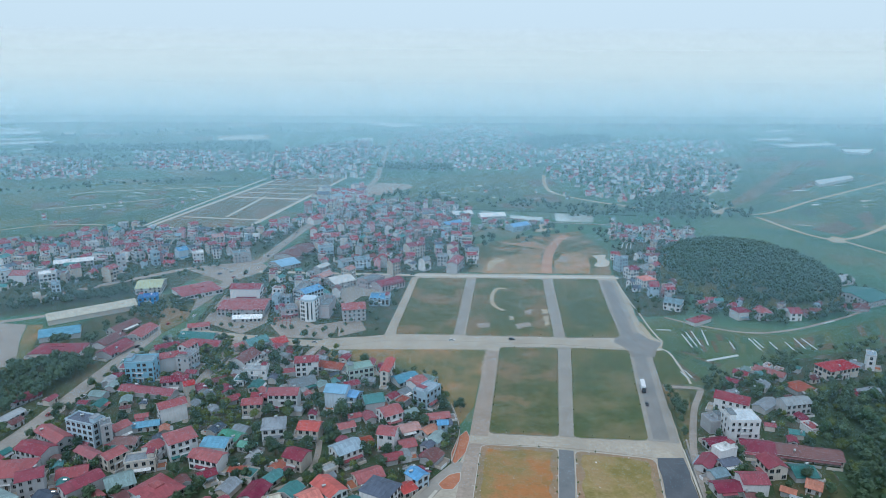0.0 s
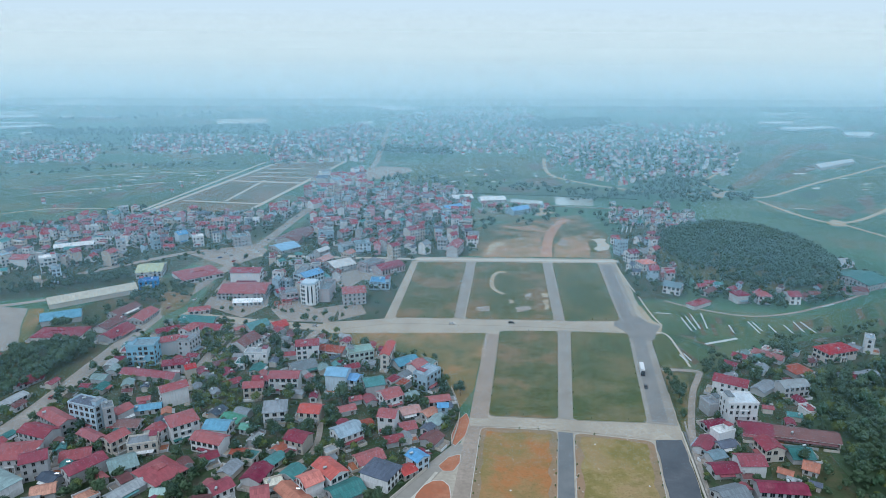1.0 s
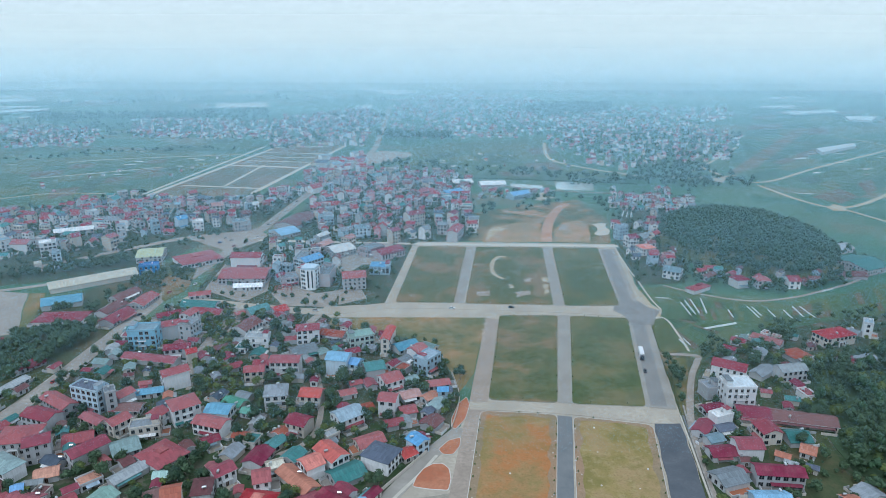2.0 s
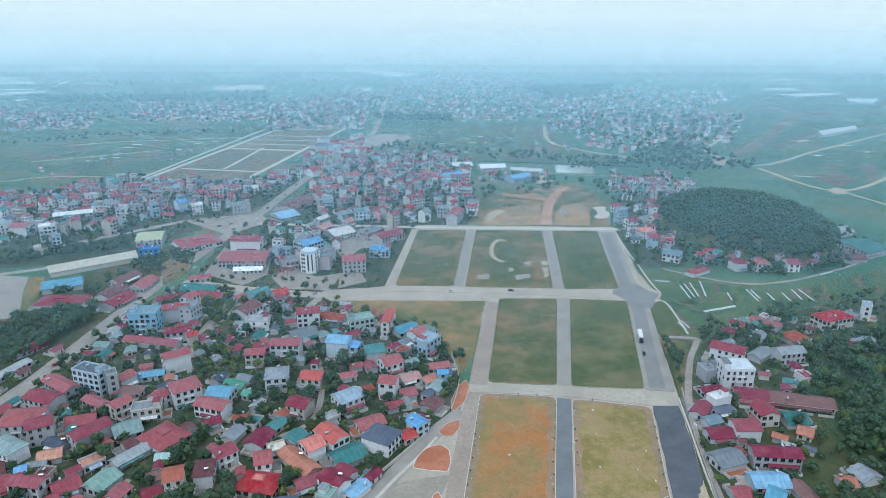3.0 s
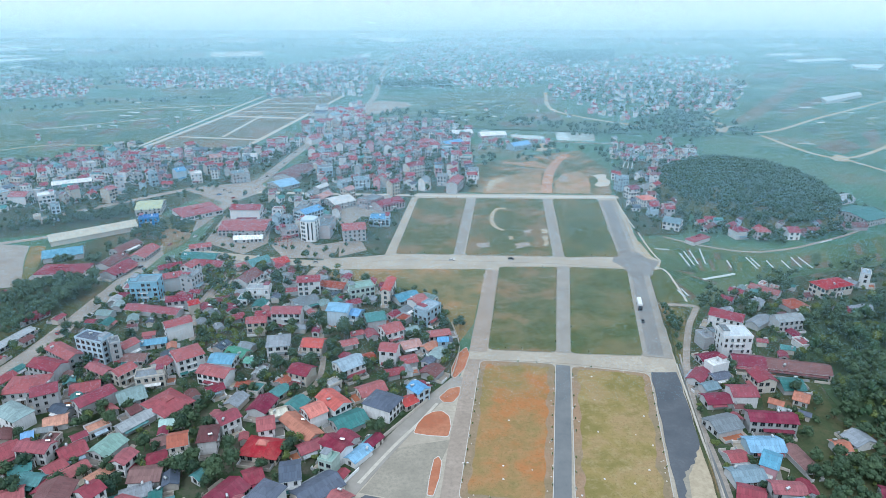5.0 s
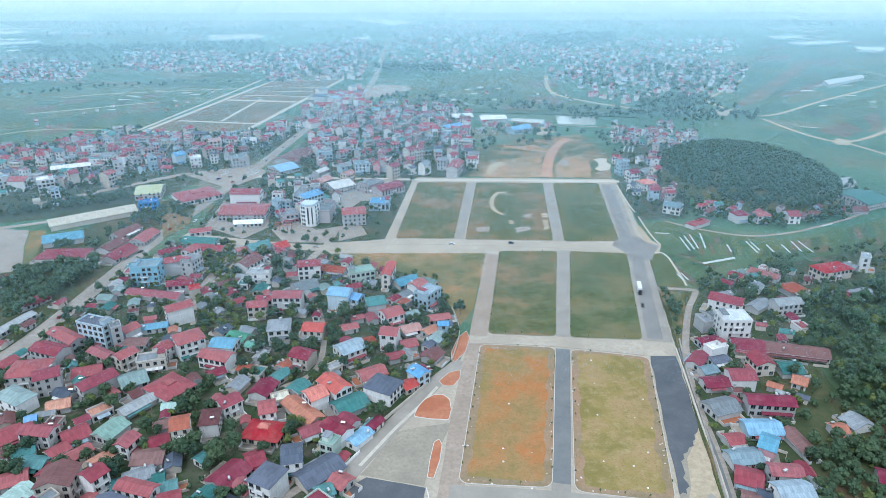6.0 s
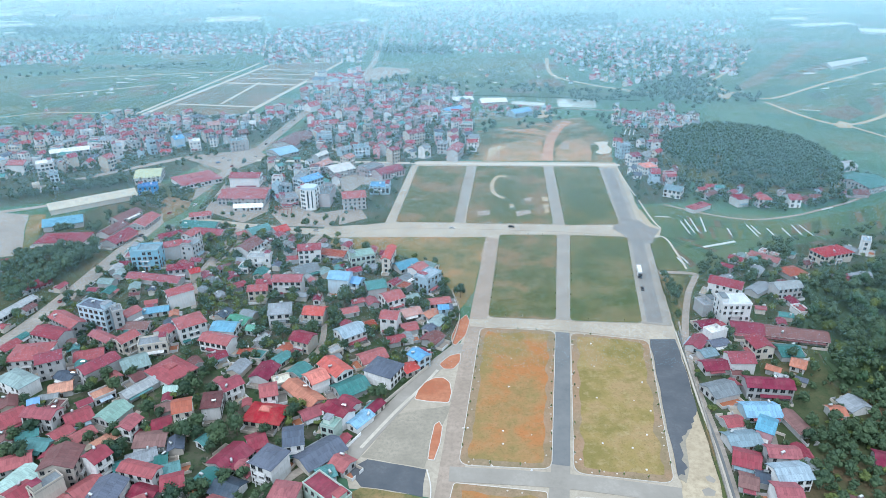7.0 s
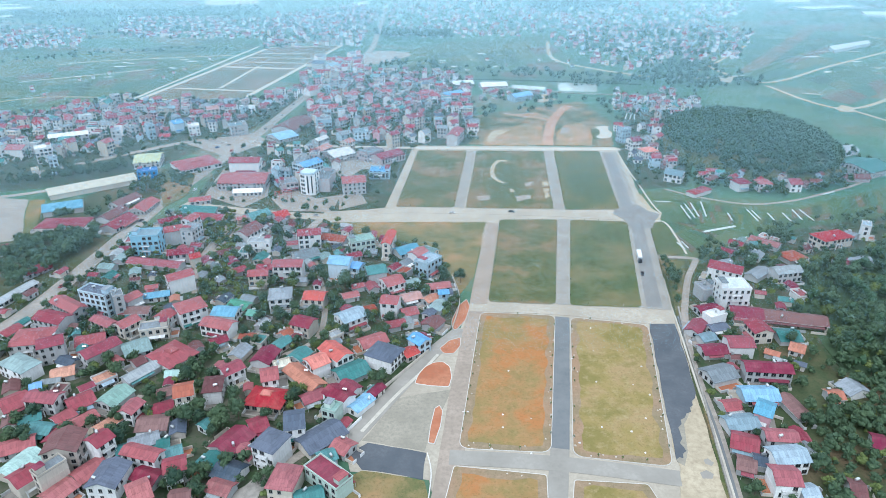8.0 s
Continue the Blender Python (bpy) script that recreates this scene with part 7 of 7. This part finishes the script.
heap(40.4, 199.0, 0)
heap(51.4, 195.2, 2)
heap(53.4, 196.7, 1)
heap(56.4, 189.6, 0)
heap(83.4, 210.9, 2)
heap(46.8, 229.5, 1)
heap(46.0, 224.1, 0)
heap(13.9, 260.6, 2)
heap(60.4, 253.0, 1)
heap(58.8, 244.2, 0)
heap(89.4, 226.2, 2)
heap(91.4, 246.7, 1)
heap(78.7, 459.9, 0)
heap(80.8, 487.0, 2)
heap(85.9, 497.5, 1)
heap(65.5, 487.1, 0)
heap(66.1, 462.4, 2)
heap(70.1, 437.5, 1)
heap(54.7, 460.1, 0)
heap(27.6, 448.8, 2)
heap(-11.6, 529.3, 1)
heap(-4.5, 541.4, 0)
heap(14.7, 437.9, 2)
heap(20.2, 431.4, 1)
heap(25.2, 435.6, 0)
heap(11.2, 429.4, 2)
heap(22.3, 424.2, 1)
bed(197.4, 695.4, 205.4, 718.6)
bed(201.8, 693.0, 209.4, 716.0)
bed(206.7, 693.1, 213.7, 716.1)
bed(175.0, 444.4, 173.7, 420.1)
bed(179.1, 447.7, 177.6, 422.1)
bed(184.0, 450.0, 181.1, 424.1)
bed(192.4, 452.2, 186.3, 424.1)
bed(203.9, 430.2, 201.8, 416.9)
bed(220.3, 436.5, 219.5, 415.8)
bed(223.2, 435.4, 222.8, 419.8)
bed(232.2, 430.0, 231.3, 415.7)
bed(258.3, 436.2, 258.4, 416.5)
bed(253.0, 436.2, 251.1, 417.6)
bed(174.8, 397.9, 199.5, 407.1, 2.5)
bed(159.0, 453.6, 169.6, 452.3, 1.0)
bed(151.6, 381.1, 153.3, 371.0)
bed(155.0, 382.8, 156.0, 372.6)
bed(243.1, 429.9, 242.2, 415.7)
bed(290.8, 466.7, 302.7, 472.7)
car(-181.7, 611.6, 80, "car_white")
car(-188.6, 593.1, 78, "car_dark")
car(-204.1, 600.5, 58, "car_silver")
car(-202.4, 544.5, 84, "car_dark")
car(-208.2, 462.0, 82, "car_red")
car(-195.1, 480.1, 84, "car_white")
car(-201.6, 365.0, 87, "car_blue")
car(-209.7, 345.2, 89, "car_white")
car(-176.1, 765.1, 83, "car_dark")
car(-178.2, 714.4, 86, "car_silver")
car(-183.3, 658.4, 85, "car_dark")
car(-196.1, 582.5, 78, "car_red")
car(-211.8, 608.1, 28, "car_white")
car(-212.6, 593.3, 51, "car_blue")
car(6.4, 431.5, -0, "car_white")
car(49.2, 433.4, -6, "car_dark")
car(-90.3, 427.0, -8, "car_silver")
car(-211.6, 418.6, 81, "car_dark")
car(-217.4, 324.4, 83, "car_red")
car(-156.6, 919.0, 85, "car_white")
car(-144.9, 1043.3, 80, "car_blue")
car(-136.1, 1123.4, 81, "car_white")
car(117.0, 337.5, -100, "car_dark")
lorry(120.4, 357.3, -100)
zebra(65.5, 308.9, -99, 6.0)
zebra(19.6, 309.1, -99, 8.0)
zebra(115.6, 307.4, -101, 13.0)
zebra(83.5, 416.7, -99, 6.0)
zebra(85.3, 445.0, -96, 6.0)
zebra(11.6, 448.9, -97, 6.0)
zebra(135.0, 439.2, -99, 12.0)
zebra(33.1, 407.3, -100, 8.0)

tree(-154.9, 248.1, 0, 1.26, 0)
tree(-147.0, 239.4, 3, 1.05, 77)
tree(-158.7, 239.4, 2, 1.05, 154)
tree(-90.7, 205.3, 1, 1.37, 231)
tree(-99.8, 208.1, 0, 1.16, 308)
tree(-84.5, 211.0, 3, 1.26, 25)
tree(-88.3, 273.7, 2, 1.26, 102)
tree(-82.4, 284.7, 1, 1.05, 179)
tree(-91.0, 264.1, 0, 1.05, 256)
tree(-54.7, 316.6, 3, 1.58, 333)
tree(-59.7, 303.5, 2, 1.47, 50)
tree(-46.4, 325.1, 1, 1.16, 127)
tree(-58.0, 267.9, 0, 1.05, 204)
tree(-63.7, 221.7, 3, 0.95, 281)
tree(-72.8, 210.4, 2, 1.16, 358)
tree(-168.2, 211.3, 1, 1.05, 75)
tree(-172.7, 207.3, 0, 1.16, 152)
tree(-169.7, 221.3, 3, 0.95, 229)
tree(-87.4, 169.1, 2, 1.37, 306)
tree(-89.1, 204.7, 1, 1.16, 23)
tree(-114.6, 244.2, 0, 1.16, 100)
tree(-114.4, 236.3, 3, 1.05, 177)
tree(-119.6, 242.0, 2, 0.95, 254)
tree(-39.0, 284.5, 1, 1.05, 331)
tree(-27.4, 284.5, 0, 1.05, 48)
tree(-125.5, 223.2, 3, 1.05, 125)
tree(-120.2, 221.9, 2, 0.95, 202)
tree(-133.4, 208.8, 1, 1.05, 279)
tree(-131.5, 199.8, 0, 1.16, 356)
tree(-126.3, 195.5, 3, 1.05, 73)
tree(-142.6, 206.4, 2, 1.05, 150)
tree(-101.6, 213.4, 1, 1.16, 227)
tree(-91.6, 200.2, 0, 1.05, 304)
tree(-88.7, 221.2, 3, 1.05, 21)
tree(-98.8, 270.9, 2, 1.16, 98)
tree(-94.0, 284.8, 1, 1.05, 175)
tree(-71.2, 264.6, 0, 0.95, 252)
tree(-69.6, 285.4, 3, 0.95, 329)
tree(-1.5, 337.6, 2, 1.05, 46)
tree(9.8, 327.6, 1, 1.16, 123)
tree(1.6, 296.4, 0, 0.95, 200)
tree(-72.1, 334.4, 3, 1.05, 277)
tree(-75.8, 327.5, 2, 1.05, 354)
tree(-85.7, 328.4, 1, 0.95, 71)
tree(-101.8, 372.1, 0, 1.16, 148)
tree(-109.3, 389.6, 3, 1.16, 225)
tree(-100.7, 384.1, 2, 1.26, 302)
tree(-97.5, 404.5, 1, 1.05, 19)
tree(-121.1, 406.8, 0, 0.84, 96)
tree(-120.3, 360.9, 3, 1.05, 173)
tree(-130.7, 349.3, 2, 1.05, 250)
tree(-131.3, 334.7, 1, 1.05, 327)
tree(-133.9, 317.8, 0, 1.05, 44)
tree(-149.0, 200.9, 3, 0.95, 121)
tree(-170.7, 198.4, 2, 1.16, 198)
tree(-164.2, 196.7, 1, 1.16, 275)
tree(-111.8, 209.2, 0, 0.95, 352)
tree(-104.1, 207.6, 3, 1.26, 69)
tree(-67.6, 175.8, 2, 0.84, 146)
tree(-80.9, 183.3, 1, 1.05, 223)
tree(-91.6, 178.2, 0, 1.26, 300)
tree(-96.0, 173.2, 3, 1.16, 17)
tree(140.8, 190.0, 2, 1.05, 94)
tree(138.0, 180.7, 1, 1.16, 171)
tree(110.7, 170.3, 0, 1.05, 248)
tree(157.5, 207.2, 3, 1.16, 325)
tree(166.2, 212.4, 2, 1.16, 42)
tree(169.6, 206.6, 1, 1.26, 119)
tree(146.4, 205.5, 0, 1.16, 196)
tree(167.9, 263.6, 3, 0.95, 273)
tree(176.5, 244.4, 2, 1.05, 350)
tree(130.7, 322.2, 1, 1.16, 67)
tree(131.1, 333.3, 0, 1.05, 144)
grove([(-166.2, 164.0), (-237.2, 271.5), (-233.4, 292.7), (-215.3, 383.3), (-187.7, 452.6), (-83.9, 424.9), (-54.6, 395.7), (-5.2, 373.6), (9.5, 315.4), (4.2, 270.4), (-40.6, 192.4), (-44.3, 163.6)], 210, 1, 0.55, 1.05, 0.9, (0, 1, 2, 3, 4, 5))
grove([(-166.2, 164.0), (-237.2, 271.5), (-233.4, 292.7), (-215.3, 383.3), (-187.7, 452.6), (-83.9, 424.9), (-54.6, 395.7), (-5.2, 373.6), (9.5, 315.4), (4.2, 270.4), (-40.6, 192.4), (-44.3, 163.6)], 260, 21, 0.45, 0.95, 0.6, (0, 1, 2, 3, 4, 5), True)
grove([(-268.2, 355.8), (-274.7, 386.5), (-252.2, 391.1), (-230.5, 399.2), (-224.5, 383.6), (-231.6, 358.8), (-234.3, 337.6), (-239.0, 325.5), (-244.8, 313.4), (-257.9, 330.1)], 120, 2, 0.7, 1.3, 0.1, (0, 1, 2, 3), True)
grove([(-252.1, 430.4), (-246.1, 470.8), (-239.7, 478.0), (-232.3, 464.5), (-244.2, 441.8), (-244.4, 415.0)], 16, 22, 0.7, 1.1, 0.3, (0, 1, 2, 3), True)
grove([(-274.0, 424.0), (-262.0, 425.0), (-262.0, 417.0), (-273.0, 416.0)], 5, 23, 0.9, 1.3, -2.0, (1, 3), True)
grove([(-138.8, 316.2), (-149.0, 350.8), (-138.9, 374.4), (-121.5, 350.6), (-111.1, 312.9), (-123.9, 303.8)], 90, 3, 0.4, 0.7, 0.3, (4, 5), True)
grove([(193.7, 290.7), (206.4, 341.4), (298.3, 380.2), (205.0, 235.0), (182.0, 243.0)], 60, 4, 0.8, 1.3, 0.6, (0, 1, 2, 3, 5, 4))
grove([(193.7, 290.7), (206.4, 341.4), (298.3, 380.2), (205.0, 235.0), (182.0, 243.0)], 230, 24, 0.6, 1.3, 0.3, (0, 1, 2, 3, 0, 5, 6), True)
grove([(182.0, 243.0), (205.0, 235.0), (159.3, 163.0), (132.0, 163.1), (150.0, 205.9)], 200, 26, 0.35, 0.95, 0.3, (0, 2, 4, 3, 3, 1), True)
grove([(153.8, 349.1), (203.5, 389.6), (239.9, 380.6), (128.1, 163.1), (102.7, 163.2), (116.4, 251.0)], 30, 5, 0.5, 0.9, 0.8, (0, 1, 2, 3, 4, 5))
grove([(155.5, 349.1), (209.4, 403.3), (288.3, 427.5), (335.1, 437.8), (292.9, 371.8), (193.7, 290.7), (128.1, 163.1), (104.6, 163.2), (120.4, 251.0)], 140, 25, 0.5, 0.9, 0.5, (0, 1, 2, 3, 5), True)
grove([(-372.8, 490.4), (-260.4, 523.9), (-214.3, 625.5), (-185.0, 690.1), (-169.6, 881.1), (-241.2, 783.2), (-398.8, 785.0), (-503.7, 693.4)], 620, 6, 0.5, 1.0, -0.6, (0, 1, 2, 3), True)
grove([(-167.2, 615.3), (-150.6, 960.1), (-52.2, 958.7), (36.4, 916.4), (35.7, 603.9), (-26.2, 595.3)], 560, 7, 0.5, 1.0, -0.6, (0, 1, 2, 3), True)
grove([(162.2, 590.0), (182.3, 686.4), (223.0, 735.9), (282.6, 722.2), (193.3, 486.1), (153.5, 480.1)], 60, 8, 0.6, 1.0, 0.4, (0, 1, 2, 3), True)
grove([(-187.7, 452.6), (-195.4, 546.0), (-183.8, 615.5), (-26.3, 598.9), (-39.0, 440.4), (-84.3, 426.9)], 90, 9, 0.5, 0.9, 0.3, (0, 1, 2, 3), True)
grove([(191.1, 486.2), (263.0, 458.6), (320.6, 485.2), (339.0, 526.5), (204.9, 527.5)], 170, 10, 0.5, 0.9, 0.3, (0, 1, 2, 3), True)
grove([(155.5, 361.9), (171.0, 378.8), (190.0, 367.5), (222.0, 400.0), (240.0, 404.0), (234.0, 388.0), (193.0, 356.0), (178.0, 335.0), (158.0, 349.0)], 70, 27, 0.5, 0.95, 0.2, (0, 1, 2, 3), True)
grove([(133.4, 352.9), (143.1, 352.9), (128.5, 302.6), (125.1, 302.6)], 14, 11, 0.5, 0.8, 0.5, (0, 1, 2, 3), True)
grove([(40.1, 687.8), (54.5, 826.4), (149.1, 793.7), (200.6, 749.7), (179.3, 686.4), (164.0, 764.1), (91.4, 711.6)], 45, 12, 0.7, 1.1, 0.5, (6, 7), True)
grove([(-120.2, 981.5), (-74.6, 1052.3), (63.7, 978.9), (236.8, 933.8), (296.7, 823.4), (232.2, 871.0), (68.7, 920.8), (-52.2, 958.7)], 110, 13, 0.7, 1.2, 0.5, (6, 7), True)
grove([(-1101.8, 1760.3), (-495.6, 1887.4), (-445.0, 1689.8), (-995.9, 1586.7)], 320, 14, 1.0, 1.6, 0.5, (6, 7), True)
grove([(225.3, 1792.6), (459.0, 1798.3), (550.9, 2168.1), (262.4, 2095.7)], 320, 15, 1.0, 1.6, 0.5, (6, 7), True)
grove([(-132.3, 1327.6), (17.7, 1296.9), (18.6, 1365.6), (-139.2, 1399.6)], 180, 16, 1.0, 1.4, 0.5, (6, 7), True)
grove([(-860.1, 1163.5), (-647.6, 1216.0), (-355.5, 1340.9), (-445.0, 1689.8), (-1101.5, 1503.1)], 150, 17, 0.8, 1.3, 0.5, (6, 7), True)
grove([(-110.6, 1345.4), (206.7, 1351.3), (381.9, 1044.6), (621.9, 1358.9), (646.9, 1802.8), (313.8, 2206.0), (-159.2, 2192.0)], 200, 18, 0.8, 1.3, 0.5, (6, 7), True)
grove([(363.5, 1044.4), (399.8, 1018.7), (428.1, 885.0), (402.7, 829.6), (312.6, 846.2), (247.1, 882.8)], 120, 19, 0.8, 1.3, 0.5, (6, 7), True)
grove([(-368.6, 500.9), (-334.9, 515.4), (-280.0, 552.7), (-268.4, 528.9), (-314.1, 500.7), (-356.6, 485.4)], 110, 41, 0.5, 0.9, 0.2, (0, 1, 2, 3), True)
grove([(-248.0, 489.4), (-228.8, 516.5), (-202.9, 554.0), (-198.3, 470.3), (-233.3, 470.5)], 60, 42, 0.5, 0.9, 0.2, (0, 1, 2, 3), True)
grove([(-172.6, 593.0), (-129.9, 592.6), (-119.9, 515.6), (-141.7, 488.6)], 60, 43, 0.5, 0.9, 0.2, (0, 1, 2, 3), True)
grove([(-176.3, 425.5), (-147.6, 430.5), (-128.1, 374.3), (-149.0, 350.8)], 70, 44, 0.45, 0.8, 0.2, (4, 5), True)
grove([(-299.0, 1120.9), (-169.0, 1344.3), (-145.5, 1783.6), (-268.5, 1893.3), (-421.7, 1599.3)], 200, 45, 0.8, 1.4, 0.5, (6, 7), True)
grove([(192.1, 1252.6), (275.8, 959.1), (465.1, 1045.8), (621.9, 1358.9), (411.3, 1501.6)], 160, 46, 0.8, 1.4, 0.5, (6, 7), True)
grove([(214.9, 824.4), (313.9, 791.7), (275.2, 697.3), (191.1, 710.5)], 90, 51, 0.5, 0.9, 0.2, (0, 1, 2, 6), True)
grove([(187.0, 290.7), (206.4, 341.4), (298.3, 380.2), (159.3, 163.0), (132.0, 163.1), (157.9, 225.9)], 170, 61, 0.25, 0.5, 0.1, (0, 1, 4, 5), True)
grove([(-166.2, 164.0), (-237.2, 271.5), (-233.4, 292.7), (-215.3, 383.3), (-187.7, 452.6), (-83.9, 424.9), (-54.6, 395.7), (-5.2, 373.6), (9.5, 315.4), (4.2, 270.4), (-40.6, 192.4), (-44.3, 163.6)], 220, 62, 0.25, 0.45, 0.1, (0, 1, 2, 3, 5), True)
grove([(-763.8, 1028.1), (-587.6, 1148.1), (-371.5, 1199.1), (-359.4, 1158.3), (-566.2, 1104.5), (-735.2, 987.9)], 60, 63, 0.6, 1.0, 0.3, (6, 7), True)
grove([(-440.6, 753.5), (-375.3, 807.1), (-368.1, 790.9), (-427.7, 742.2)], 30, 64, 0.6, 1.0, 0.3, (6, 7), True)
grove([(263.8, 915.3), (418.9, 1045.1), (404.9, 1008.6), (268.4, 875.3)], 40, 65, 0.5, 0.9, 0.3, (6, 7), True)
grove([(-1270.7, 2158.9), (-649.1, 2485.9), (-48.7, 2315.1), (-46.2, 2195.3), (-594.6, 2273.2), (-1187.7, 2014.9)], 150, 71, 1.0, 1.6, 0.3, (6, 7), True)
grove([(483.0, 2616.6), (1210.0, 2742.3), (1645.2, 2448.2), (1557.4, 2314.9), (1111.8, 2515.9), (450.5, 2437.0)], 150, 72, 1.0, 1.6, 0.3, (6, 7), True)
grove([(-879.4, 1190.7), (-658.9, 1238.0), (-878.3, 1679.8), (-1221.5, 1671.9)], 150, 81, 0.5, 1.0, 0.1, (6, 7), True)
grove([(-625.6, 1318.7), (-151.8, 1202.7), (-157.0, 1738.8), (-768.0, 1629.4)], 160, 82, 0.5, 1.0, 0.1, (6, 7), True)
grove([(-109.2, 1328.1), (204.1, 1333.8), (465.1, 1045.8), (621.9, 1358.9), (631.1, 1757.5), (330.6, 2327.0), (-167.7, 2311.4)], 220, 83, 0.5, 1.0, 0.1, (6, 7), True)
grove([(198.8, 511.3), (269.6, 725.8), (272.0, 687.7), (218.0, 518.6), (338.1, 511.7), (393.4, 566.2), (375.7, 526.3), (311.7, 482.0), (201.6, 486.9)], 70, 91, 0.5, 0.9, 0.2, (0, 1, 2, 3), True)
grove([(313.3, 1072.2), (438.8, 1162.5), (325.4, 815.3), (275.3, 783.2), (273.3, 927.2)], 60, 92, 0.6, 1.0, 0.2, (6, 7), True)
grove([(172.1, 906.1), (256.5, 894.5), (244.4, 849.4), (163.2, 856.3)], 40, 93, 0.5, 0.9, 0.2, (6, 7), True)


# ---- the wooded hill ----
HX, HY, HA, HB, HH = 283.0, 588.0, 75.0, 102.0, 24.0


def hill_height(x, y):
    d = ((x - HX) / HA) ** 2 + ((y - HY) / HB) ** 2
    return 0.0 if d >= 1 else HH * (1 - d) ** 0.6 * (0.9 + 0.2 * noise.noise((x * 0.02, y * 0.02, 5)))


v, f, k = [], [], 40
for j in range(k + 1):
    for i in range(k + 1):
        x, y = HX + HA * 1.05 * (2 * i / k - 1), HY + HB * 1.05 * (2 * j / k - 1)
        v.append((x, y, hill_height(x, y) - 0.05))
        if i < k and j < k:
            q = j * (k + 1) + i
            f.append((q, q + 1, q + k + 2, q + k + 1))
tagged(new("hill_ground", mesh_of("hill_ground", v, f, ["grass_green"])), kind="structure")
grove([(HX + HA * 0.97 * math.cos(i * 0.3142), HY + HB * 0.97 * math.sin(i * 0.3142)) for i in range(20)], 2300, 77, 0.45, 1.0, -1.0, (6, 7, 6, 7, 1), True, hill_height)

grove([(HX + HA * 1.25 * math.cos(i * 0.3142), HY + HB * 1.2 * math.sin(i * 0.3142)) for i in range(20)], 260, 78, 0.5, 1.0, 0.2, (0, 1, 2, 6, 7), True, hill_height)

# woods and the trees past those that stand alone, joined
parts_v, parts_f, k = {}, {}, {}
for x, y, z, kind, s, turn in MASS:
    me = (LITE[kind] if kind < 6 else TREES[kind])[1]
    mat = me.materials[0].name
    co = np.empty(len(me.vertices) * 3)
    me.vertices.foreach_get("co", co)
    co = co.reshape(-1, 3) * s
    ca, sa = math.cos(radians(turn)), math.sin(radians(turn))
    co = np.c_[co[:, 0] * ca - co[:, 1] * sa + x, co[:, 0] * sa + co[:, 1] * ca + y, co[:, 2] + z]
    base = k.get(mat, 0)
    parts_v.setdefault(mat, []).append(co)
    parts_f.setdefault(mat, []).extend([tuple(i + base for i in p.vertices) for p in me.polygons])
    k[mat] = base + len(co)
for mat in parts_v:
    ob = new("woods", mesh_of("woods", np.concatenate(parts_v[mat]).tolist(), parts_f[mat], [mat]))
    tagged(ob, "dense dark green woods and distant tree crowns", "woods", kind="stuff")
